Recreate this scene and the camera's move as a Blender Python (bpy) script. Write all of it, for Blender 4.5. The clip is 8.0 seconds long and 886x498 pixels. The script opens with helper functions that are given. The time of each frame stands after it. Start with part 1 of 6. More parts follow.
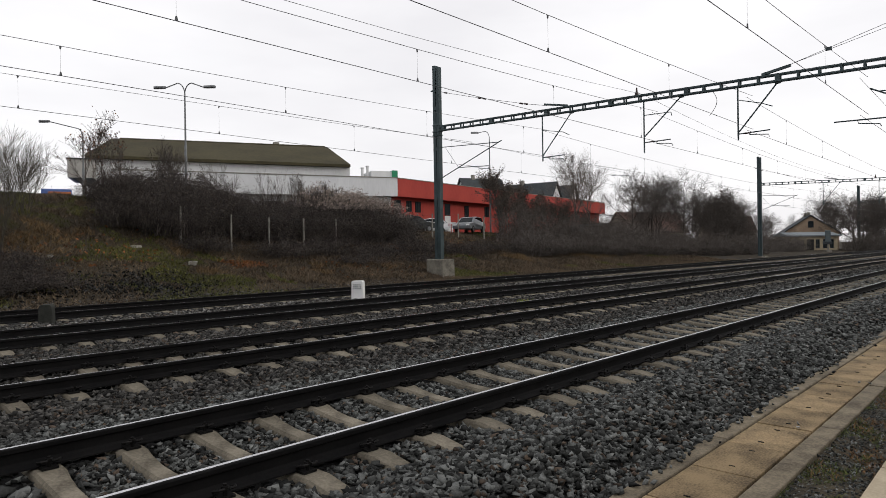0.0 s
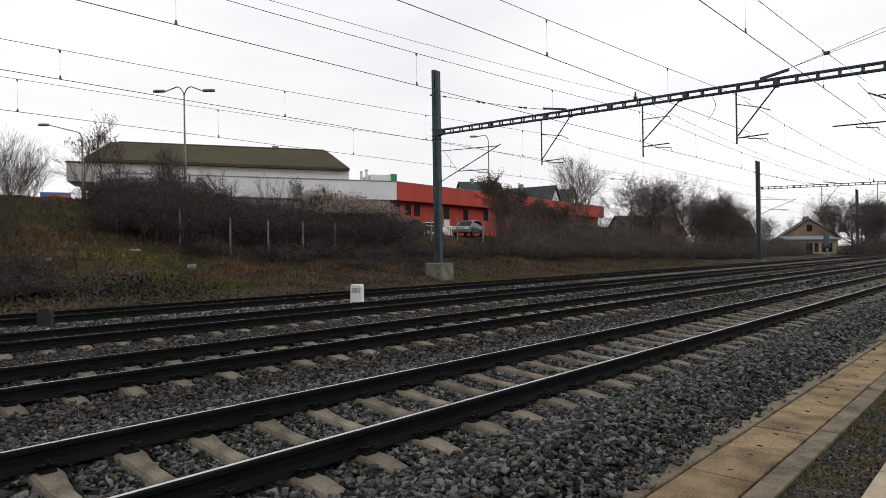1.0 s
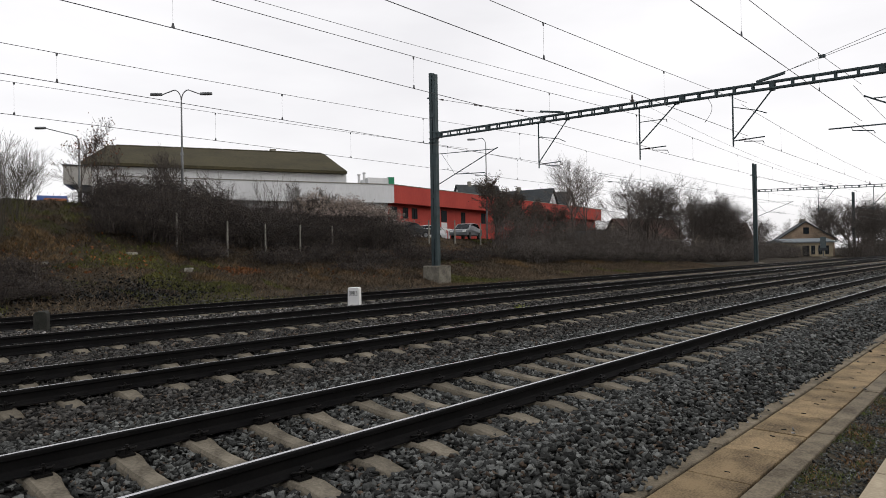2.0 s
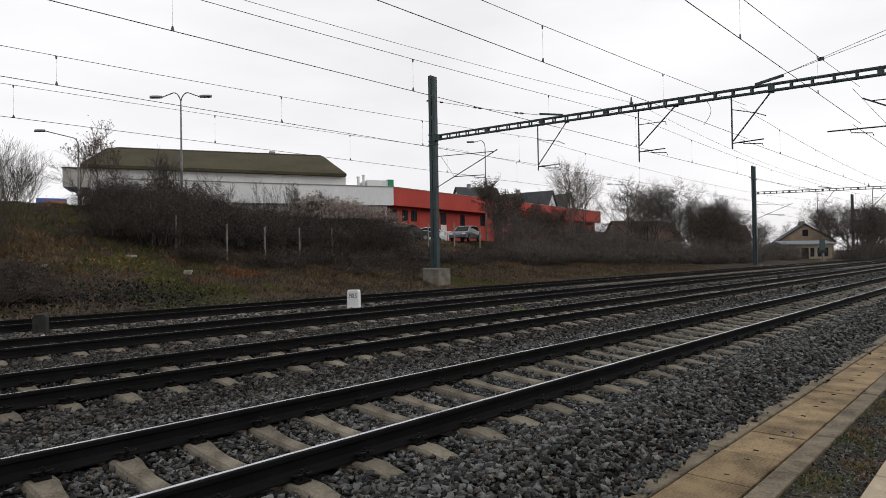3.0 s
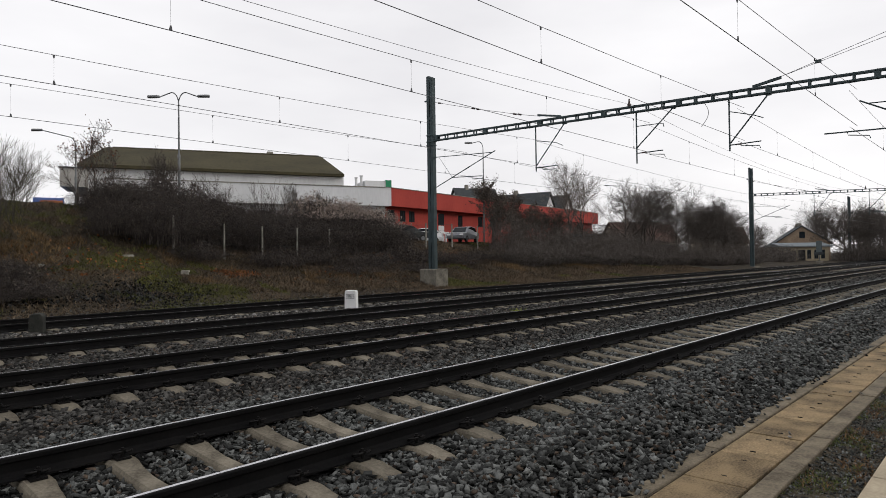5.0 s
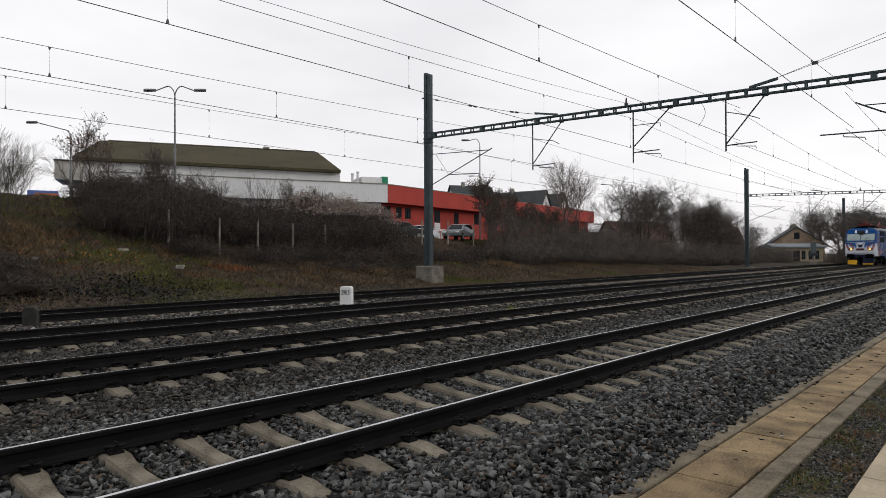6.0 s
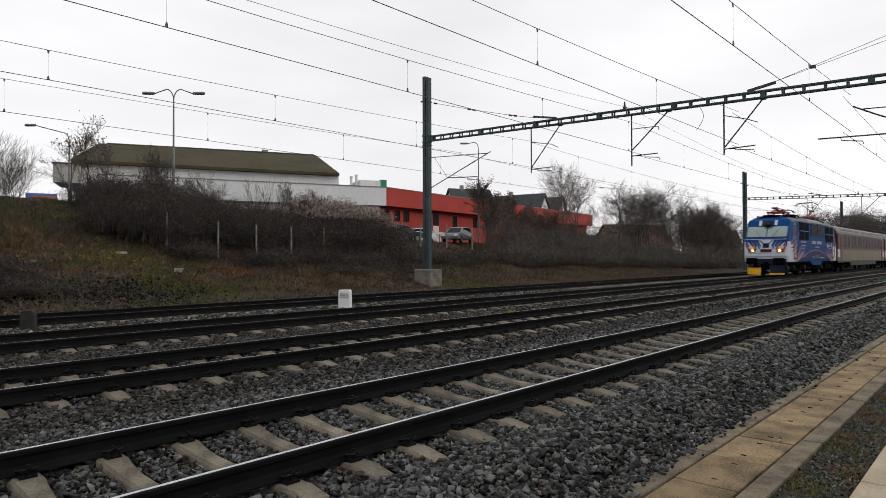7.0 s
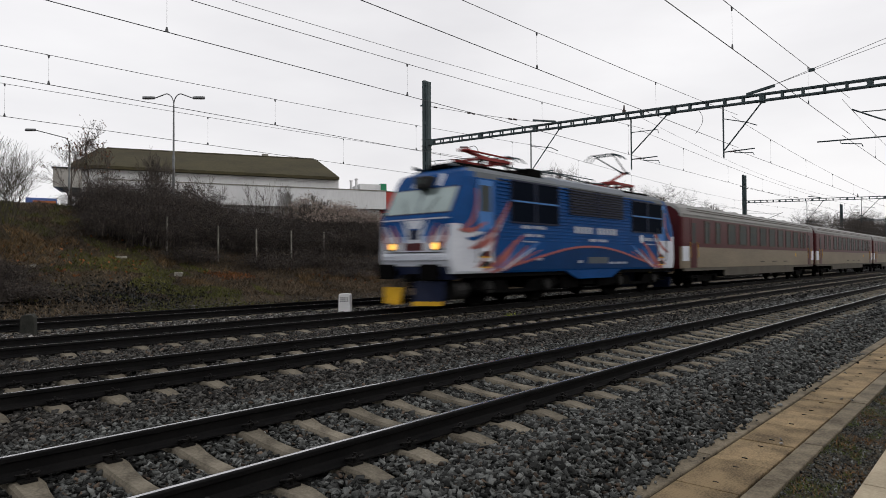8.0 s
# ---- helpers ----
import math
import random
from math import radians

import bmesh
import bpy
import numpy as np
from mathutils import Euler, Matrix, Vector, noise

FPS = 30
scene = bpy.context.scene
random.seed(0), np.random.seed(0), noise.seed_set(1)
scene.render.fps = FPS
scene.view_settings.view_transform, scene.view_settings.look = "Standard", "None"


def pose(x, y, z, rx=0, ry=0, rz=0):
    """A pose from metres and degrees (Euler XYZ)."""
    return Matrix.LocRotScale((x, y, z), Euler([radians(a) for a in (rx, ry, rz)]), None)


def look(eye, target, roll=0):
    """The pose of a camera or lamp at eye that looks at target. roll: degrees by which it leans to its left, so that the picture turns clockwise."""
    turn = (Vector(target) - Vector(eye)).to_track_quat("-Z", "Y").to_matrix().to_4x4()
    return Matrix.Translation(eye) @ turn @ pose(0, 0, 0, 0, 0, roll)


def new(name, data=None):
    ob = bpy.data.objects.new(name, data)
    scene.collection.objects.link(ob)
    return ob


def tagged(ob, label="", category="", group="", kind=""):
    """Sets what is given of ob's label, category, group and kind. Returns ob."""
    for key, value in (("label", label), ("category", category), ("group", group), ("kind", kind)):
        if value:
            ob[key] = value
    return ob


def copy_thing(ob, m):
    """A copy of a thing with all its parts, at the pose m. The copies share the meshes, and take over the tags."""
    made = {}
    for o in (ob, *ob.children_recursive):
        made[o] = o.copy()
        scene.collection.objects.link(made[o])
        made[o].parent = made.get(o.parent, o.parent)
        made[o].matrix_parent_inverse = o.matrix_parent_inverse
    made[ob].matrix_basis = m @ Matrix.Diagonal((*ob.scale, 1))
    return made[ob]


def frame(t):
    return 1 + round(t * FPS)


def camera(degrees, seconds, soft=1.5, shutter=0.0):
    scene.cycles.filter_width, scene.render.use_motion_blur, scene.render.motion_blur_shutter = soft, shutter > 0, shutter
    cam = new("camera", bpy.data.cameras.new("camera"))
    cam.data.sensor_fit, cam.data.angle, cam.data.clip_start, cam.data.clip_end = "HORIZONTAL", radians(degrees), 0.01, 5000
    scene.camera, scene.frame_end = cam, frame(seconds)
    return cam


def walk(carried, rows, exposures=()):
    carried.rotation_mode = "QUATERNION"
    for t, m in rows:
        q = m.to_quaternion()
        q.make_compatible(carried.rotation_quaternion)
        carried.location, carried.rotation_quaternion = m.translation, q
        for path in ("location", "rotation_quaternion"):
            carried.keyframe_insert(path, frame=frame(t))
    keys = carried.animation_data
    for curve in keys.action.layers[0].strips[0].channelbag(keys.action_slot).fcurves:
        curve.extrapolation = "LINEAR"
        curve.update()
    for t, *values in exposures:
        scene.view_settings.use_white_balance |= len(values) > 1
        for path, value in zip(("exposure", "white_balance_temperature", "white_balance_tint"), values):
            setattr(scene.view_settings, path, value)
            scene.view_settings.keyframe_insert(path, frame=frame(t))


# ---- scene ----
cam = camera(70.0, 8.0, 0.5, 0.3)
walk(cam, [
    (0.0, pose(-0.000, -0.000, 1.378, 89.906, 0.897, -46.730)),
    (0.5, pose(-0.008, 0.004, 1.375, 90.022, 0.912, -46.699)),
    (1.0, pose(-0.004, -0.007, 1.378, 90.234, 0.864, -46.812)),
    (1.5, pose(-0.000, -0.012, 1.375, 90.346, 0.920, -46.978)),
    (3.0, pose(-0.002, -0.015, 1.379, 90.709, 0.970, -47.083)),
    (3.5, pose(-0.005, -0.010, 1.375, 90.484, 0.799, -47.131)),
    (4.0, pose(-0.003, -0.010, 1.378, 90.867, 0.803, -47.225)),
    (4.5, pose(-0.005, -0.011, 1.376, 90.876, 0.915, -47.242)),
    (6.0, pose(-0.005, -0.015, 1.376, 90.520, 0.205, -47.689)),
    (6.5, pose(-0.003, -0.016, 1.379, 90.557, 0.043, -47.851)),
    (7.0, pose(-0.005, -0.016, 1.383, 90.798, 0.172, -47.813)),
    (7.5, pose(-0.006, -0.014, 1.381, 91.093, 0.222, -47.891)),
    (8.0, pose(-0.010, -0.016, 1.380, 91.134, 0.303, -47.815)),
], exposures=[(0.0, 0.04), (1.0, 0.06), (3.0, 0.01), (4.5, -0.03), (6.5, -0.02), (7.2, 0.0), (8.0, -0.09)])

# ---- overcast winter sky and a weak, wide sun ----
SUN_EL, SUN_AZ = 24.0, 150.0
world = bpy.data.worlds.new("overcast_sky")
scene.world = world
world.use_nodes = True
wn, wl = world.node_tree.nodes, world.node_tree.links
wn.clear()
w_out = wn.new("ShaderNodeOutputWorld")
w_sky = wn.new("ShaderNodeTexSky")
w_sky.sky_type = "NISHITA"
w_sky.sun_disc = False
w_sky.sun_elevation = radians(SUN_EL)
w_sky.sun_rotation = radians(SUN_AZ)
w_sky.air_density, w_sky.dust_density, w_sky.ozone_density = 1.0, 4.0, 1.0
w_bg_sky = wn.new("ShaderNodeBackground")
w_bg_sky.inputs[1].default_value = 0.011
wl.new(w_sky.outputs[0], w_bg_sky.inputs[0])
# the cloud deck: pale grey with soft, broad mottling
w_tc = wn.new("ShaderNodeTexCoord")
w_map = wn.new("ShaderNodeMapping")
w_map.inputs["Scale"].default_value = (1.2, 1.2, 4.0)
wl.new(w_tc.outputs["Generated"], w_map.inputs[0])
w_noise = wn.new("ShaderNodeTexNoise")
w_noise.inputs["Scale"].default_value = 1.7
w_noise.inputs["Detail"].default_value = 5.0
wl.new(w_map.outputs[0], w_noise.inputs["Vector"])
w_ramp = wn.new("ShaderNodeValToRGB")
w_ramp.color_ramp.elements[0].position = 0.3
w_ramp.color_ramp.elements[0].color = (0.82, 0.806, 0.826, 1)
w_ramp.color_ramp.elements[1].position = 0.66
w_ramp.color_ramp.elements[1].color = (0.99, 0.975, 0.985, 1)
wl.new(w_noise.outputs[0], w_ramp.inputs[0])
w_bg_cloud = wn.new("ShaderNodeBackground")
w_bg_cloud.inputs[1].default_value = 1.02
wl.new(w_ramp.outputs[0], w_bg_cloud.inputs[0])
w_add = wn.new("ShaderNodeAddShader")
wl.new(w_bg_sky.outputs[0], w_add.inputs[0])
wl.new(w_bg_cloud.outputs[0], w_add.inputs[1])
wl.new(w_add.outputs[0], w_out.inputs[0])

sun = new("sun", bpy.data.lights.new("sun", "SUN"))
sun.data.energy, sun.data.angle, sun.data.color = 0.5, radians(25), (1.0, 0.97, 0.92)
sun.matrix_world = look((0, 0, 60), Vector((0, 0, 60)) - Vector((math.sin(radians(SUN_AZ)) * math.cos(radians(SUN_EL)), math.cos(radians(SUN_AZ)) * math.cos(radians(SUN_EL)), math.sin(radians(SUN_EL)))))


# ---- materials ----
def mat(name, c1, c2=None, rough=0.8, metal=0.0, scale=6.0, fine=60.0, bump=0.0, bump_dist=0.01, vary=0.0, island=0.0, emit=0.0, spec=0.2, stretch=(1, 1, 1), lo=0.35, hi=0.65, skew=1.0):
    """Two colours mixed by broad and fine noise, with relief; vary: brightness per object, island: per loose piece."""
    m = bpy.data.materials.new(name)
    m.use_nodes = True
    n, l = m.node_tree.nodes, m.node_tree.links
    b = n["Principled BSDF"]
    b.inputs["Roughness"].default_value, b.inputs["Metallic"].default_value = rough, metal
    b.inputs["Specular IOR Level"].default_value = spec
    c2 = c2 or tuple(v * 0.75 for v in c1)
    tc = n.new("ShaderNodeTexCoord")
    mp = n.new("ShaderNodeMapping")
    mp.inputs["Scale"].default_value = stretch
    l.new(tc.outputs["Object"], mp.inputs[0])
    n1 = n.new("ShaderNodeTexNoise")
    n1.inputs["Scale"].default_value, n1.inputs["Detail"].default_value = scale, 6
    l.new(mp.outputs[0], n1.inputs["Vector"])
    n2 = n.new("ShaderNodeTexNoise")
    n2.inputs["Scale"].default_value, n2.inputs["Detail"].default_value = fine, 3
    l.new(mp.outputs[0], n2.inputs["Vector"])
    av = n.new("ShaderNodeMath")
    av.operation = "MULTIPLY_ADD"
    l.new(n2.outputs[0], av.inputs[0])
    av.inputs[1].default_value = 0.4
    sc = n.new("ShaderNodeMath")
    sc.operation = "MULTIPLY"
    l.new(n1.outputs[0], sc.inputs[0])
    sc.inputs[1].default_value = 0.6
    l.new(sc.outputs[0], av.inputs[2])
    rp = n.new("ShaderNodeValToRGB")
    rp.color_ramp.elements[0].position, rp.color_ramp.elements[1].position = lo, hi
    rp.color_ramp.elements[0].color, rp.color_ramp.elements[1].color = (*c2, 1), (*c1, 1)
    l.new(av.outputs[0], rp.inputs[0])
    col = rp.outputs[0]
    for amount, node, out in ((vary, "ShaderNodeObjectInfo", "Random"), (island, "ShaderNodeNewGeometry", "Random Per Island")):
        if amount:
            src = n.new(node)
            mr = n.new("ShaderNodeMapRange")
            mr.inputs[3].default_value, mr.inputs[4].default_value = 1 - amount, 1 + amount
            pw = n.new("ShaderNodeMath")
            pw.operation = "POWER"
            pw.inputs[1].default_value = skew
            l.new(src.outputs[out], pw.inputs[0])
            l.new(pw.outputs[0], mr.inputs[0])
            mx = n.new("ShaderNodeVectorMath")
            mx.operation = "SCALE"
            l.new(col, mx.inputs[0])
            l.new(mr.outputs[0], mx.inputs["Scale"])
            col = mx.outputs[0]
    l.new(col, b.inputs["Base Color"])
    if bump:
        bp = n.new("ShaderNodeBump")
        bp.inputs["Strength"].default_value, bp.inputs["Distance"].default_value = bump, bump_dist
        l.new(n2.outputs[0], bp.inputs["Height"])
        l.new(bp.outputs[0], b.inputs["Normal"])
    if emit:
        b.inputs["Emission Color"].default_value = (*c1, 1)
        b.inputs["Emission Strength"].default_value = emit
    return m


M_BALLAST = mat("ballast_stone", (0.126, 0.130, 0.124), (0.056, 0.059, 0.057), 0.7, scale=9, fine=90, island=0.88, spec=0.12, skew=1.9)
# darker, slightly browner copy of M_BALLAST for the further tracks
M_FAR_BALLAST = mat("darker_far_ballast", (0.078, 0.075, 0.069), (0.035, 0.034, 0.032), 0.7, scale=9, fine=90, island=0.88, spec=0.10, skew=1.9)
# near-black on purpose: the shade in gaps and grooves is put into this colour
M_GAP_SHADE = mat("gap_shade_bed", (0.010, 0.010, 0.010), (0.004, 0.004, 0.004), 0.95, scale=5, fine=22, bump=1.0, bump_dist=0.04)
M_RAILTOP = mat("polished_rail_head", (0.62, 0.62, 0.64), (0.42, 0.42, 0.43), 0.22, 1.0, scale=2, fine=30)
# near-black web and foot below the bright running band
M_RAIL = mat("near_black_rail_web", (0.011, 0.0105, 0.0105), (0.0045, 0.0045, 0.005), 0.75, 0.0, spec=0.08, scale=3, fine=50, bump=0.2, bump_dist=0.003)
M_SLEEPER = mat("sleeper_concrete", (0.205, 0.182, 0.142), (0.082, 0.072, 0.056), 0.9, scale=5, fine=45, spec=0.08, bump=0.7, bump_dist=0.004, vary=0.28)
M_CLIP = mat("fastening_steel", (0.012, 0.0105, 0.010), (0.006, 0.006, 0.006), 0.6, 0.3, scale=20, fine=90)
M_SLAB = mat("platform_concrete", (0.275, 0.200, 0.112), (0.076, 0.056, 0.033), 0.92, scale=3.2, fine=60, bump=0.6, bump_dist=0.006, vary=0.2, lo=0.36, hi=0.60)
M_KERB = mat("kerb_concrete", (0.225, 0.188, 0.132), (0.070, 0.058, 0.042), 0.92, scale=4.0, fine=50, bump=0.5, bump_dist=0.004, vary=0.1)
M_SOIL = mat("cinder_soil", (0.072, 0.058, 0.036), (0.022, 0.019, 0.014), 0.95, scale=2.5, fine=35, bump=1.0, bump_dist=0.03)
M_STEEL = mat("painted_mast_steel", (0.058, 0.082, 0.088), (0.034, 0.047, 0.051), 0.55, 0.2, scale=2, fine=25)
M_WIRE = mat("oxidised_copper_wire", (0.09, 0.095, 0.10), (0.055, 0.058, 0.065), 0.5, 0.4, scale=4)
M_INSUL = mat("brown_glazed_insulator", (0.05, 0.03, 0.025), (0.03, 0.02, 0.02), 0.25, scale=9)
M_CONC = mat("weathered_concrete", (0.30, 0.285, 0.25), (0.15, 0.145, 0.125), 0.92, scale=2.5, fine=40, bump=0.4, bump_dist=0.006)
M_FOOT = mat("stained_footing_concrete", (0.225, 0.21, 0.175), (0.085, 0.078, 0.066), 0.95, scale=2.2, fine=18, bump=0.6, bump_dist=0.01)
M_WHITE = mat("white_paint", (0.80, 0.80, 0.80), (0.66, 0.66, 0.66), 0.7, scale=3, fine=30)
M_BLACK = mat("black_paint", (0.02, 0.02, 0.02), (0.012, 0.012, 0.012), 0.6, scale=8)
M_RENDER_W = mat("white_wall_panel", (0.66, 0.67, 0.68), (0.56, 0.57, 0.58), 0.75, scale=0.5, fine=6, stretch=(1, 1, 0.25))
M_RED = mat("red_wall_paint", (0.40, 0.060, 0.045), (0.32, 0.045, 0.036), 0.75, scale=0.6, fine=7, stretch=(1, 1, 0.3))
M_ROOF = mat("brown_mossy_roofing", (0.066, 0.058, 0.031), (0.040, 0.035, 0.020), 0.9, scale=0.35, fine=4, bump=0.3, bump_dist=0.03)
M_DKROOF = mat("dark_roof_tile", (0.055, 0.062, 0.066), (0.035, 0.04, 0.043), 0.8, scale=1, fine=8, bump=0.4, bump_dist=0.05)
M_ORANGE = mat("clay_roof_tile", (0.085, 0.046, 0.035), (0.05, 0.029, 0.024), 0.85, scale=1, fine=8)
M_CREAM = mat("cream_render", (0.42, 0.355, 0.245), (0.28, 0.235, 0.165), 0.85, scale=1.0, fine=12)
M_GLASS = mat("dark_window_glass", (0.022, 0.027, 0.032), (0.014, 0.017, 0.02), 0.15, scale=1, spec=0.06)
M_GREEN = mat("green_cladding", (0.03, 0.24, 0.12), (0.025, 0.19, 0.10), 0.6)
M_BARK = mat("grey_brown_bark", (0.110, 0.095, 0.085), (0.055, 0.048, 0.043), 0.9, scale=4, fine=30)
M_BARKP = mat("pale_birch_bark", (0.18, 0.155, 0.138), (0.095, 0.082, 0.074), 0.9, scale=4, fine=30)
M_WILLOW = mat("olive_grey_twig_bark", (0.088, 0.080, 0.062), (0.045, 0.041, 0.034), 0.9, scale=4, fine=30)
M_BRAMBLE = mat("dark_bramble_stem", (0.098, 0.083, 0.075), (0.035, 0.031, 0.029), 0.9, scale=1.2, fine=12, island=0.75, skew=1.6)
# M_BRAMBLE lightened for the line hedges: their weaker self-shade is put into colour
M_LIT_BRAMBLE = mat("lightened_bramble_stem", (0.150, 0.132, 0.118), (0.062, 0.054, 0.049), 0.9, scale=1.2, fine=12, island=0.6)
M_SEED = mat("pale_seed_heads", (0.40, 0.34, 0.30), (0.22, 0.175, 0.15), 0.95, scale=4, fine=20, island=0.4)
M_DEADLEAF = mat("withered_leaf", (0.120, 0.096, 0.076), (0.048, 0.039, 0.032), 0.9, scale=3, fine=20, island=0.5)
M_GRASS = mat("winter_grass", (0.120, 0.118, 0.032), (0.046, 0.052, 0.018), 0.95, scale=0.35, fine=4, island=0.45)
M_STRAW = mat("dead_straw_grass", (0.185, 0.125, 0.062), (0.080, 0.054, 0.030), 0.95, scale=0.5, fine=4, island=0.45)
M_LAMP = mat("galvanised_lamp_post", (0.20, 0.21, 0.215), (0.13, 0.135, 0.14), 0.5, 0.5, scale=2)


# ---- building kit ----
class Kit:
    """Collects verts and faces of one part, in its thing's space."""

    def __init__(self):
        self.v, self.f, self.mi = [], [], []

    def add(self, vs, fs, mi=0):
        o = len(self.v)
        self.v += [tuple(p) for p in vs]
        self.f += [tuple(i + o for i in q) for q in fs]
        self.mi += [mi] * len(fs)
        return self

    def box(self, x0, x1, y0, y1, z0, z1, mi=0):
        return self.add([(x, y, z) for x in (x0, x1) for y in (y0, y1) for z in (z0, z1)],
                        [(0, 1, 3, 2), (4, 6, 7, 5), (0, 4, 5, 1), (2, 3, 7, 6), (0, 2, 6, 4), (1, 5, 7, 3)], mi)

    def tube(self, p, q, r0, r1=None, n=8, cap=True, mi=0):
        p, q = Vector(p), Vector(q)
        r1 = r0 if r1 is None else r1
        d = (q - p).normalized()
        a = d.orthogonal().normalized()
        b = d.cross(a)
        vs = []
        for c, r in ((p, r0), (q, r1)):
            for i in range(n):
                t = 2 * math.pi * i / n
                vs.append(c + a * (r * math.cos(t)) + b * (r * math.sin(t)))
        fs = [(i, (i + 1) % n, n + (i + 1) % n, n + i) for i in range(n)]
        if cap:
            fs += [tuple(range(n - 1, -1, -1)), tuple(range(n, 2 * n))]
        return self.add(vs, fs, mi)

    def path(self, pts, r, n=6, mi=0):
        pts = [Vector(p) for p in pts]
        rings = []
        for i, p in enumerate(pts):
            d = (pts[min(i + 1, len(pts) - 1)] - pts[max(i - 1, 0)]).normalized()
            a = d.cross(Vector((0.31, 0.17, 0.93))).normalized()
            b = d.cross(a)
            rings.append([p + a * (r * math.cos(2 * math.pi * j / n)) + b * (r * math.sin(2 * math.pi * j / n)) for j in range(n)])
        return self.loft(rings, mi=mi)

    def prism(self, poly, lo, hi, axis="y", mi=0):
        """A polygon pushed along an axis: poly in (x,z) for y, (y,z) for x, (x,y) for z."""
        put = {"y": lambda a, b, c: (a, c, b), "x": lambda a, b, c: (c, a, b), "z": lambda a, b, c: (a, b, c)}[axis]
        n = len(poly)
        vs = [put(a, b, lo) for a, b in poly] + [put(a, b, hi) for a, b in poly]
        fs = [(i, (i + 1) % n, n + (i + 1) % n, n + i) for i in range(n)] + [tuple(range(n - 1, -1, -1)), tuple(range(n, 2 * n))]
        return self.add(vs, fs, mi)

    def loft(self, rings, closed=True, caps=True, mi=0):
        n = len(rings[0])
        vs = [p for r in rings for p in r]
        fs = []
        for k in range(len(rings) - 1):
            for i in range(n if closed else n - 1):
                fs.append((k * n + i, k * n + (i + 1) % n, (k + 1) * n + (i + 1) % n, (k + 1) * n + i))
        if caps:
            fs += [tuple(range(n - 1, -1, -1)), tuple(range((len(rings) - 1) * n, len(rings) * n))]
        return self.add(vs, fs, mi)

    def mesh(self, name, mats, smooth=False):
        me = bpy.data.meshes.new(name)
        me.from_pydata(self.v, [], self.f)
        for m in (mats if isinstance(mats, (list, tuple)) else [mats]):
            me.materials.append(m)
        if any(self.mi):
            me.polygons.foreach_set("material_index", self.mi)
        bm = bmesh.new()
        bm.from_mesh(me)
        bmesh.ops.recalc_face_normals(bm, faces=bm.faces)
        bm.to_mesh(me)
        bm.free()
        if smooth:
            me.polygons.foreach_set("use_smooth", [True] * len(me.polygons))
        me.update()
        return me


def part(name, kit, material, parent=None, label="", at=None, bevel=0.0, smooth=False):
    """Links a kit (or a finished mesh) as one mesh object under a thing or a part."""
    me = kit.mesh(name, material, smooth) if isinstance(kit, Kit) else kit
    ob = new(name, me)
    if parent is not None:
        ob.parent = parent
    if at is not None:
        ob.matrix_basis = at
    if label:
        ob["label"] = label
    if bevel:
        b = ob.modifiers.new("bevel", "BEVEL")
        b.width, b.segments, b.limit_method = bevel, 2, "ANGLE"
    return ob


def thing(name, at, label, category, group="", kind=""):
    ob = new(name)
    ob.empty_display_size = 0.2
    ob.matrix_basis = at
    return tagged(ob, label, category, group, kind)


def raw_mesh(name, verts, faces, mats, index=None):
    """A mesh from numpy arrays of triangles or quads."""
    me = bpy.data.meshes.new(name)
    k = faces.shape[1]
    me.vertices.add(len(verts))
    me.vertices.foreach_set("co", verts.astype(np.float32).ravel())
    me.loops.add(faces.size)
    me.loops.foreach_set("vertex_index", faces.astype(np.int32).ravel())
    me.polygons.add(len(faces))
    me.polygons.foreach_set("loop_start", np.arange(0, faces.size, k, dtype=np.int32))
    for m in mats:
        me.materials.append(m)
    if index is not None:
        me.polygons.foreach_set("material_index", index.astype(np.int32))
    me.update(calc_edges=True)
    return me


# ---- the lie of the land ----
RAIL_Y = (4.62, 8.74, 13.06, 17.75)      # centre lines of the four tracks, rail heads at z = 0
WIRE_Y = (4.53, 8.42, 12.40, 18.25, 23.2)
WIRE_Z = 5.95
SLEEPER_X = (-11.85, -12.095, -11.235, -11.5)           # first sleeper of each track


def ease(a, b, v):
    t = min(1.0, max(0.0, (v - a) / (b - a)))
    return t * t * (3 - 2 * t)


def ground_z(x, y):
    """Height of the ground: flat track bed, an embankment beyond, higher at the near end."""
    if y < 1.0:
        return -0.36
    if y < 24.5:
        return -0.42
    top = 2.75 + 1.8 * (1 - ease(10, 21, x)) - 2.4 * ease(48, 95, x)
    z = -0.42 + 0.15 * ease(24.5, 26, y)
    z += (top + 0.25) * (0.55 * ease(24.2, 35.0, y) + 0.45 * ease(31, 38.5, y))
    w = ease(26, 29, y) * (1 - ease(300, 600, x))
    return z + w * (0.22 * noise.noise((x * 0.22, y * 0.22, 0)) + 0.10 * noise.noise((x * 0.8, y * 0.8, 3)))


def axis_steps(fine_lo, fine_hi, step, far):
    vals = list(np.arange(fine_lo, fine_hi + 1e-6, step))
    s, v = step, fine_hi
    while v < far:
        s *= 1.35
        v += s
        vals.append(v)
    s, v = step, fine_lo
    while v > -far:
        s *= 1.35
        v -= s
        vals.insert(0, v)
    return vals


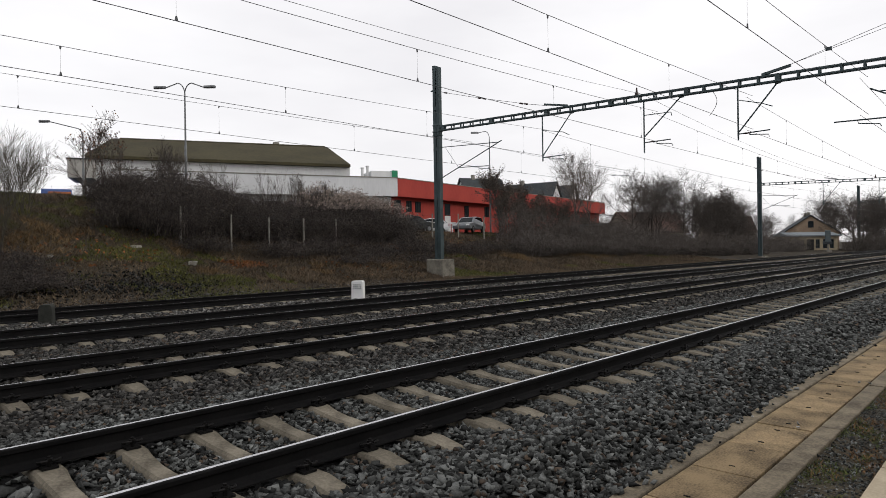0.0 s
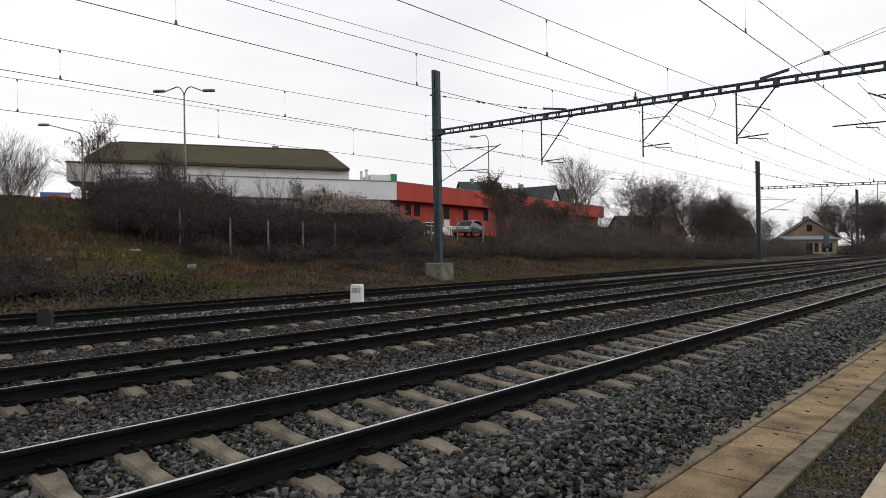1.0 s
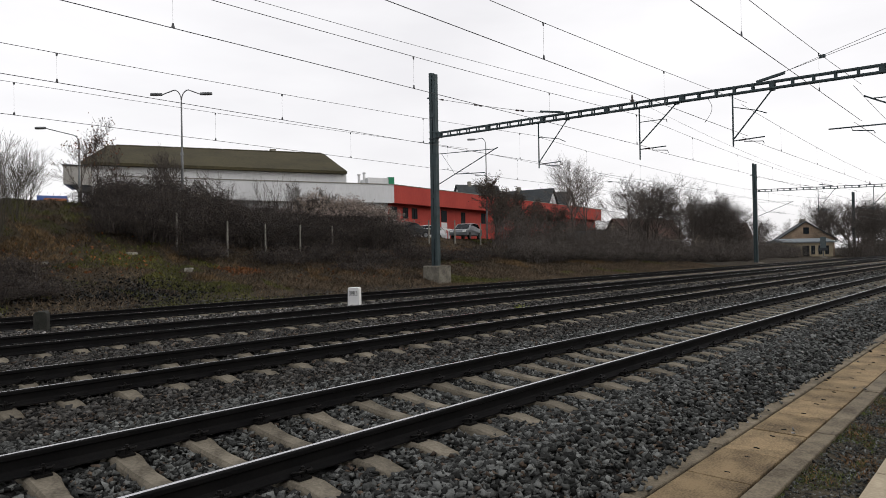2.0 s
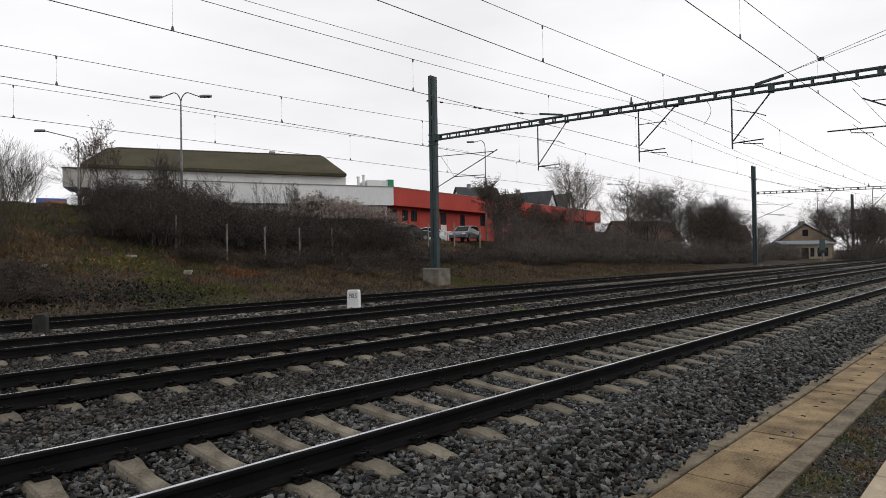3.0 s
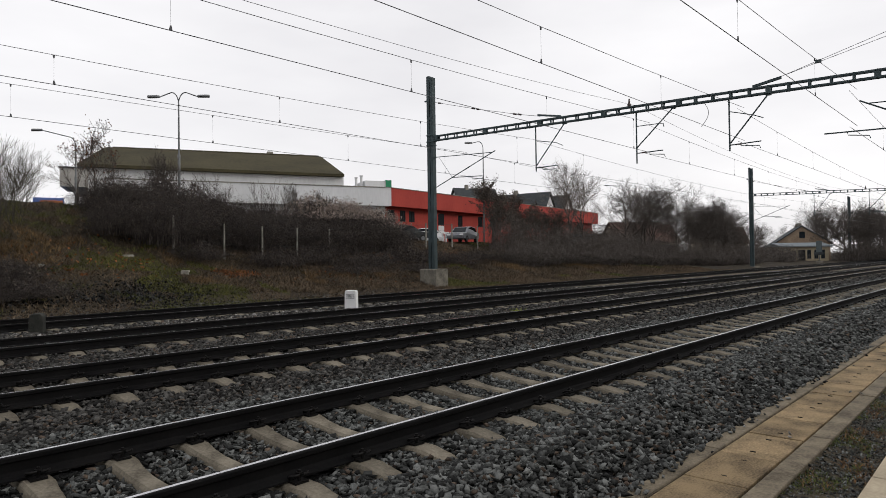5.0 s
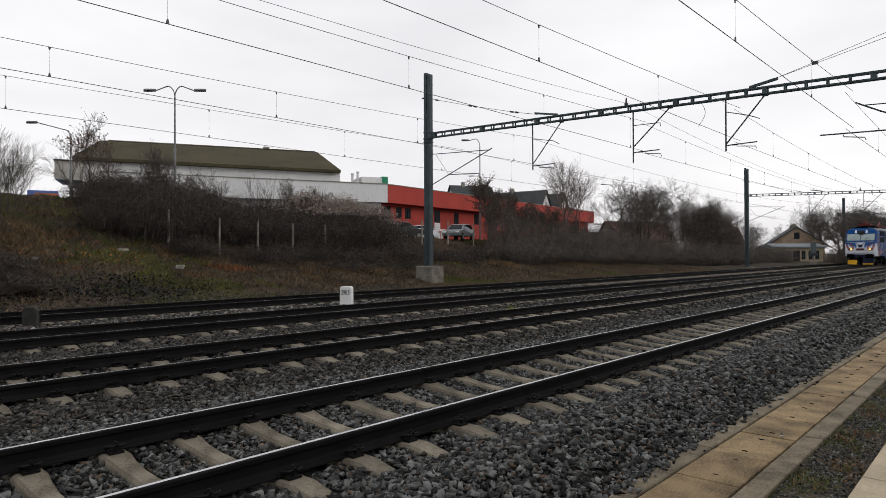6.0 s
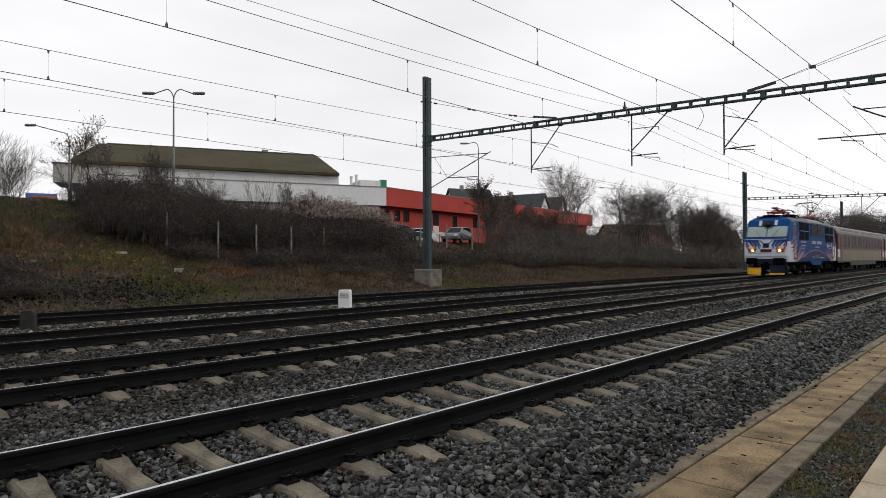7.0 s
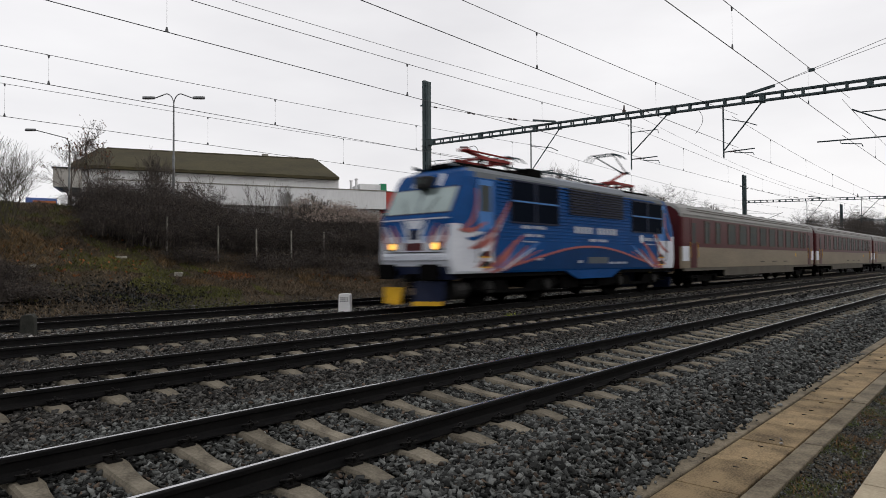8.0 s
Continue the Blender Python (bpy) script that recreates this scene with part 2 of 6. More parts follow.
def build_ground():
    xs, ys = axis_steps(-12, 110, 0.8, 3000), axis_steps(20, 62, 0.7, 3000)
    nx, ny = len(xs), len(ys)
    vs = np.array([(x, y, ground_z(x, y)) for x in xs for y in ys])
    i, j = np.meshgrid(np.arange(nx - 1), np.arange(ny - 1), indexing="ij")
    a = (i * ny + j).ravel()
    fs = np.stack([a, a + ny, a + ny + 1, a + 1], 1)
    m = mat("embankment_earth", (0.045, 0.035, 0.020), (0.016, 0.013, 0.010), 0.97, scale=0.5, fine=9, bump=1.0, bump_dist=0.06)
    me = raw_mesh("ground", vs, fs, [m])
    me.polygons.foreach_set("use_smooth", [True] * len(me.polygons))
    tagged(new("ground", me), "dark earth track bed and rough grassy embankment in winter", "ground", kind="structure")


build_ground()
# plain unseen wall added behind the platform, to block sky and darken reflections
tagged(new("unseen_backdrop", Kit().box(-60, 170, -16.6, -16.0, -0.5, 8.5).mesh("unseen_backdrop", mat("dark_backdrop", (0.085, 0.07, 0.06), (0.045, 0.038, 0.034), 0.9, scale=0.6, fine=8))), "unseen dark backdrop added behind the platform to block sky light", "wall", kind="structure")


def bed_z(y):
    """The ballast surface between and beside the tracks."""
    z = -0.215
    if y < RAIL_Y[0] - 1.25:
        z = -0.215 + 0.10 * math.sin(math.pi * ease(2.0, RAIL_Y[0] - 1.25, y)) - 0.13 * (1 - ease(2.0, 3.0, y))
    for c in RAIL_Y[:3]:
        d = abs(y - c)
        if d < 0.6:
            z = -0.272 + 0.045 * (d / 0.6) ** 2
    if y > 19.4:
        z -= 0.14 * ease(19.4, 22.0, y)
    if 15.0 < y < 16.4:
        z += 0.02
    return z


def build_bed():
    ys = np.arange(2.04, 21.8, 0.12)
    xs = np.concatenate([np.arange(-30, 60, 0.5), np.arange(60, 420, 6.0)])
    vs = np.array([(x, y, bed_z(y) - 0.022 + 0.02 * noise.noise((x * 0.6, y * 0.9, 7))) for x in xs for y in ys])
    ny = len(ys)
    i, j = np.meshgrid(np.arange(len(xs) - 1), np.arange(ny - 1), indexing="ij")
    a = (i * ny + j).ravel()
    # sheet below the loose stones, coloured as the shade between them
    me = raw_mesh("gap_shade_bed", vs, np.stack([a, a + ny, a + ny + 1, a + 1], 1), [M_GAP_SHADE])
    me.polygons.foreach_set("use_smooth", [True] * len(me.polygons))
    tagged(new("gap_shade_bed", me), "near-black sheet under the ballast stones, shade of their gaps in its colour", "ballast", kind="structure")


build_bed()

def stone_shapes(n, rng):
    """n unit stones: sharp-edged chips knocked from blocks."""
    v = np.array([(x, y, z) for x in (-1, 1) for y in (-1, 1) for z in (-1, 1)], float) * 0.72
    f = np.array([(0, 1, 3), (0, 3, 2), (4, 6, 7), (4, 7, 5), (0, 4, 5), (0, 5, 1), (2, 3, 7), (2, 7, 6), (0, 2, 6), (0, 6, 4), (1, 5, 7), (1, 7, 3)])
    out = []
    for _ in range(n):
        s = (v + rng.normal(0, 0.16, (8, 3))) * rng.uniform(0.5, 1.2, (8, 3)) * np.array([rng.uniform(1.05, 1.75), rng.uniform(0.8, 1.2), rng.uniform(0.5, 0.9)])
        s[rng.integers(0, 8)] *= 0.35
        s[rng.integers(0, 8)] *= 1.25
        out.append(s)
    return np.array(out), f


def rotations(n, rng):
    q = rng.normal(size=(n, 4))
    q /= np.linalg.norm(q, axis=1)[:, None]
    w, x, y, z = q.T
    return np.stack([np.stack([1 - 2 * (y * y + z * z), 2 * (x * y - z * w), 2 * (x * z + y * w)], 1),
                     np.stack([2 * (x * y + z * w), 1 - 2 * (x * x + z * z), 2 * (y * z - x * w)], 1),
                     np.stack([2 * (x * z - y * w), 2 * (y * z + x * w), 1 - 2 * (x * x + y * y)], 1)], 1)


def scatter_stones(name, label, zones, material, seed, mats=None):
    """Real loose stones. zones: x0, x1, y0, y1, stones a square metre, size."""
    rng = np.random.default_rng(seed)
    shapes, f = stone_shapes(60, rng)
    bz = np.array([bed_z(y) for y in np.arange(0, 40, 0.02)])
    P, S = [], []
    for x0, x1, y0, y1, dens, size in zones:
        n = int((x1 - x0) * (y1 - y0) * dens)
        x, y = rng.uniform(x0, x1, n), rng.uniform(y0, y1, n)
        ok = np.ones(n, bool)
        for c in RAIL_Y:
            for s in (-0.75, 0.75):
                ok &= np.abs(y - c - s) > 0.085
        for c, first in zip(RAIL_Y, SLEEPER_X):
            off = np.abs((x - first + 0.3) % 0.6 - 0.3)
            ok &= ~((off < np.where(np.abs(y - c) < 0.45, 0.115, 0.135)) & (np.abs(y - c) < 1.27) & (rng.random(n) < 0.97))
        x, y = x[ok], y[ok]
        z = bz[(y / 0.02).astype(int)] + rng.uniform(-0.02, 0.012, len(x))
        z = np.where(y < 2.05, -0.235, z)
        P.append(np.stack([x, y, z], 1))
        S.append(size * rng.choice([0.62, 0.8, 1.0, 1.25], len(x), p=[0.28, 0.30, 0.27, 0.15]))
    P, S = np.concatenate(P), np.concatenate(S)
    n = len(P)
    V = shapes[rng.integers(0, 60, n)]
    V = np.einsum("nij,nkj->nki", rotations(n, rng), V) * S[:, None, None] * np.array([1.08, 1.08, 0.8]) + P[:, None, :]
    F = (f[None] + 8 * np.arange(n)[:, None, None]).reshape(-1, 3)
    ob = new(name, raw_mesh(name, V.reshape(-1, 3), F, [material]))
    return tagged(ob, label, "ballast", kind="stuff")


scatter_stones("ballast_stones", "loose dark grey crushed ballast stones beside the near track", [
    (1.2, 7, 2.06, 6.6, 1250, 0.030), (7, 12, 2.06, 6.6, 880, 0.032), (12, 20, 2.1, 6.6, 430, 0.038), (20, 32, 2.1, 6.6, 120, 0.057), (26, 60, 2.1, 6.6, 45, 0.07),
    (-6, 1.2, 2.1, 6.6, 160, 0.045), (2, 13, 2.0, 2.06, 420, 0.026), (2, 13, 1.95, 2.0, 110, 0.024), (2, 13, 1.80, 1.95, 7, 0.02)], M_BALLAST, 5)
scatter_stones("far_ballast_stones", "darker brownish grey ballast between the further tracks", [
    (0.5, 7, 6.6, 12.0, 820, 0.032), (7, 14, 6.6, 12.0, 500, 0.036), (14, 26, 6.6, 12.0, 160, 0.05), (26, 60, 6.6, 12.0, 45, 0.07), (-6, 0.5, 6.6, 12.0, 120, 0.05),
    (1.5, 12, 12.0, 16.9, 260, 0.042), (12, 28, 12.0, 16.9, 110, 0.055), (3, 40, 18.6, 21.8, 60, 0.055), (3, 26, 21.8, 25.3, 22, 0.05)], M_FAR_BALLAST, 6)
M_PALE = mat("pale_limestone_chips", (0.30, 0.29, 0.27), (0.16, 0.155, 0.15), 0.9, island=0.5)
scatter_stones("pale_stone_chips", "pale grey stone chips strewn between the tracks", [
    (2, 28, 15.0, 16.7, 42, 0.04), (2, 12, 2.1, 7.5, 4, 0.022), (2, 16, 7.6, 12, 2.5, 0.028), (2, 14, 1.3, 2.0, 1.0, 0.018)], M_PALE, 8)
M_BROWNST = mat("rusty_ballast_stone", (0.10, 0.075, 0.055), (0.045, 0.033, 0.026), 0.85, island=0.6)
scatter_stones("rusty_stones", "brownish ballast stones mixed among the grey", [
    (1.5, 8, 2.1, 7.5, 120, 0.026), (8, 20, 2.1, 7.5, 40, 0.034), (1, 16, 7.6, 12, 50, 0.034), (2, 20, 12, 16.5, 20, 0.045)], M_BROWNST, 9)


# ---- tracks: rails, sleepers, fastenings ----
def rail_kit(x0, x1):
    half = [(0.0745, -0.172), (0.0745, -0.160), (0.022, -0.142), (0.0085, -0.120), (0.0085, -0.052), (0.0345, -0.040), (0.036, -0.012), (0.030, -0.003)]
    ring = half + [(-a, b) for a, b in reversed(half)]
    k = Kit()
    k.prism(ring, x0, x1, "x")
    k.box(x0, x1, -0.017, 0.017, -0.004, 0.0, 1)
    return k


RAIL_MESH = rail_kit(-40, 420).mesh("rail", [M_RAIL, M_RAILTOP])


def sleeper_kit():
    """Pre-stressed concrete sleeper, 2.5 m long: raised rail seats, waisted middle, sloped ends."""
    prof = [(-1.26, -0.235, 0.095), (-1.22, -0.212, 0.10), (-1.0, -0.176, 0.105), (-0.60, -0.178, 0.105), (-0.46, -0.206, 0.092), (-0.25, -0.228, 0.082), (0.0, -0.236, 0.080),
            (0.25, -0.228, 0.082), (0.46, -0.206, 0.092), (0.60, -0.178, 0.105), (1.0, -0.176, 0.105), (1.22, -0.212, 0.10), (1.26, -0.235, 0.095)]
    rings = [[(-w - 0.045, y, -0.36), (-w, y, z - 0.02), (-w + 0.02, y, z), (w - 0.02, y, z), (w, y, z - 0.02), (w + 0.045, y, -0.36)] for y, z, w in prof]
    return Kit().loft(rings)


SLEEPER_MESH = sleeper_kit().mesh("sleeper", M_SLEEPER)


def clip_kit():
    """A rail fastening: ribbed plate, spring clip loops and bolt, at one side of the rail foot."""
    k = Kit()
    k.box(-0.055, 0.055, 0.055, 0.150, -0.176, -0.160)
    k.tube((0, 0.115, -0.165), (0, 0.115, -0.085), 0.014, 0.014, 6)
    k.tube((0, 0.115, -0.118), (0, 0.115, -0.100), 0.026, 0.026, 6)
    for s in (-1, 1):
        k.path([(s * 0.015, 0.14, -0.115), (s * 0.055, 0.145, -0.112), (s * 0.075, 0.11, -0.118), (s * 0.06, 0.07, -0.138), (s * 0.02, 0.068, -0.135)], 0.0095, 5)
    return k


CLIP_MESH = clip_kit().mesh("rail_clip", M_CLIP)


def build_track(y, first, count, clips_to, label):
    t = thing("railway_track", pose(0, y, 0), label, "railway track", "parallel railway tracks")
    for s in (-0.75, 0.75):
        part("rail", RAIL_MESH, None, t, "steel rail with a worn bright head", pose(0, s, 0))
    far = Kit()
    for i in range(count):
        x = first + 0.6 * i
        wob = 0.012 * math.sin(i * 2.7 + y)
        s = part("sleeper", SLEEPER_MESH, None, t, "", pose(x + wob, 0.015 * math.sin(i * 1.3), 0.006 * math.sin(i * 3.1), 0, 0, 0.7 * math.sin(i * 1.9)))
        for c in (-0.75, 0.75):
            for side in (0, 180):
                if 0.0 < x < clips_to:
                    part("rail_clip", CLIP_MESH, None, s, "", pose(0, c, 0, 0, 0, side))
                else:
                    d = 1 if side == 0 else -1
                    far.box(x - 0.06, x + 0.06, c + d * 0.08 - 0.035, c + d * 0.08 + 0.035, -0.176, -0.135)
    part("distant_fastening", far, M_CLIP, t)["kind"] = "stuff"


# ---- platform edge ----
def build_platform():
    p = thing("platform_edge", pose(0, 0, 0), "low platform edge of weathered concrete slabs and kerbs", "platform", kind="structure")
    zt = -0.25
    rnd = random.Random(4)
    for i in range(58):
        x0 = -9.452 + 0.742 * i
        k = Kit().box(x0 + (0.016 if i == 21 else 0.005), x0 + 0.737 - (0.012 if i == 20 else 0.0) + rnd.uniform(-0.003, 0.001), 1.441, 1.885, zt - 0.09, zt + rnd.uniform(-0.006, 0.002))
        part("slab", k, M_SLAB, p, bevel=0.006)
    for i in range(21):
        x0 = -9.6 + 2.15 * i
        part("kerb", Kit().box(x0, x0 + 2.14, 1.905, 2.045, zt - 0.22, zt + rnd.uniform(0.0, 0.008)), M_KERB, p, bevel=0.012)
        part("back_kerb", Kit().box(x0 + 0.9, x0 + 3.04, 1.262, 1.425, zt - 0.2, zt + rnd.uniform(-0.004, 0.006)), M_KERB, p, bevel=0.01)
    # near-black underlayer: shade of the open slab joints as colour
    part("joint_underlayer", Kit().box(-9.3, 33, 1.43, 1.90, zt - 0.14, zt - 0.035), M_GAP_SHADE, p)
    strip = Kit()
    ys, xs = np.linspace(0.845, 1.262, 5), np.arange(-9.5, 33, 0.35)
    vs = [(x, y, zt - 0.03 + 0.016 * noise.noise((x * 2.2, y * 4, 1))) for x in xs for y in ys]
    n = len(ys)
    strip.add(vs, [(a * n + b, a * n + n + b, a * n + n + b + 1, a * n + b + 1) for a in range(len(xs) - 1) for b in range(n - 1)])
    chips = np.random.default_rng(3)
    shp, fc = stone_shapes(12, chips)
    m = 9000
    X, Y = chips.uniform(2, 16, m), chips.uniform(0.86, 1.25, m)
    V = np.einsum("nij,nkj->nki", rotations(m, chips), shp[chips.integers(0, 12, m)]) * chips.uniform(0.004, 0.013, m)[:, None, None] + np.stack([X, Y, np.full(m, zt - 0.026)], 1)[:, None, :]
    part("cinder_layer", raw_mesh("cinder_layer", V.reshape(-1, 3), (fc[None] + 8 * np.arange(m)[:, None, None]).reshape(-1, 3), [M_BALLAST]), None, p)["kind"] = "stuff"
    # short lifting slots near both ends of each slab
    for i in range(52):
        for d in (0.135, 0.605) if i % 3 else (0.135,):
            xs_, ys_ = -9.452 + 0.742 * i + d + 0.02 * math.sin(i * 5 + d * 9), 1.66 + 0.012 * math.sin(i * 3.3 + d * 40)
            # thin near-black plate, the hollow's shade given as colour
            part("lifting_slot", Kit().box(xs_ - 0.006, xs_ + 0.006, ys_ - 0.021, ys_ + 0.021, zt - 0.004, zt + 0.0035), M_GAP_SHADE, p)
    part("cinder_strip", strip, M_SOIL, p, "dark cinder strip with dead weeds", smooth=True)
    for i in range(18):
        x0 = -9.6 + 2.5 * i
        part("walkway_slab", Kit().box(x0 + 0.005, x0 + 2.49, -1.6, 0.835, zt - 0.1, zt + 0.02), mat("walkway_concrete", (0.46, 0.39, 0.28), (0.29, 0.245, 0.175), 0.92, scale=2, fine=50) if i == 0 else bpy.data.materials["walkway_concrete"], p, bevel=0.008)


# ---- km post and stub ----
def text_mesh(body, size, depth=0.001):
    cu = bpy.data.curves.new("lettering", "FONT")
    cu.body, cu.size, cu.extrude = body, size, depth
    cu.align_x, cu.align_y = "CENTER", "CENTER"
    tmp = bpy.data.objects.new("lettering", cu)
    scene.collection.objects.link(tmp)
    me = bpy.data.meshes.new_from_object(tmp.evaluated_get(bpy.context.evaluated_depsgraph_get()))
    bpy.data.objects.remove(tmp)
    return me


def build_posts():
    yaw = -56
    t = thing("kilometre_post", pose(12.65, 15.6, -0.22, 0, 0, yaw), "white painted concrete kilometre post with black figures", "marker post")
    k = Kit()
    k.prism([(-0.19, 0), (0.19, 0), (0.18, 0.57), (0.15, 0.61), (-0.15, 0.61), (-0.18, 0.57)], -0.13, 0.13, "y")
    part("post", k, M_WHITE, t, bevel=0.015)
    me = text_mesh("398.5", 0.19, 0.002)
    me.materials.append(M_BLACK)
    part("figures", me, None, t, "black figures 398.5", pose(0.0, -0.133, 0.42, 90, 0, 0) @ Matrix.Diagonal((0.66, 1.15, 1, 1)))
    s = thing("concrete_stub", pose(4.28, 16.42, -0.24, 0, 0, -30), "weathered grey concrete stub post between tracks", "stub post")
    k = Kit()
    k.prism([(-0.145, 0), (0.145, 0), (0.135, 0.42), (0.09, 0.48), (-0.09, 0.48), (-0.135, 0.42)], -0.13, 0.13, "y")
    part("post", k, mat("dark_lichen_concrete", (0.042, 0.043, 0.037), (0.018, 0.019, 0.017), 0.95, scale=6, fine=40, bump=0.4), s, bevel=0.02)


build_posts()


# ---- catenary portals ----
def build_portal(x, beam_z0, y0, y1, top, zb):
    """A ladder beam on two masts, with drop brackets over the tracks."""
    t = thing("catenary_portal", pose(x, 0, 0), "dark green steel catenary portal with a ladder beam over the tracks", "catenary portal", "catenary portals along the line")

    def bz(y):
        return beam_z0 - 0.0312 * (25.5 - y)

    for y, zf, zt in ((y0, zb, top), (y1, -0.1, top - 0.4)):
        k = Kit()
        # two channels back to back, with a slot between them
        for s in (-1, 1):
            c = y + s * 0.135
            k.prism([(-0.13, c - 0.105), (0.13, c - 0.105), (0.13, c - 0.085), (-0.105, c - 0.085), (-0.105, c + 0.085), (0.13, c + 0.085), (0.13, c + 0.105), (-0.13, c + 0.105)], zf, zt - (0.12 if s < 0 else 0.0), "z")
        k.box(-0.02, 0.0, y - 0.12, y + 0.12, zf, zt - 0.12)
        part("mast", k, M_STEEL, t)
        z = zf + 1.6
        while z < zt - 1.0:
            for sx in (-0.137, 0.137):
                part("batten_plate", Kit().box(sx - 0.006, sx + 0.006, y - 0.2, y + 0.2, z, z + 0.2), M_STEEL, t)
            z += 2.4
        zg = ground_z(x, y)
        k = Kit().prism([(-0.52, zg - 0.8), (0.52, zg - 0.8), (0.52, zf - 0.04), (0.48, zf + 0.0), (-0.48, zf + 0.0), (-0.52, zf - 0.04)], y - 0.72, y + 0.58, "y")
        part("footing", k, M_FOOT, t, "weathered concrete mast footing", bevel=0.03)
        for dz in (-0.42, -0.20, 0.18):
            part("clamp", Kit().box(-0.17, 0.17, y - 0.27, y + 0.27, bz(y) + dz, bz(y) + dz + 0.07), M_STEEL, t, bevel=0.01)
        part("name_bracket", Kit().box(-0.03, 0.03, y + 0.1, y + 0.5, 10.68, 10.76), M_STEEL, t)
    for dx in (-0.11, 0.11):
        for dz in (-0.125, 0.125):
            k = Kit()
            h = 0.03
            za, zc = bz(y0) + dz, bz(y1) + dz
            k.add([(dx + sx * h, yy, zz + sz * h) for yy, zz in ((y0 - 0.22, za), (y1 + 0.22, zc)) for sx in (-1, 1) for sz in (-1, 1)],
                  [(0, 1, 3, 2), (4, 6, 7, 5), (0, 4, 5, 1), (2, 3, 7, 6), (0, 2, 6, 4), (1, 5, 7, 3)])
            part("chord", k, M_STEEL, t)
    n = 46
    for i in range(n):
        y = y0 - 0.5 - (y0 - y1 - 1.0) * i / (n - 1)
        k = Kit()
        w = 0.035 if i % 5 else 0.09
        for dx in (-0.11, 0.11):
            k.box(dx - 0.02, dx + 0.02, y - w, y + w, bz(y) - 0.12, bz(y) + 0.12)
        k.box(-0.11, 0.11, y - 0.02, y + 0.02, bz(y) - 0.17, bz(y) - 0.157)
        k.box(-0.11, 0.11, y - 0.02, y + 0.02, bz(y) + 0.157, bz(y) + 0.17)
        part("batten", k, M_STEEL, t)

    # drop brackets: tube, raking strut, top stay with a hook, register arm, steady arm
    def tube_part(name, pts, r, d, m=M_STEEL):
        part(name, Kit().path([(0, a, c) for a, c in pts], r, 6), m, d)

    for yd, foot, strut, low, stay, arm, steady in (
            (18.40, 5.72, (16.67, 6.03), 5.93, ((17.18, 7.06), (16.82, 6.87)), (17.10, 5.92), ((18.02, 5.88), (17.99, 5.79), (17.18, 5.74), (17.14, 5.62))),
            (12.92, 5.53, (11.19, 6.26), 6.01, ((11.80, 7.19), (11.66, 7.17), (11.64, 7.02)), (11.70, 5.99), ((12.35, 5.98), (12.33, 5.89), (11.64, 5.80), (11.60, 5.68))),
            (8.87, 5.60, (7.36, 5.91), 5.85, ((7.96, 6.94), (7.57, 6.76)), (7.67, 5.85), ((8.46, 5.85), (8.44, 5.76), (7.73, 5.68), (7.70, 5.58)))):
        d = new("drop_bracket", None)
        d.parent = t
        part("drop_tube", Kit().tube((0, yd, bz(yd) - 0.15), (0, yd, foot), 0.034, 0.034, 8), M_STEEL, d)
        tube_part("strut", [(strut[0], bz(strut[0]) - 0.15), (yd - 0.03, strut[1])], 0.03, d)
        tube_part("top_stay", [(yd, 7.22 if yd < 18 else 7.31)] + list(stay), 0.018, d)
        tube_part("register_arm", [(yd, low - 0.02), arm], 0.024, d)
        tube_part("steady_arm", steady, 0.017, d)
        part("clamp", Kit().box(-0.06, 0.06, strut[0] - 0.10, strut[0] + 0.10, bz(strut[0]) - 0.22, bz(strut[0]) - 0.15), M_STEEL, d)
        ins = Kit()
        for q in range(5):
            ins.tube((0, yd - 0.25 - q * 0.05, low - 0.02), (0, yd - 0.278 - q * 0.05, low - 0.02), 0.036, 0.036, 8)
        ins.tube((0, yd - 0.25, low - 0.02), (0, yd - 0.47, low - 0.02), 0.027, 0.027, 8)
        part("insulator", ins, M_INSUL, d)
    # the bracket over the near track reaches out from the other side
    d = new("drop_bracket", None)
    d.parent = t
    part("drop_tube", Kit().tube((0, 1.9, bz(1.9) - 0.15), (0, 1.9, 5.45), 0.034, 0.034, 8), M_STEEL, d)
    tube_part("register_arm", [(1.9, 5.68), (5.47, 5.81)], 0.026, d)
    tube_part("steady_arm", [(4.74, 5.78), (4.71, 5.66), (4.06, 5.56), (4.02, 5.46)], 0.018, d)
    tube_part("top_stay", [(1.9, 6.60), (4.05, 6.72)], 0.02, d)
    tube_part("cantilever_tube", [(1.9, 5.60), (3.59, 6.44), (4.34, 6.86)], 0.028, d)
    # side bracket on the far mast
    b = new("mast_bracket", None)
    b.parent = t
    tube_part("top_tube", [(y0 - 0.25, 7.30), (21.27, 7.07)], 0.022, b)
    tube_part("diagonal_tube", [(y0 - 0.25, 5.48), (21.04, 7.14)], 0.028, b)
    tube_part("register_tube", [(24.14, 5.98), (21.97, 5.86)], 0.024, b)
    tube_part("steady_arm", [(22.7, 5.90), (22.66, 5.76), (21.9, 5.70)], 0.016, b)
    tube_part("hanger_wire", [(25.22, 7.28), (24.18, 5.98)], 0.011, b)
    part("post_insulator", Kit().tube((0, 13.25, bz(13.25) + 0.15), (0, 13.25, bz(13.25) + 0.28), 0.09, 0.09, 8).tube((0, 13.25, bz(13.25) + 0.28), (0, 13.25, bz(13.25) + 0.52), 0.055, 0.03, 8), M_INSUL, t)
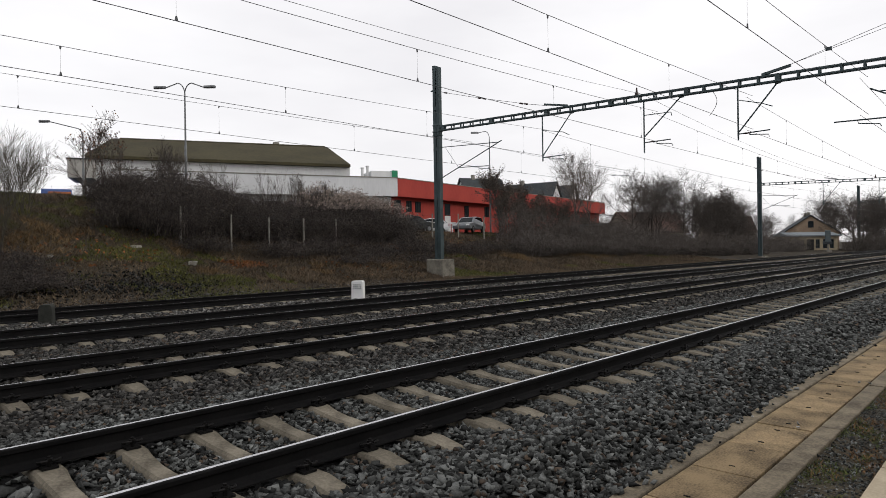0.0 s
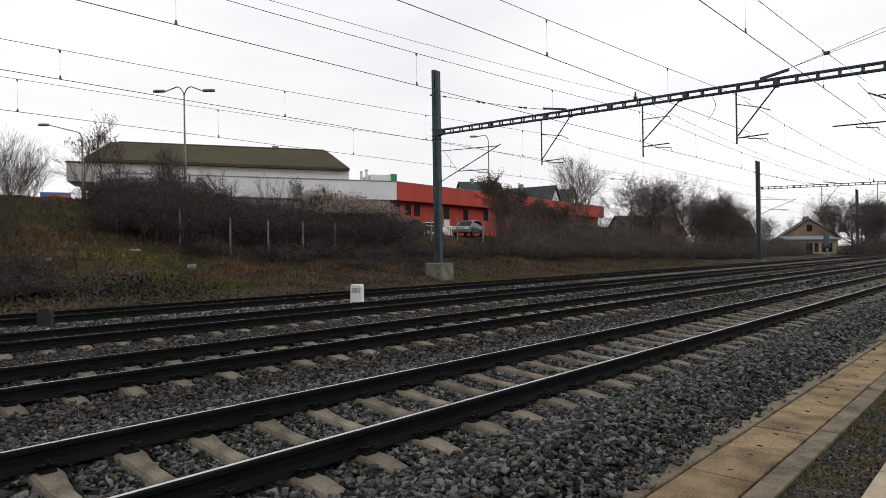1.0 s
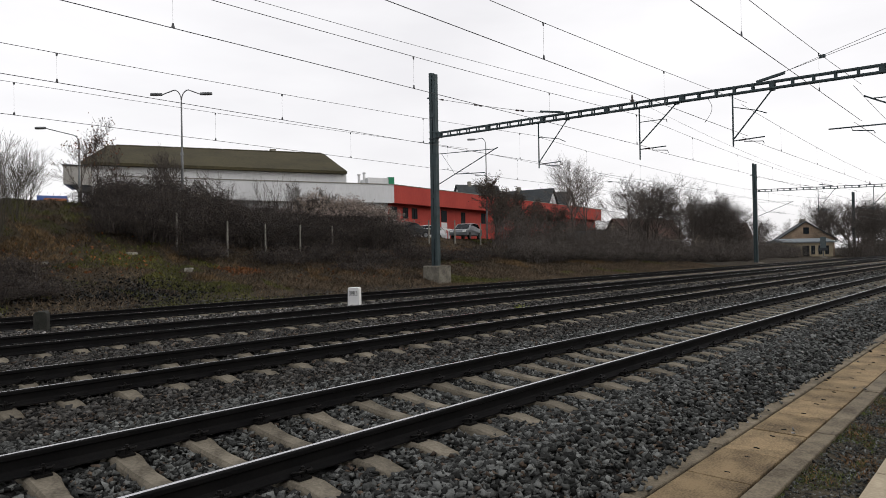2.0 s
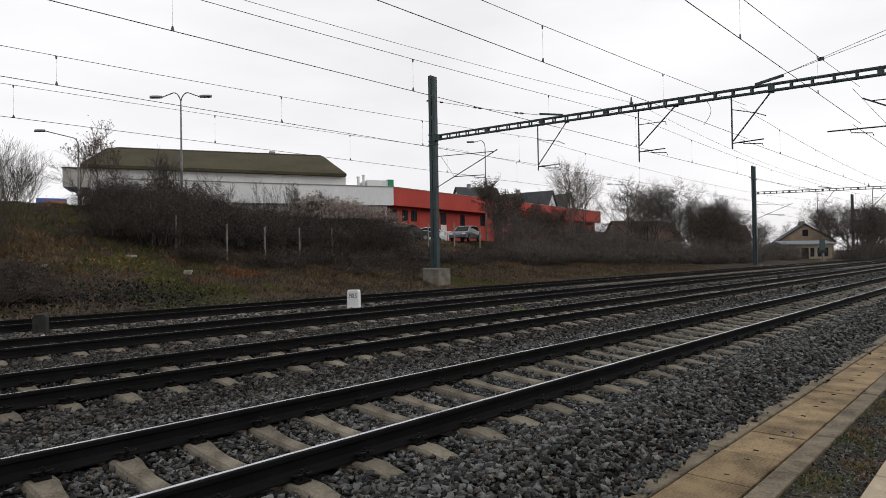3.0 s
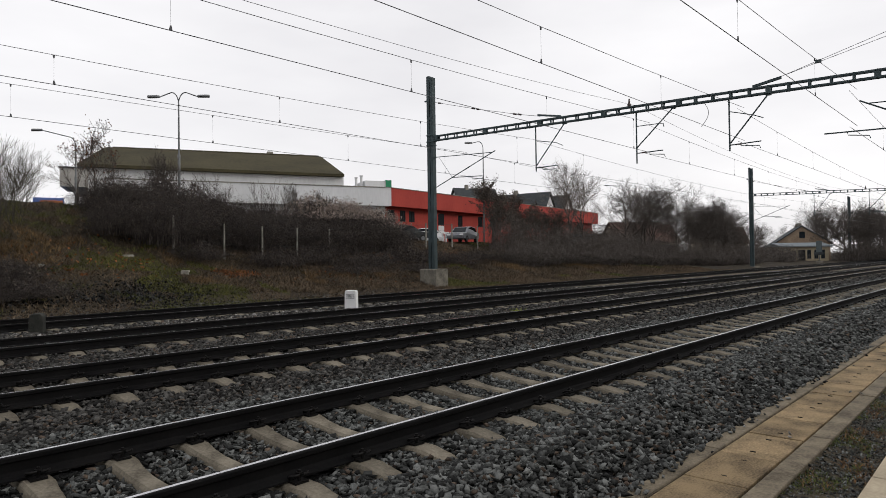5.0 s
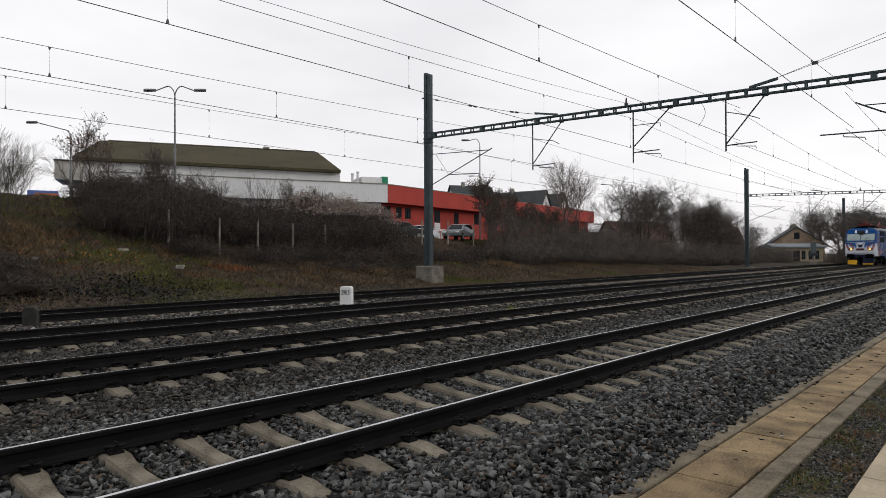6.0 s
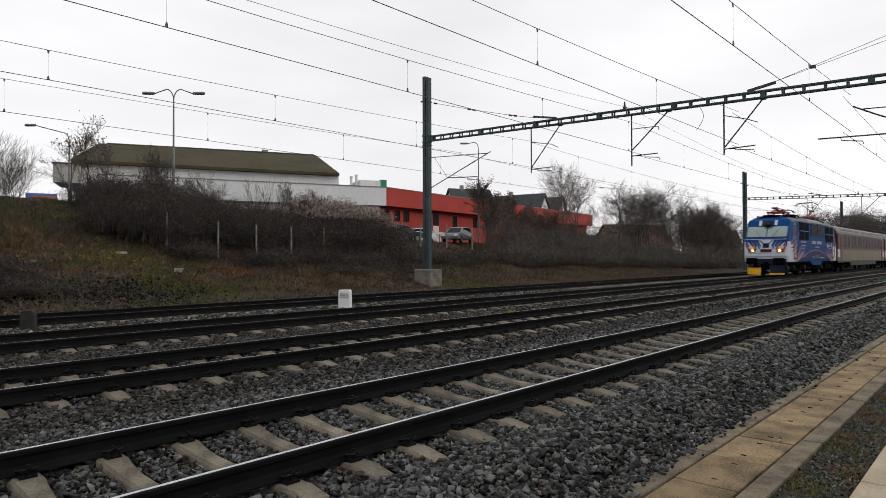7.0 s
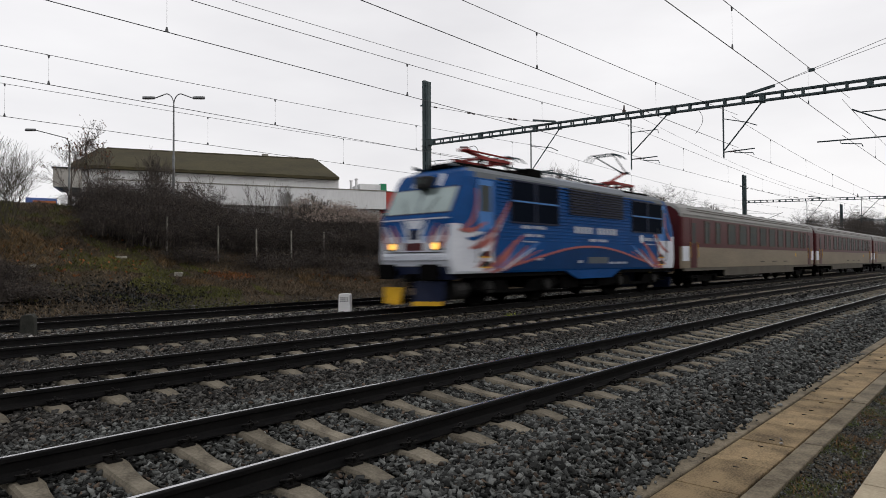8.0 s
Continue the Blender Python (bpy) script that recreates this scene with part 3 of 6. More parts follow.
    part("cross_arm", Kit().add([(sx, yy, zz + dz) for yy, zz in ((18.25, bz(17.2) + 0.42), (16.9, bz(16.9) + 0.16)) for sx in (-0.05, 0.05) for dz in (0.0, 0.09)],
                                [(0, 1, 3, 2), (4, 6, 7, 5), (0, 4, 5, 1), (2, 3, 7, 6), (0, 2, 6, 4), (1, 5, 7, 3)]), M_STEEL, t)
    part("tension_arm", Kit().add([(sx, yy, zz + dz) for yy, zz in ((7.95, bz(7.95) + 0.16), (6.9, bz(6.9) + 0.36)) for sx in (-0.05, 0.05) for dz in (0.0, 0.10)],
                                  [(0, 1, 3, 2), (4, 6, 7, 5), (0, 4, 5, 1), (2, 3, 7, 6), (0, 2, 6, 4), (1, 5, 7, 3)]), M_STEEL, t)
    stay = [(y0 + 0.3, 10.78), (25.3, 10.49), (22.58, 9.69), (19.61, 8.88), (18.1, 8.52)]
    tube_part("stay_wire", stay, 0.012, t, M_WIRE)
    for yi, zi in ((25.1, 10.43), (22.55, 9.68), (22.2, 9.58), (19.7, 8.90), (19.4, 8.83)):
        part("stay_insulator", Kit().tube((0, yi + 0.10, zi + 0.03), (0, yi - 0.10, zi - 0.03), 0.045, 0.045, 8), M_INSUL, t)
    part("loop_wire", Kit().path([(0, 9.91 + 0.1 * i / 10 - 0.26 * math.sin(math.pi * i / 10), bz(9.9) - 0.10 - 1.05 * i / 10) for i in range(11)], 0.011, 5), M_WIRE, t)


PORTALS = (-31.0, 27.1, 85.0, 146.2, 205.0)
for px, bz0, py, ptop, pfoot in zip(PORTALS, (8.40, 8.40, 8.72, 9.1, 9.1), (25.8, 25.8, 25.4, 25.6, 25.6), (12.15, 12.15, 12.2, 12.4, 12.4), (0.72, 0.72, -0.28, -0.28, -0.28)):
    build_portal(px, bz0, py, -7.5, ptop, pfoot)


# ---- overhead lines ----
def build_lines():
    # track offset, lowest gap between the wires, first dropper
    for y, low, drop in zip(WIRE_Y, (0.72, 0.72, 0.74, 0.72, 1.0), (14.3, 12.6, 12.2, 11.8, 12.0)):
        t = thing("overhead_line", pose(0, y, 0), "thin dark overhead contact line with droppers", "overhead line", "overhead contact lines")
        k, msg = Kit(), Kit()
        st = 0.12
        for a, b in zip(PORTALS, PORTALS[1:]):
            def over(u):
                return WIRE_Z + low + (1.34 - low) * (2 * u - 1) ** 2
            k.tube((a, st, WIRE_Z), (b, -st, WIRE_Z), 0.0092, 0.0092, 5)
            msg.path([(a + (b - a) * i / 12, st - 2 * st * i / 12, over(i / 12)) for i in range(13)], 0.0078, 5)
            x = drop + 6.65 * math.ceil((a + 1.5 - drop) / 6.65)
            while x < b - 1.5:
                u = (x - a) / (b - a)
                zt, yy = over(u), st - 2 * st * u
                d = Kit().tube((x, yy, WIRE_Z), (x, yy, zt), 0.0025, 0.0025, 4)
                d.prism([(x - 0.035, WIRE_Z), (x + 0.035, WIRE_Z), (x + 0.012, WIRE_Z + 0.10), (x - 0.012, WIRE_Z + 0.10)], yy - 0.012, yy + 0.012, "y")
                d.prism([(x - 0.012, zt - 0.08), (x + 0.012, zt - 0.08), (x + 0.03, zt), (x - 0.03, zt)], yy - 0.012, yy + 0.012, "y")
                part("dropper", d, M_WIRE, t)
                x += 6.65
        part("contact_wire", k, M_WIRE, t)
        part("messenger_wire", msg, M_WIRE, t)
    for zb in (9.16, 9.0):
        t = thing("anchor_wire", pose(0, 0, 0), "thin slanting anchor wire tied to the portal beam", "anchor wire", "anchor wires")
        a, c = Vector((27.1, 6.9, 8.27)), Vector((27.1, 3.53, zb))
        b = a + (c - a) * 4.2
        part("wire", Kit().path([a.lerp(b, i / 8) for i in range(9)], 0.0095, 5), M_WIRE, t)
        e = a + (c - a) * 0.38
        part("clamp", Kit().box(e.x - 0.04, e.x + 0.04, e.y - 0.10, e.y + 0.10, e.z - 0.03, e.z + 0.03), M_STEEL, t)
    t = thing("feeder_wire", pose(0, 13.0, 0), "thin feeder wire strung over the portals", "feeder wire")
    k = Kit()
    for a, b in zip(PORTALS, PORTALS[1:]):
        k.path([(a + (b - a) * i / 12, 0, 7.2 + 1.0 * (i / 6 - 1) ** 2) for i in range(13)], 0.0065, 5)
    part("wire", k, M_WIRE, t)


build_lines()


# ---- plants ----
def seg_mesh(name, segs, mats, sides=3, index=None):
    """Tapered twigs: rows of x0 y0 z0 x1 y1 z1 r0 r1."""
    s = np.asarray(segs, float)
    p, q = s[:, 0:3], s[:, 3:6]
    d = q - p
    d /= np.maximum(np.linalg.norm(d, axis=1), 1e-6)[:, None]
    ref = np.where(np.abs(d[:, 2:3]) > 0.9, np.array([[1.0, 0, 0]]), np.array([[0, 0, 1.0]]))
    a = np.cross(d, ref)
    a /= np.linalg.norm(a, axis=1)[:, None]
    b = np.cross(d, a)
    rings = []
    for c, r in ((p, s[:, 6]), (q, s[:, 7])):
        for i in range(sides):
            t = 2 * math.pi * i / sides
            rings.append(c + (a * math.cos(t) + b * math.sin(t)) * r[:, None])
    V = np.stack(rings, 1).reshape(-1, 3)
    base = np.array([(i, (i + 1) % sides, sides + (i + 1) % sides, sides + i) for i in range(sides)])
    F = (base[None] + 2 * sides * np.arange(len(s))[:, None, None]).reshape(-1, 4)
    return raw_mesh(name, V, F, mats, None if index is None else np.repeat(index, sides))


def leaf_mesh(name, pts, size, material, rng, aspect=1.6):
    """Small folded leaves, seed heads or blades: two triangles each, at random tilts."""
    n = len(pts)
    Rm = rotations(n, rng)
    base = np.array([(-0.5 * aspect, 0, 0), (0, -0.5, 0.12), (0.5 * aspect, 0, 0), (0, 0.5, 0.12)])
    V = np.einsum("nij,kj->nki", Rm, base) * (size * rng.uniform(0.6, 1.3, n))[:, None, None] + np.asarray(pts)[:, None, :]
    F = (np.array([(0, 1, 2, 3)])[None] + 4 * np.arange(n)[:, None, None]).reshape(-1, 4)
    return raw_mesh(name, V.reshape(-1, 3), F, [material])


def grow_tree(seed, height, spread, r0, stems=1, levels=4, kids=(5, 5, 4, 4), up=0.35, start=0.25, bole=0.55, thin=0.006):
    """Limbs and twigs of a bare tree; returns trunk rows, twig rows and twig tips."""
    rng = random.Random(seed)
    trunk, twigs, tips = [], [], []

    def limb(p, d, length, r, lev):
        n = 4 if lev == 0 else 3
        out = trunk if lev <= 1 else twigs
        pts = [p]
        cur, dirn = p.copy(), d.copy()
        for i in range(n):
            dirn = (dirn + Vector((rng.uniform(-1, 1), rng.uniform(-1, 1), rng.uniform(-0.4, 1) * up)) * (0.10 if lev == 0 else 0.24)).normalized()
            nxt = cur + dirn * (length / n)
            ra, rb = r * (1 - 0.75 * i / n), r * (1 - 0.75 * (i + 1) / n)
            out.append((*cur, *nxt, max(ra, thin), max(rb, thin * 0.8)))
            cur = nxt
            pts.append(cur.copy())
        if lev >= levels:
            tips.append(tuple(cur))
            return
        for k in range(kids[min(lev, len(kids) - 1)]):
            u = start + (1 - start) * (k + rng.random()) / kids[min(lev, len(kids) - 1)] if lev == 0 else 0.2 + 0.8 * rng.random()
            i = min(n - 1, int(u * n))
            q = pts[i].lerp(pts[i + 1], u * n - i)
            ang = rng.uniform(0, 2 * math.pi)
            side = Vector((math.cos(ang), math.sin(ang), 0))
            side = (side - dirn * side.dot(dirn)).normalized()
            opening = rng.uniform(0.45, 0.95) * spread
            nd = (dirn * math.cos(opening) + side * math.sin(opening) + Vector((0, 0, up * 0.6))).normalized()
            limb(q, nd, length * rng.uniform(0.46, 0.72) * (1.15 - 0.4 * u if lev == 0 else 1), r * (0.50 if lev == 0 else 0.55) * (1.1 - 0.5 * u), lev + 1)
        limb(cur, dirn, length * 0.42, r * 0.25, lev + 1 if lev + 1 <= levels else levels)
    for s in range(stems):
        a = rng.uniform(0, 2 * math.pi)
        lean = 0.06 if stems == 1 else rng.uniform(0.1, 0.45)
        limb(Vector((0.25 * (stems > 1) * math.cos(a), 0.25 * (stems > 1) * math.sin(a), -0.15)), Vector((math.cos(a) * lean, math.sin(a) * lean, 1)).normalized(), height * (bole if stems == 1 else bole * rng.uniform(0.8, 1.1)), r0, 0)
    top = max(max(s[5] for s in trunk + twigs), 0.1)
    k = height / top
    f = np.array([k, k, k, k, k, k, 1, 1])
    return np.array(trunk) * f, np.array(twigs) * f, np.array(tips) * k


def tree(at, seed, height, spread, r0, label, bark, stems=1, levels=4, kids=(5, 5, 4, 4), leaves=0, leaf_mat=None, up=0.35, start=0.25, bole=0.55, thin=0.006, group="bare trees by the line"):
    t = thing("tree", at, label, "tree", group)
    a, b, tips = grow_tree(seed, height, spread, r0, stems, levels, kids, up, start, bole, thin)
    part("trunk", seg_mesh("trunk", a, [bark], 6), None, t)
    part("crown", seg_mesh("crown", b, [bark], 3), None, t, "bare twiggy crown")
    if leaves:
        rng = np.random.default_rng(seed)
        pts = tips[rng.integers(0, len(tips), leaves)] + rng.normal(0, 0.12, (leaves, 3))
        part("withered_foliage", leaf_mesh("withered_foliage", pts, 0.075, leaf_mat, rng), None, t, "withered brown leaves")
    return t


def shrub_meshes(seed, n, height, width, seeds=0, leaves=900, bark=None):
    """A bramble: arching stems and side twigs, dead leaves, pale seed heads."""
    rng = np.random.default_rng(seed)
    segs, tips = [], []
    for _ in range(n):
        a = rng.uniform(0, 2 * math.pi)
        r = width * 0.42 * math.sqrt(rng.random())
        p = np.array([r * math.cos(a), r * math.sin(a), -0.1])
        h = height * rng.uniform(0.3, 1.0) * (1.05 - 0.55 * (r / (width * 0.42)) ** 2)
        out = rng.uniform(0, 2 * math.pi)
        reach = width * rng.uniform(0.08, 0.48)
        th = rng.uniform(0.006, 0.016)
        droop = rng.uniform(0.2, 1.5)
        pts = []
        for i in range(6):
            u = i / 5
            z = h * (math.sin(u * math.pi * (0.5 + 0.28 * droop)))
            pts.append(p + np.array([math.cos(out) * reach * u ** 1.5, math.sin(out) * reach * u ** 1.5, z]) + rng.normal(0, 0.05, 3))
        for i in range(5):
            segs.append((*pts[i], *pts[i + 1], th * (1 - 0.15 * i), th * (0.85 - 0.15 * i)))
            if i > 0:
                for _k in range(3):
                    d = rng.normal(0, 1, 3) * np.array([1, 1, 0.7]) + np.array([0, 0, 0.35])
                    d *= rng.uniform(0.15, 0.55) / np.linalg.norm(d)
                    segs.append((*pts[i], *(pts[i] + d), th * 0.5, 0.003))
                    tips.append(pts[i] + d)
        tips.append(pts[-1])
    tips = np.array(tips)
    me = seg_mesh("stems", segs, [bark or M_BRAMBLE], 3)
    lm = leaf_mesh("dead_leaf_litter", tips[rng.integers(0, len(tips), leaves)] + rng.normal(0, 0.12, (leaves, 3)), 0.055, M_DEADLEAF, rng)
    sm = None
    if seeds:
        hi = tips[tips[:, 2] > height * 0.66]
        sm = leaf_mesh("seed_heads", hi[rng.integers(0, len(hi), seeds)] + rng.normal(0, 0.05, (seeds, 3)), 0.07, M_SEED, rng, 1.1)
    return me, lm, sm


SHRUBS = [shrub_meshes(20 + i, 620, 3.3, 5.0, leaves=2600) for i in range(3)]
HEDGE = [shrub_meshes(50 + i, 300, 3.3, 4.6, leaves=700, bark=M_LIT_BRAMBLE) for i in range(3)]
SHRUB_SEED = shrub_meshes(31, 380, 3.4, 4.6, seeds=2600, leaves=1200)
LOWSHRUB = shrub_meshes(41, 200, 1.3, 3.6, leaves=900)


def shrub(x, y, h, w, meshes, label, seed):
    t = thing("shrub", pose(x, y, ground_z(x, y) - 0.05, 0, 0, seed * 67 % 360) @ Matrix.Diagonal((w, w, h, 1)), label, "shrub", "bramble thicket on the embankment")
    part("stem_tangle", meshes[0], None, t)
    part("foliage", meshes[1], None, t, "withered dark leaves")
    if meshes[2]:
        part("seed_fluff", meshes[2], None, t, "pale fluffy seed heads")


def build_thicket():
    rnd = random.Random(9)
    i = 0
    for x in np.arange(12.4, 33.0, 1.8):
        for row, y in enumerate((34.7, 35.7, 37.2)):
            xx, yy = x + rnd.uniform(-0.7, 0.7), y + rnd.uniform(-0.5, 0.5)
            if row == 0:
                yy -= 0.9 * (1 - ease(15, 19, xx))
                if not 12.3 < xx < 31:
                    continue
            rim = 5.9 + 0.6 * ease(11.5, 14.0, xx) - 1.15 * ease(16.5, 20.5, xx) + 0.5 * ease(25.5, 28.0, xx) - 1.1 * ease(30.0, 33.5, xx) - (1.2, 0.6, 0.0)[row]
            h = max(0.4, (rim - ground_z(xx, yy)) / 3.35) * rnd.uniform(0.88, 1.10)
            if 25.5 < xx < 33.5 and row > 0:
                shrub(xx, yy, min(1.30, h * 1.08), 0.95, SHRUB_SEED, "arching bramble with pale fluffy seed heads on the embankment", i)
            else:
                shrub(xx, yy, h, 0.72 if xx < 14.2 else 0.95, SHRUBS[i % 3], "dense dark bare bramble thicket on the embankment", i)
            i += 1
    for x, y, h, w in ((45, 33.5, 1.25, 1.0), (48, 34, 1.1, 1.0), (51, 33, 1.0, 1.0), (54, 33.5, 1.0, 1.0), (57, 32.5, 0.95, 1.0), (60, 33, 1.0, 1.0), (63.5, 32, 0.95, 1.1), (66, 36, 1.0, 1.2), (71, 37, 1.05, 1.2), (76, 39, 1.1, 1.3), (70, 44, 1.3, 1.4), (76, 45, 1.4, 1.4), (83, 43, 1.3, 1.4), (90, 42, 1.3, 1.4), (97, 42, 1.3, 1.4), (67, 32, 0.95, 1.1),
                       (70.5, 31.5, 1.0, 1.1), (74, 31, 0.95, 1.1), (78, 31, 1.0, 1.2), (82, 30.5, 1.0, 1.2), (86, 30.5, 1.0, 1.3), (91, 30.5, 1.0, 1.3), (96, 30, 0.9, 1.3), (100, 31, 0.9, 1.2), (104, 32, 0.9, 1.2), (109, 31.5, 0.8, 1.2), (114, 31, 0.9, 1.2), (119, 30.5, 0.9, 1.2), (124, 33, 0.9, 1.5), (130, 34, 0.9, 1.6), (125, 38, 1.2, 1.8), (135, 40, 1.2, 2.0), (137, 24, 1.3, 1.6), (144, 23.5, 1.3, 1.8), (151, 23.5, 1.4, 1.8), (158, 23, 1.3, 1.9), (166, 23, 1.4, 2.0), (175, 23, 1.4, 2.2), (185, 23, 1.4, 2.4), (196, 23, 1.4, 2.6), (209, 23, 1.5, 2.8), (224, 23, 1.5, 3.0)):
        shrub(x, y, h, w, HEDGE[i % 3], "leafless shrub in a lightened bramble tone beside the railway line", i)
        i += 1
    for x in np.arange(43, 99, 2.6):
        shrub(x + rnd.uniform(-0.8, 0.8), 30.9 - 0.012 * (x - 43) + rnd.uniform(-0.5, 0.5), rnd.uniform(0.42, 0.72), 0.95, HEDGE[i % 3], "leafless shrub in a lightened bramble tone beside the railway line", i)
        i += 1
    for x, y, h in ((4.4, 26.6, 0.5), (5.6, 27.0, 0.55), (6.8, 27.2, 0.4), (4.9, 28.0, 0.6), (6.2, 28.4, 0.5), (4.0, 30.5, 1.0), (6.0, 29.2, 0.8), (3.0, 33.0, 1.3), (20, 31.5, 0.9), (23, 32, 1.0), (26.5, 31.2, 0.9), (30, 31.5, 1.0), (33, 32, 0.9), (35.5, 31.5, 0.8), (15.5, 32, 0.8), (38.5, 31.8, 0.7), (42, 31, 0.9), (44.5, 30.5, 0.9), (29, 29.5, 0.5), (24, 29.5, 0.5), (47.5, 30.2, 0.7), (51, 30.0, 0.8), (55, 29.8, 0.8), (59.5, 29.5, 0.8), (64, 29.5, 0.9), (69, 29.2, 0.8), (75, 29, 0.9), (81, 29, 0.9), (88, 28.8, 0.9)):
        shrub(x, y, h, 1.0, LOWSHRUB, "low withered bramble on the slope", i)
        i += 1


build_thicket()


def at_ground(x, y, rz=0, dz=0.0):
    return pose(x, y, ground_z(x, y) + dz, 0, 0, rz)


def build_trees():
    tree(at_ground(6.4, 31.0), 3, 6.2, 0.85, 0.024, "leafless multi-stemmed shrub tree with olive twigs", M_WILLOW, stems=11, levels=3, kids=(6, 4, 3), up=0.7, start=0.15, bole=0.75, thin=0.0045)
    tree(at_ground(8.0, 34.0), 4, 3.9, 0.85, 0.02, "leafless multi-stemmed shrub tree with olive twigs", M_WILLOW, stems=8, levels=3, kids=(6, 4, 3), up=0.7, start=0.15, bole=0.75, thin=0.0045)
    tree(at_ground(13.2, 39.5), 5, 5.4, 0.75, 0.06, "young tree with a few withered brown leaves", M_BARK, kids=(8, 4, 3, 3), leaves=240, leaf_mat=M_RUST, start=0.2, up=0.6)
    tree(at_ground(12.3, 39.6), 6, 4.0, 0.8, 0.06, "young tree with a few withered brown leaves", M_BARK, kids=(6, 4, 3, 2), leaves=180, leaf_mat=M_RUST, start=0.2)
    tree(at_ground(14.7, 40.0), 26, 5.0, 0.7, 0.06, "young tree with a few withered brown leaves", M_BARK, kids=(6, 4, 3, 2), leaves=110, leaf_mat=M_RUST, start=0.2, up=0.5)
    tree(at_ground(17.6, 38.2), 7, 5.2, 0.75, 0.08, "thin leafless young tree in the thicket", M_BARK, stems=2, kids=(8, 5, 4, 3), up=0.5)
    tree(at_ground(21.4, 38.2) @ Matrix.Rotation(radians(33), 4, Vector((-0.728, -0.686, 0))), 8, 5.6, 0.6, 0.07, "leaning leafless tree in the thicket", M_BARK, kids=(6, 5, 4, 3), up=0.45)
    for x, y, sd, h in ((23.6, 37.8, 61, 4.4), (24.8, 38.0, 62, 3.9), (28.4, 37.6, 63, 3.8), (19.6, 38.0, 64, 4.0)):
        tree(at_ground(x, y), sd, h, 0.5, 0.035, "slim upright leafless sapling in the thicket", M_BARK, stems=2, levels=3, kids=(7, 4, 3), up=0.8, start=0.3, bole=0.85, thin=0.005)
    tree(at_ground(26.8, 37.6), 9, 4.4, 0.7, 0.06, "thin leafless young tree in the thicket", M_BARK, stems=4, kids=(5, 4, 4, 3), up=0.6)
    tree(at_ground(45.2, 35.4), 10, 6.6, 1.0, 0.16, "dark dense tree with clinging withered leaves", M_BARK, kids=(9, 7, 5, 3), leaves=7000, leaf_mat=M_DEADLEAF, start=0.05, thin=0.01)
    tree(at_ground(49.6, 35.2), 11, 5.4, 1.0, 0.14, "dark dense tree with clinging withered leaves", M_BARK, kids=(9, 7, 5, 3), leaves=5000, leaf_mat=M_DEADLEAF, start=0.05, thin=0.01)
    tree(at_ground(52.6, 34.6), 18, 4.8, 1.0, 0.12, "dark dense tree with clinging withered leaves", M_BARK, stems=2, kids=(8, 6, 5, 3), leaves=3000, leaf_mat=M_DEADLEAF, start=0.05, thin=0.009)
    tree(at_ground(56.2, 34.0), 12, 9.9, 0.95, 0.13, "tall pale leafless tree with fine upright twigs", M_BARKP, kids=(9, 6, 5, 4), up=0.28, start=0.28, bole=0.6, thin=0.006)
    tree(at_ground(59.4, 34.4), 13, 10.3, 0.95, 0.13, "tall pale leafless tree with fine upright twigs", M_BARKP, kids=(9, 6, 5, 4), up=0.28, start=0.28, bole=0.6, thin=0.006)
    src = []
    for x, y, sd, h, st, sp in ((68.1, 34.0, 14, 9.6, 1, 1.2), (75.5, 34.6, 15, 10.0, 2, 1.1), (83.0, 34.0, 16, 11.2, 1, 1.2), (79.0, 36.6, 21, 10.6, 2, 1.1)):
        src.append(tree(at_ground(x, y), sd, h, sp, 0.17, "spreading dark leafless tree beside the line", M_BARK, stems=st, kids=(8, 6, 6, 4), up=0.22, start=0.28, bole=0.42, thin=0.0075))
    tree(at_ground(93.6, 32.0), 17, 9.6, 0.4, 0.11, "slender upright leafless tree beside the line", M_BARK, kids=(12, 5, 4, 3), up=0.9, start=0.12, bole=0.85, thin=0.011)
    rows = ((87.5, 34.2, 130, 1.0), (91.0, 33.6, 250, 0.95), (95.5, 34.4, 20, 0.92), (99.5, 34.2, 160, 0.85), (104.0, 33.8, 310, 0.72), (86.0, 52.0, 40, 0.62), (94.0, 50.0, 120, 0.62), (102.0, 49.0, 200, 0.65), (110.0, 50.0, 290, 0.7), (78.0, 47.0, 330, 0.6), (95.0, 39.0, 280, 0.85), (101.0, 38.5, 100, 0.9), 
            (138, 25.2, 210, 1.1), (144, 24, 300, 1.1), (150, 25.5, 40, 1.15), (157, 23.5, 95, 1.1), (164, 25, 180, 1.2), (172, 23.5, 260, 1.15), (182, 25, 20, 1.2), (193, 24, 120, 1.25), (206, 25, 330, 1.3), (120, 41, 35, 0.7), (129, 39, 85, 0.7), (139, 41, 155, 0.75), (152, 39, 245, 0.8), (112, 35.5, 145, 0.6), (103, 36, 55, 0.8), (108, 38, 15, 0.8), (146, 31, 110, 1.2), (160, 33, 220, 1.2), (153, 31, 300, 1.2), (168, 29, 60, 1.3), (177, 27, 140, 1.3), (188, 29, 200, 1.35), (200, 27, 280, 1.4), (136, 45, 20, 1.0), (124, 46, 190, 0.95), (114, 44, 260, 0.9))
    for i, (x, y, r, k) in enumerate(rows):
        copy_thing(src[i % 4], at_ground(x, y, r) @ Matrix.Diagonal((k, k, k, 1)))


M_RUST = mat("rusty_withered_leaf", (0.16, 0.075, 0.04), (0.08, 0.04, 0.025), 0.9, island=0.5)
build_trees()


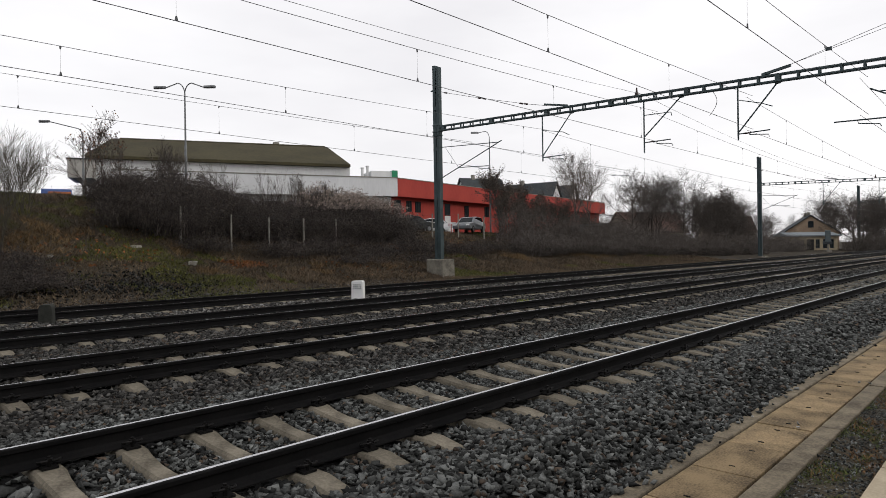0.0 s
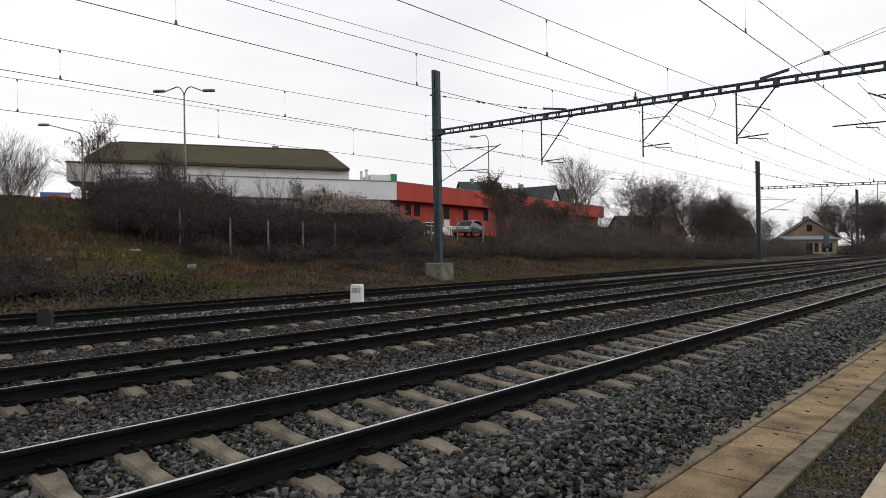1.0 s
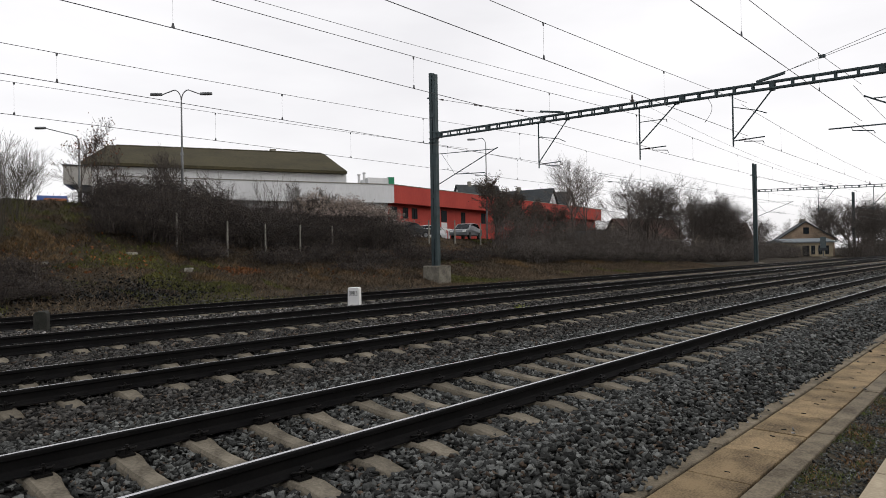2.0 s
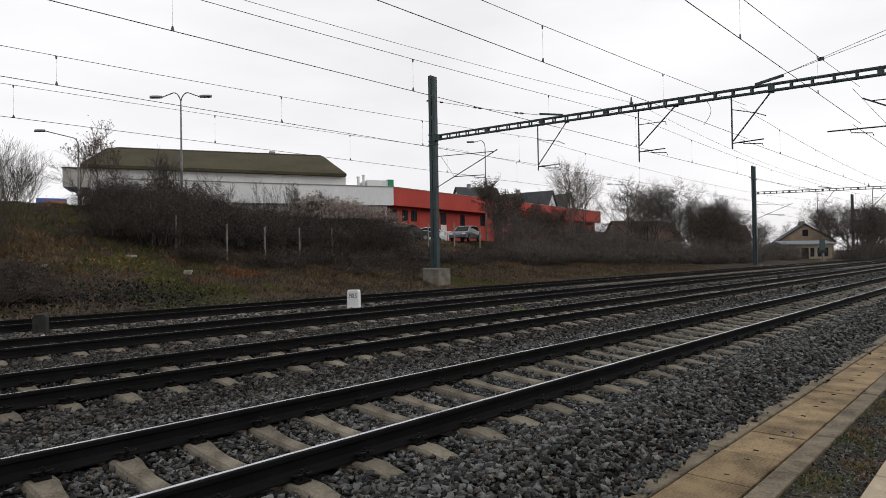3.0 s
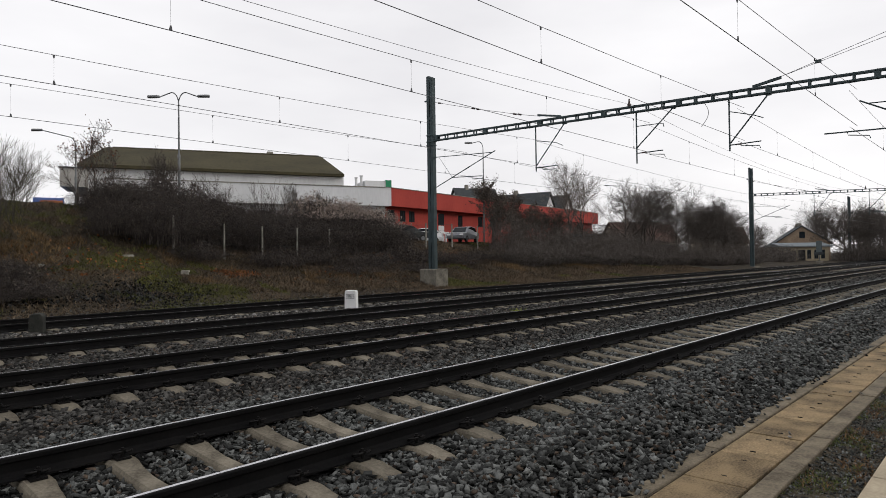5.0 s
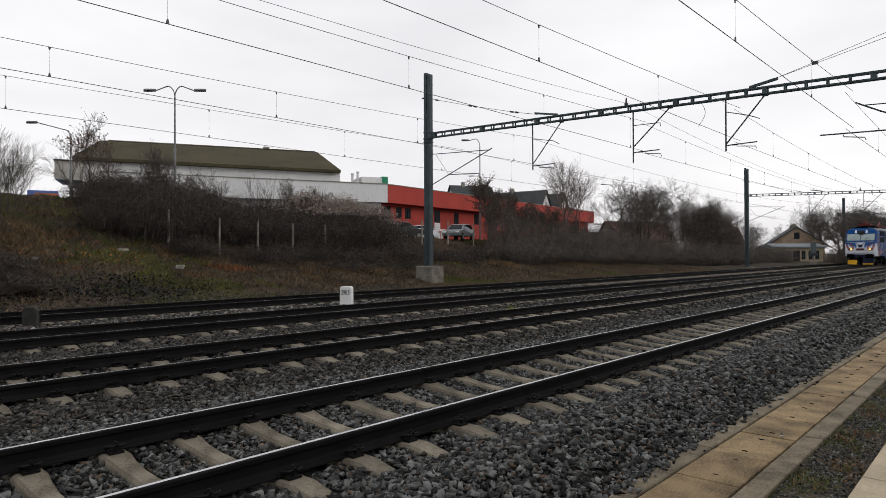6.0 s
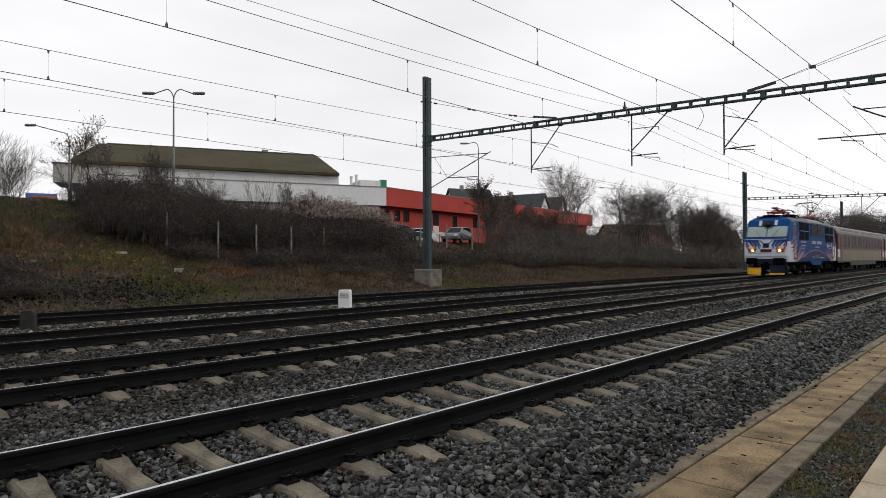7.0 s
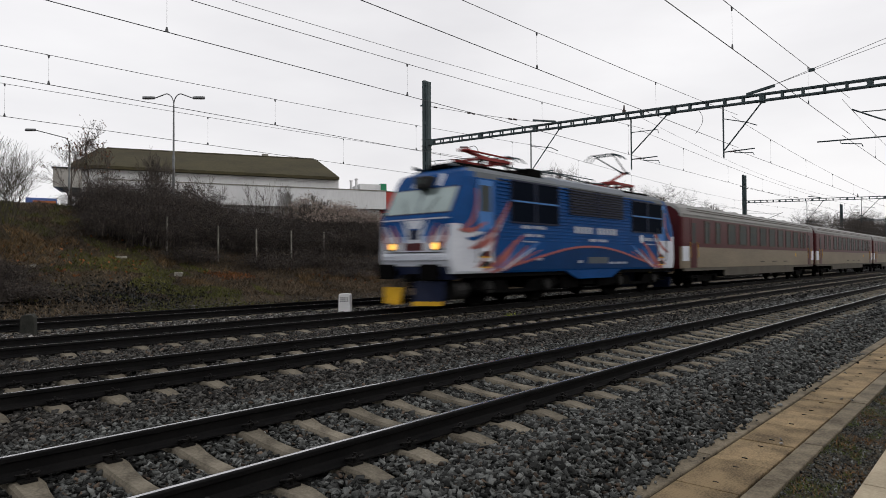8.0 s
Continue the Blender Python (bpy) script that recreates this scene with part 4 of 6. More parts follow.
def build_grass():
    """Winter grass and dead straw on the slope, and weeds by the platform."""
    rng = np.random.default_rng(12)

    def blades(name, label, pts, h, material, lean=0.5):
        n = len(pts)
        a = rng.uniform(0, 2 * math.pi, n)
        hh = h * rng.uniform(0.5, 1.4, n)
        w = (0.012 + 0.018 * rng.random(n)) * min(1.0, h / 0.12)
        side = np.stack([np.cos(a), np.sin(a), np.zeros(n)], 1) * w[:, None]
        tip = pts + np.stack([rng.normal(0, lean, n) * hh, rng.normal(0, lean, n) * hh, hh], 1)
        V = np.stack([pts - side, pts + side, tip], 1).reshape(-1, 3)
        tagged(new(name, raw_mesh(name, V, np.arange(3 * n).reshape(-1, 3), [material])), label, "grass", kind="stuff")
    n = 330000
    x = rng.uniform(1, 70, n)
    y = 21.6 + 16.0 * rng.random(n) ** 1.2
    tone = np.array([noise.noise((a * 0.22, b * 0.26, 5)) + 0.5 * noise.noise((a * 0.9, b * 0.9, 2)) for a, b in zip(x, y)])
    gap = np.array([noise.noise((a * 0.35, b * 0.4, 15)) for a, b in zip(x, y)])
    left = (x < 17)
    bare = (y < np.where(x < 11, 28.6, 25.6) + 0.9 * tone) & (x < 24) & (rng.random(n) < 0.62)
    gap[bare] = -1
    green = (tone > np.where(left, -0.02, 0.36)) & (gap > -0.28)
    straw = (tone < np.where(left, -0.22, -0.50)) & (gap > -0.2) & (y > 27.5)
    brown = ~green & ~straw & (gap > -0.9) & (rng.random(n) < 0.8)
    z = np.zeros(n)
    for m in (green, straw, brown):
        z[m] = [ground_z(a, b) - 0.02 for a, b in zip(x[m], y[m])]
    P = np.stack([x, y, z], 1)
    blades("winter_grass", "dull green winter grass on the embankment", P[green], 0.13, M_GRASS, 0.7)
    blades("dead_grass", "straw coloured dead grass on the embankment", P[straw], 0.22, M_STRAW, 0.7)
    blades("brown_undergrowth", "brown withered undergrowth on the embankment", P[brown], 0.16, mat("brown_withered_stalk", (0.140, 0.104, 0.068), (0.052, 0.040, 0.028), 0.95, scale=0.5, fine=4, island=0.5), 0.9)
    m = 14000
    P = np.stack([rng.uniform(1.5, 22, m), rng.uniform(0.86, 1.24, m), np.full(m, -0.285)], 1)
    keep = np.array([noise.noise((a * 2.0, b * 3.0, 9)) for a, b in zip(P[:, 0], P[:, 1])]) > 0.08
    blades("platform_weeds", "withered reddish weeds on the cinder strip", P[keep], 0.032, mat("withered_weed", (0.19, 0.105, 0.05), (0.075, 0.048, 0.026), 0.95, island=0.5), 1.0)
    m = 16000
    P = np.stack([rng.uniform(1.5, 14, m), rng.uniform(0.95, 1.27, m), np.full(m, -0.282)], 1)
    keep = np.array([noise.noise((a * 2.6, b * 4.0, 31)) for a, b in zip(P[:, 0], P[:, 1])]) > -0.02
    blades("platform_moss", "small green weeds along the platform kerb", P[keep], 0.024, mat("small_green_weed", (0.10, 0.12, 0.032), (0.045, 0.058, 0.02), 0.9, island=0.5), 0.9)
    P = np.stack([rng.normal(14.0, 0.10, 60), rng.normal(10.2, 0.08, 60), np.full(60, -0.22)], 1)
    blades("green_weed", "single yellow green weed between the tracks", P, 0.16, mat("yellow_green_leaf", (0.30, 0.34, 0.04), (0.18, 0.22, 0.03), 0.8), 0.6)
    # drifts of fallen leaves on the slope
    pts = []
    for cx, cy, r, k in ((16.8, 29.6, 0.6, 420), (30.8, 33.0, 0.9, 300), (37.0, 32.4, 1.3, 450), (9.5, 31, 2.0, 160), (24, 29, 2.0, 220)):
        for _ in range(k):
            a, b = cx + rng.normal(0, r), cy + rng.normal(0, r * 0.6)
            pts.append((a, b, ground_z(a, b) + 0.04))
    ob = new("fallen_leaves", leaf_mesh("fallen_leaves", np.array(pts), 0.11, mat("rusty_fallen_leaf", (0.24, 0.09, 0.03), (0.13, 0.05, 0.02), 0.9, island=0.5), rng))
    tagged(ob, "rusty fallen leaves in drifts on the slope", "fallen leaves", kind="stuff")
    # rubble at the foot of the slope
    shapes, f = stone_shapes(12, rng)
    m = 5200
    cx = rng.choice([9.0, 6.2, 3.6, 11.0, 10.2, 12.0], m)
    X, Y = cx + rng.normal(0, 1.0, m), np.where(rng.random(m) < 0.4, rng.uniform(24.0, 26.5, m), 25.9 + np.abs(rng.normal(0, 1.1, m)))
    Z = np.array([ground_z(a, b) for a, b in zip(X, Y)])
    V = np.einsum("nij,nkj->nki", rotations(m, rng), shapes[rng.integers(0, 12, m)]) * rng.uniform(0.02, 0.07, m)[:, None, None] + np.stack([X, Y, Z], 1)[:, None, :]
    tagged(new("rubble", raw_mesh("rubble", V.reshape(-1, 3), (f[None] + 8 * np.arange(m)[:, None, None]).reshape(-1, 3), [mat("grey_rubble", (0.058, 0.058, 0.056), (0.016, 0.016, 0.016), 0.9, island=0.92, skew=3.0, spec=0.05)])), "grey stone rubble at the foot of the slope", "rubble", kind="stuff")
    for cx, cy, s in ((13.9, 29.6, 0.35), (12.0, 31.5, 0.25), (8.1, 30.4, 0.2)):
        k = Kit().box(-s, s, -s * 0.5, s * 0.5, -0.1, s * 0.35)
        o = thing("concrete_rubble", at_ground(cx, cy, 30 * cx), "broken pale concrete lump lying on the slope", "rubble lump")
        part("lump", k, M_CONC, o, bevel=0.05)


build_grass()


# ---- buildings on the embankment ----
def window_part(parent, x0, x1, z0, z1, y, frame=M_BLACK, depth=0.06):
    """A window set in a wall that faces -y."""
    w = new("window", None)
    w.parent = parent
    part("pane", Kit().box(x0 + 0.05, x1 - 0.05, y - 0.012, y + 0.04, z0 + 0.05, z1 - 0.05), M_GLASS, w)
    k = Kit()
    for a, b, c, d in ((x0, x1, z0, z0 + 0.06), (x0, x1, z1 - 0.06, z1), (x0, x0 + 0.06, z0 + 0.06, z1 - 0.06), (x1 - 0.06, x1, z0 + 0.06, z1 - 0.06), ((x0 + x1) / 2 - 0.03, (x0 + x1) / 2 + 0.03, z0 + 0.06, z1 - 0.06)):
        k.box(a, b, y - depth, y + 0.03, c, d)
    part("window_frame", k, frame, w)
    return w


def build_hall():
    t = thing("market_hall", pose(40.8, 44.2, 0, 0, 0, -24), "white hall with a brown hipped roof and a red wing", "building")
    # white front: deep fascia over a recessed wall
    part("fascia", Kit().box(-24, 0, 0, 1.0, 6.35, 8.06), M_RENDER_W, t, "white panel fascia")
    part("fascia_cap", Kit().box(-24.1, 0.05, -0.06, 1.05, 8.06, 8.14), M_CONC, t)
    part("front_wall", Kit().box(-23.8, -0.35, 0.95, 1.3, 1.5, 6.36), M_RENDER_W, t, "white wall under the fascia")
    part("flat_roof", Kit().box(-24, 0, 1.0, 9.0, 7.6, 7.75), M_CONC, t)
    for x in (-1.6, -4.4, -8.0, -12.0, -16.0):
        window_part(t, x, x + 1.0, 4.7, 5.8, 0.95)
    # upper hall and hipped roof
    part("upper_wall", Kit().box(-26.4, -2.9, 6.6, 21.5, 3.0, 9.98), M_RENDER_W, t, "white upper wall")
    e = [(-26.7, 5.9, 10.0), (-3.0, 5.9, 10.0), (-3.0, 22.2, 10.0), (-26.7, 22.2, 10.0)]
    r = [(-25.1, 12.6, 12.62), (-3.9, 12.6, 12.78), (-3.9, 15.6, 12.78), (-25.1, 15.6, 12.62)]
    k = Kit().add([(a, b, c - 0.25) for a, b, c in e] + e + r, [(0, 1, 5, 4), (1, 2, 6, 5), (2, 3, 7, 6), (3, 0, 4, 7), (4, 5, 9, 8), (5, 6, 10, 9), (6, 7, 11, 10), (7, 4, 8, 11), (8, 9, 10, 11), (3, 2, 1, 0)])
    part("hipped_roof", k, M_ROOF, t, "brown mossy hipped roof")
    for x in np.arange(-24.4, -4.2, 0.52):
        part("ridge_tile", Kit().prism([(12.42, 12.60), (12.6, 12.72), (12.78, 12.60)], x, x + 0.5, "x"), M_ROOF, t).location.z = 0.055 + 0.00755 * (x + 25.1) - 0.06
    part("roof_vent", Kit().box(-9.6, -9.0, 13.0, 13.6, 12.9, 13.1), M_CONC, t)
    part("side_box", Kit().box(-27.9, -25.9, 5.2, 10.0, 7.9, 9.5), mat("grimy_white_panel", (0.42, 0.41, 0.38), (0.28, 0.27, 0.25), 0.8, scale=1.2), t, "grimy pale overhanging side box")
    part("side_box_soffit", Kit().prism([(-27.6, 7.9), (-25.9, 7.9), (-25.9, 7.0)], 5.3, 9.9, "y"), M_DKROOF, t, "dark sloping soffit")
    part("side_box_cap", Kit().box(-28.0, -25.9, 5.1, 10.0, 9.5, 9.6), M_DKROOF, t)
    for x, h in ((-1.75, 0.75), (-1.2, 0.95)):
        part("flue", Kit().tube((x, 6.0, 8.0), (x, 6.0, 8.9 + h), 0.13, 0.13, 10).tube((x, 6.0, 8.9 + h), (x, 6.0, 9.0 + h), 0.2, 0.17, 10), M_RENDER_W, t, "white flue pipe")
    part("plant_room", Kit().box(-0.9, 1.3, 5.6, 9.0, 7.7, 9.4), M_RENDER_W, t)
    part("green_panel", Kit().box(1.3, 1.9, 5.5, 9.0, 7.7, 9.5), M_GREEN, t, "green cladding panel")
    # red wing, turned along the line
    m = pose(0, 0, 0, 0, 0, 24 + 6.5)
    wing = new("red_wing", None)
    wing.parent = t
    wing.matrix_basis = m
    wing["label"] = "long red painted wing with dark windows"
    part("wing_fascia", Kit().box(0.02, 50, 0, 1.0, 6.35, 8.06), M_RED, wing)
    part("wing_cap", Kit().box(0.0, 50.1, -0.05, 1.05, 8.062, 8.13), M_CONC, wing)
    part("wing_wall", Kit().box(0.4, 49.5, 0.95, 1.3, 1.0, 6.36), M_RED, wing)
    part("wing_roof", Kit().box(0.3, 50, 1.0, 14.0, 7.6, 7.74), M_CONC, wing)
    part("wing_end", Kit().box(49.7, 50.0, 1.0, 14.0, 1.0, 7.6), M_RED, wing)
    for x0, x1, z0, z1 in ((0.55, 1.35, 5.0, 6.1), (2.35, 3.15, 5.0, 6.1), (3.75, 4.6, 5.0, 6.1), (12.4, 13.2, 3.6, 6.05), (16.5, 17.4, 4.9, 6.1), (19.2, 20.1, 4.9, 6.1), (24.0, 26.0, 4.8, 6.1), (30.0, 32.0, 4.8, 6.1), (36.0, 39.0, 4.6, 5.6), (43.0, 46.0, 4.6, 5.6)):
        window_part(wing, x0, x1, z0, z1, 0.95)
    for x0 in (0.5, 8.7):
        dr = new("side_door", None)
        dr.parent = wing
        part("door_leaf", Kit().box(x0, x0 + 1.0, 0.90, 0.96, 2.6, 4.8), M_WHITE, dr, "white door leaf")
        part("transom_light", Kit().box(x0, x0 + 1.0, 0.91, 0.96, 4.85, 6.1), M_GLASS, dr)


build_hall()


def gabled_house(at, w, d, eave, ridge, wall, roof, label, windows=3, group="houses behind the line", chimneys=1):
    """A house with its gable ends at the two x ends; front faces -y."""
    t = thing("house", at, label, "house", group)
    k = Kit().box(-w / 2, w / 2, -d / 2, d / 2, -1.0, eave)
    part("wall", k, wall, t)
    part("gable", Kit().prism([(-d / 2, eave), (d / 2, eave), (0, ridge - 0.1)], -w / 2, -w / 2 + 0.25, "x"), wall, t)
    part("gable", Kit().prism([(-d / 2, eave), (d / 2, eave), (0, ridge - 0.1)], w / 2 - 0.25, w / 2, "x"), wall, t)
    sl = (ridge - eave) / (d / 2)
    for s in (-1, 1):
        y0 = s * (d / 2 + 0.45)
        z0 = eave - 0.45 * sl
        k = Kit().prism([(y0, z0), (0, ridge), (0, ridge + 0.18), (y0, z0 + 0.18)], -w / 2 - 0.4, w / 2 + 0.4, "x")
        part("roof_slope", k, roof, t)
    for i in range(windows):
        x = -w / 2 + (i + 0.5) * w / windows
        window_part(t, x - 0.5, x + 0.5, eave * 0.45, eave * 0.45 + 1.3, -d / 2, M_WHITE)
    for i in range(chimneys):
        x = -w * 0.2 + i * w * 0.45
        part("chimney", Kit().box(x - 0.3, x + 0.3, -0.3, 0.3, ridge - 0.5, ridge + 0.8), M_CONC, t, bevel=0.03)
    return t


def build_trailer():
    """A blue box trailer parked behind the crest of the slope; only its upper end shows."""
    z = ground_z(17, 61) - 0.05
    t = thing("box_trailer", pose(16.9, 61.5, z, 0, 0, -17), "blue box trailer with an orange band behind the slope", "trailer")
    h = 6.85 - z
    part("box", Kit().box(-1.05, 1.15, -1.5, 4.5, 0.9, h), mat("blue_trailer_sheet", (0.10, 0.17, 0.42), (0.07, 0.12, 0.32), 0.6, scale=1, fine=8), t, bevel=0.03)
    part("band", Kit().box(-0.55, 1.1, -1.52, -1.503, h - 0.62, h - 0.22), mat("orange_trailer_band", (0.50, 0.17, 0.07), (0.38, 0.13, 0.06), 0.6, scale=2, fine=9), t, "orange band")
    part("chassis", Kit().box(-1.0, 1.0, -1.4, 4.4, 0.62, 0.9), M_BLACK, t)
    for x in (-0.95, 0.95):
        for y in (0.0, 3.4):
            part("wheel", Kit().tube((x - 0.15, y, 0.45), (x + 0.15, y, 0.45), 0.47, 0.47, 18), M_BLACK, t)


build_trailer()


def build_houses():
    # dark-roofed houses beyond the red wing, gables half turned to the line
    for ax, ay, az, rz, w, d, end, wall, label in ((96.7, 63.0, 13.0, -81, 9.5, 5.2, 1, M_RENDER_W, "white gabled house with a steep dark roof"),
                                                   (102.7, 63.0, 12.8, -79, 6.5, 5.6, 1, M_RENDER_W, "pale gabled house with a steep dark roof"),
                                                   (88.5, 78.4, 14.4, -25, 8.0, 6.0, -1, M_RENDER_W, "white gabled house with a dark mossy roof")):
        m = pose(ax, ay, 2.2, 0, 0, rz) @ pose(-end * w / 2, 0, 0)
        gabled_house(m, w, d, az - 2.2 - 3.6, az - 2.2 - 0.18, wall, M_DKROOF, label, 3)
    for x, y, w, r, e in ((118, 56, 12, -40, 3.6), (150, 52, 10, -55, 3.6), (108, 52, 10, -35, 3.4)):
        gabled_house(pose(x, y, ground_z(x, y), 0, 0, r), w, 8.5, e, e + 3.4, M_CREAM, M_ORANGE, "old house with a weathered clay tile roof", 4)
    # cream railwayman's house by the line
    t = thing("railway_house", pose(133.6, 29.6, -0.3, 0, 0, -46.7), "cream single-storey railway house with a grey flat eave", "house")
    part("wall", Kit().box(-5.8, 3.3, 0, 5, -0.5, 2.75), M_CREAM, t)
    part("eave_slab", Kit().box(-6.4, 3.9, -0.5, 5.4, 2.75, 2.97), mat("grey_sheet_roof", (0.20, 0.23, 0.25), (0.14, 0.16, 0.17), 0.7), t, "grey sheet roof edge")
    part("sloped_roof", Kit().prism([(-0.4, 2.97), (5.2, 2.97), (2.4, 3.6)], -6.2, 3.7, "x"), bpy.data.materials["grey_sheet_roof"], t)
    for x in (-0.4, 0.95, 2.2):
        window_part(t, x - 0.36, x + 0.36, 0.55, 2.2, 0.0, M_DKROOF)
    part("dark_doorway", Kit().box(-2.4, -1.1, -0.03, 0.05, -0.2, 2.2), M_BLACK, t)
    old = gabled_house(pose(146.1, 34.6, -0.3, 0, 0, 22), 8.0, 9.8, 3.6, 7.0, mat("bare_brick_gable", (0.36, 0.27, 0.19), (0.20, 0.145, 0.105), 0.9, scale=0.7, fine=5), M_DKROOF, "old gabled house with a bare tan brick gable", 2, chimneys=2)
    part("gable_window", Kit().box(-4.06, -3.98, -0.5, 0.5, 4.6, 5.9), M_GLASS, old)
    w = thing("metal_shed", at_ground(67.5, 38.5, -40), "grey blue sheet metal shed behind the trees", "shed")
    part("wall", Kit().box(-2.2, 2.2, 0, 2.5, -0.3, 2.1), mat("blue_grey_sheet", (0.14, 0.17, 0.19), (0.10, 0.12, 0.135), 0.6, stretch=(4, 1, 1)), w)
    part("roof", Kit().box(-2.4, 2.4, -0.2, 2.7, 2.1, 2.2), M_DKROOF, w)


build_houses()


# ---- lamps, fence, cars ----
def build_signal():
    x, y = 121.0, 25.6
    z = ground_z(x, y)
    t = thing("railway_signal", pose(x, y, z, 0, 0, -60), "grey backed light signal on a short post beside the line", "railway signal")
    part("post", Kit().tube((0, 0, -0.3), (0, 0, 3.2), 0.09, 0.08, 10), M_LAMP, t)
    part("head", Kit().box(-0.42, 0.42, -0.12, 0.22, 1.7, 3.6), mat("grey_green_signal_paint", (0.10, 0.125, 0.13), (0.07, 0.085, 0.09), 0.6), t, "grey green signal head", bevel=0.08)
    part("relay_box", Kit().box(-0.75, 0.55, -0.3, 0.3, 1.25, 1.75), M_DKROOF, t, "dark relay box below the head", bevel=0.06)
    part("plinth", Kit().box(-0.4, 0.4, -0.4, 0.4, -0.3, 0.25), M_CONC, t, bevel=0.03)


build_signal()


def lamp_head(k, p, d):
    d = Vector(d).normalized()
    k.loft([[tuple(Vector(p) + d * u * 0.75 + Vector((-d.y * w * s, d.x * w * s, h))) for s, h in ((-1, 0), (-0.7, 0.10), (0.7, 0.10), (1, 0), (0.6, -0.06), (-0.6, -0.06))] for u, w in ((0, 0.05), (0.3, 0.13), (0.8, 0.15), (1.0, 0.05))])


def build_lamps():
    # twin-arm lamp, arms along the view-wise horizontal
    specs = [((18.05, 39.2), 12.1, [(0.686, -0.728), (-0.686, 0.728)], 0.75, -0.28, "twin-arm grey street lamp on a tall post"),
             ((15.3, 49.4), 10.35, [(-0.686, 0.728)], 1.9, 0.5, "single-arm grey street lamp behind the thicket"),
             ((48.4, 39.1), 12.8, [(-0.686, 0.728)], 0.6, -0.15, "single-arm grey street lamp by the red wing"),
             ((93.4, 46.7), 12.4, [(-0.686, 0.728)], 2.0, 0.1, "single-arm grey street lamp beyond the trees")]
    for (x, y), top, dirs, reach, rise, label in specs:
        g = ground_z(x, y)
        t = thing("street_lamp", pose(x, y, g), label, "street lamp", "street lamps on the embankment")
        h = top - g
        part("post", Kit().tube((0, 0, -0.3), (0, 0, h * 0.55), 0.09, 0.08, 10).tube((0, 0, h * 0.55), (0, 0, h - 0.75), 0.06, 0.045, 10).tube((0, 0, h * 0.55 - 0.1), (0, 0, h * 0.55 + 0.1), 0.1, 0.08, 10), M_LAMP, t)
        for dx, dy in dirs:
            pts = []
            for i in range(7):
                a = math.pi / 2 * i / 6
                pts.append((dx * 0.45 * (1 - math.cos(a)), dy * 0.45 * (1 - math.cos(a)), h - 0.75 + 0.7 * math.sin(a)))
            pts.append((dx * (0.45 + reach), dy * (0.45 + reach), h - 0.05 + rise))
            part("arm", Kit().path(pts, 0.035, 8), M_LAMP, t)
            k = Kit()
            lamp_head(k, pts[-1], (dx, dy, 0))
            part("lamp_head", k, M_LAMP, t)


build_lamps()


def build_fence():
    t = thing("fence", pose(0, 0, 0), "slim pale concrete fence posts with strained wires", "fence")
    pts = [(14.5, 32.2), (17.3, 32.2), (19.7, 32.3), (22.2, 32.5), (25.0, 33.0), (27.8, 33.8), (30.6, 34.6), (33.4, 35.1), (36.3, 35.3), (39.3, 35.2), (42.4, 35.0), (45.6, 34.9), (48.8, 34.8)]
    tops = []
    for x, y in pts:
        g = ground_z(x, y)
        part("post", Kit().prism([(x - 0.045, g - 0.3), (x + 0.045, g - 0.3), (x + 0.035, g + 1.98), (x - 0.035, g + 1.98)], y - 0.04, y + 0.04, "y"), M_CONC, t)
        tops.append((x, y - 0.06, g))
    for h in (0.3, 0.85, 1.4, 1.9):
        part("wire", Kit().path([(x, y, g + h) for x, y, g in tops], 0.004, 4), M_WIRE, t)


build_fence()


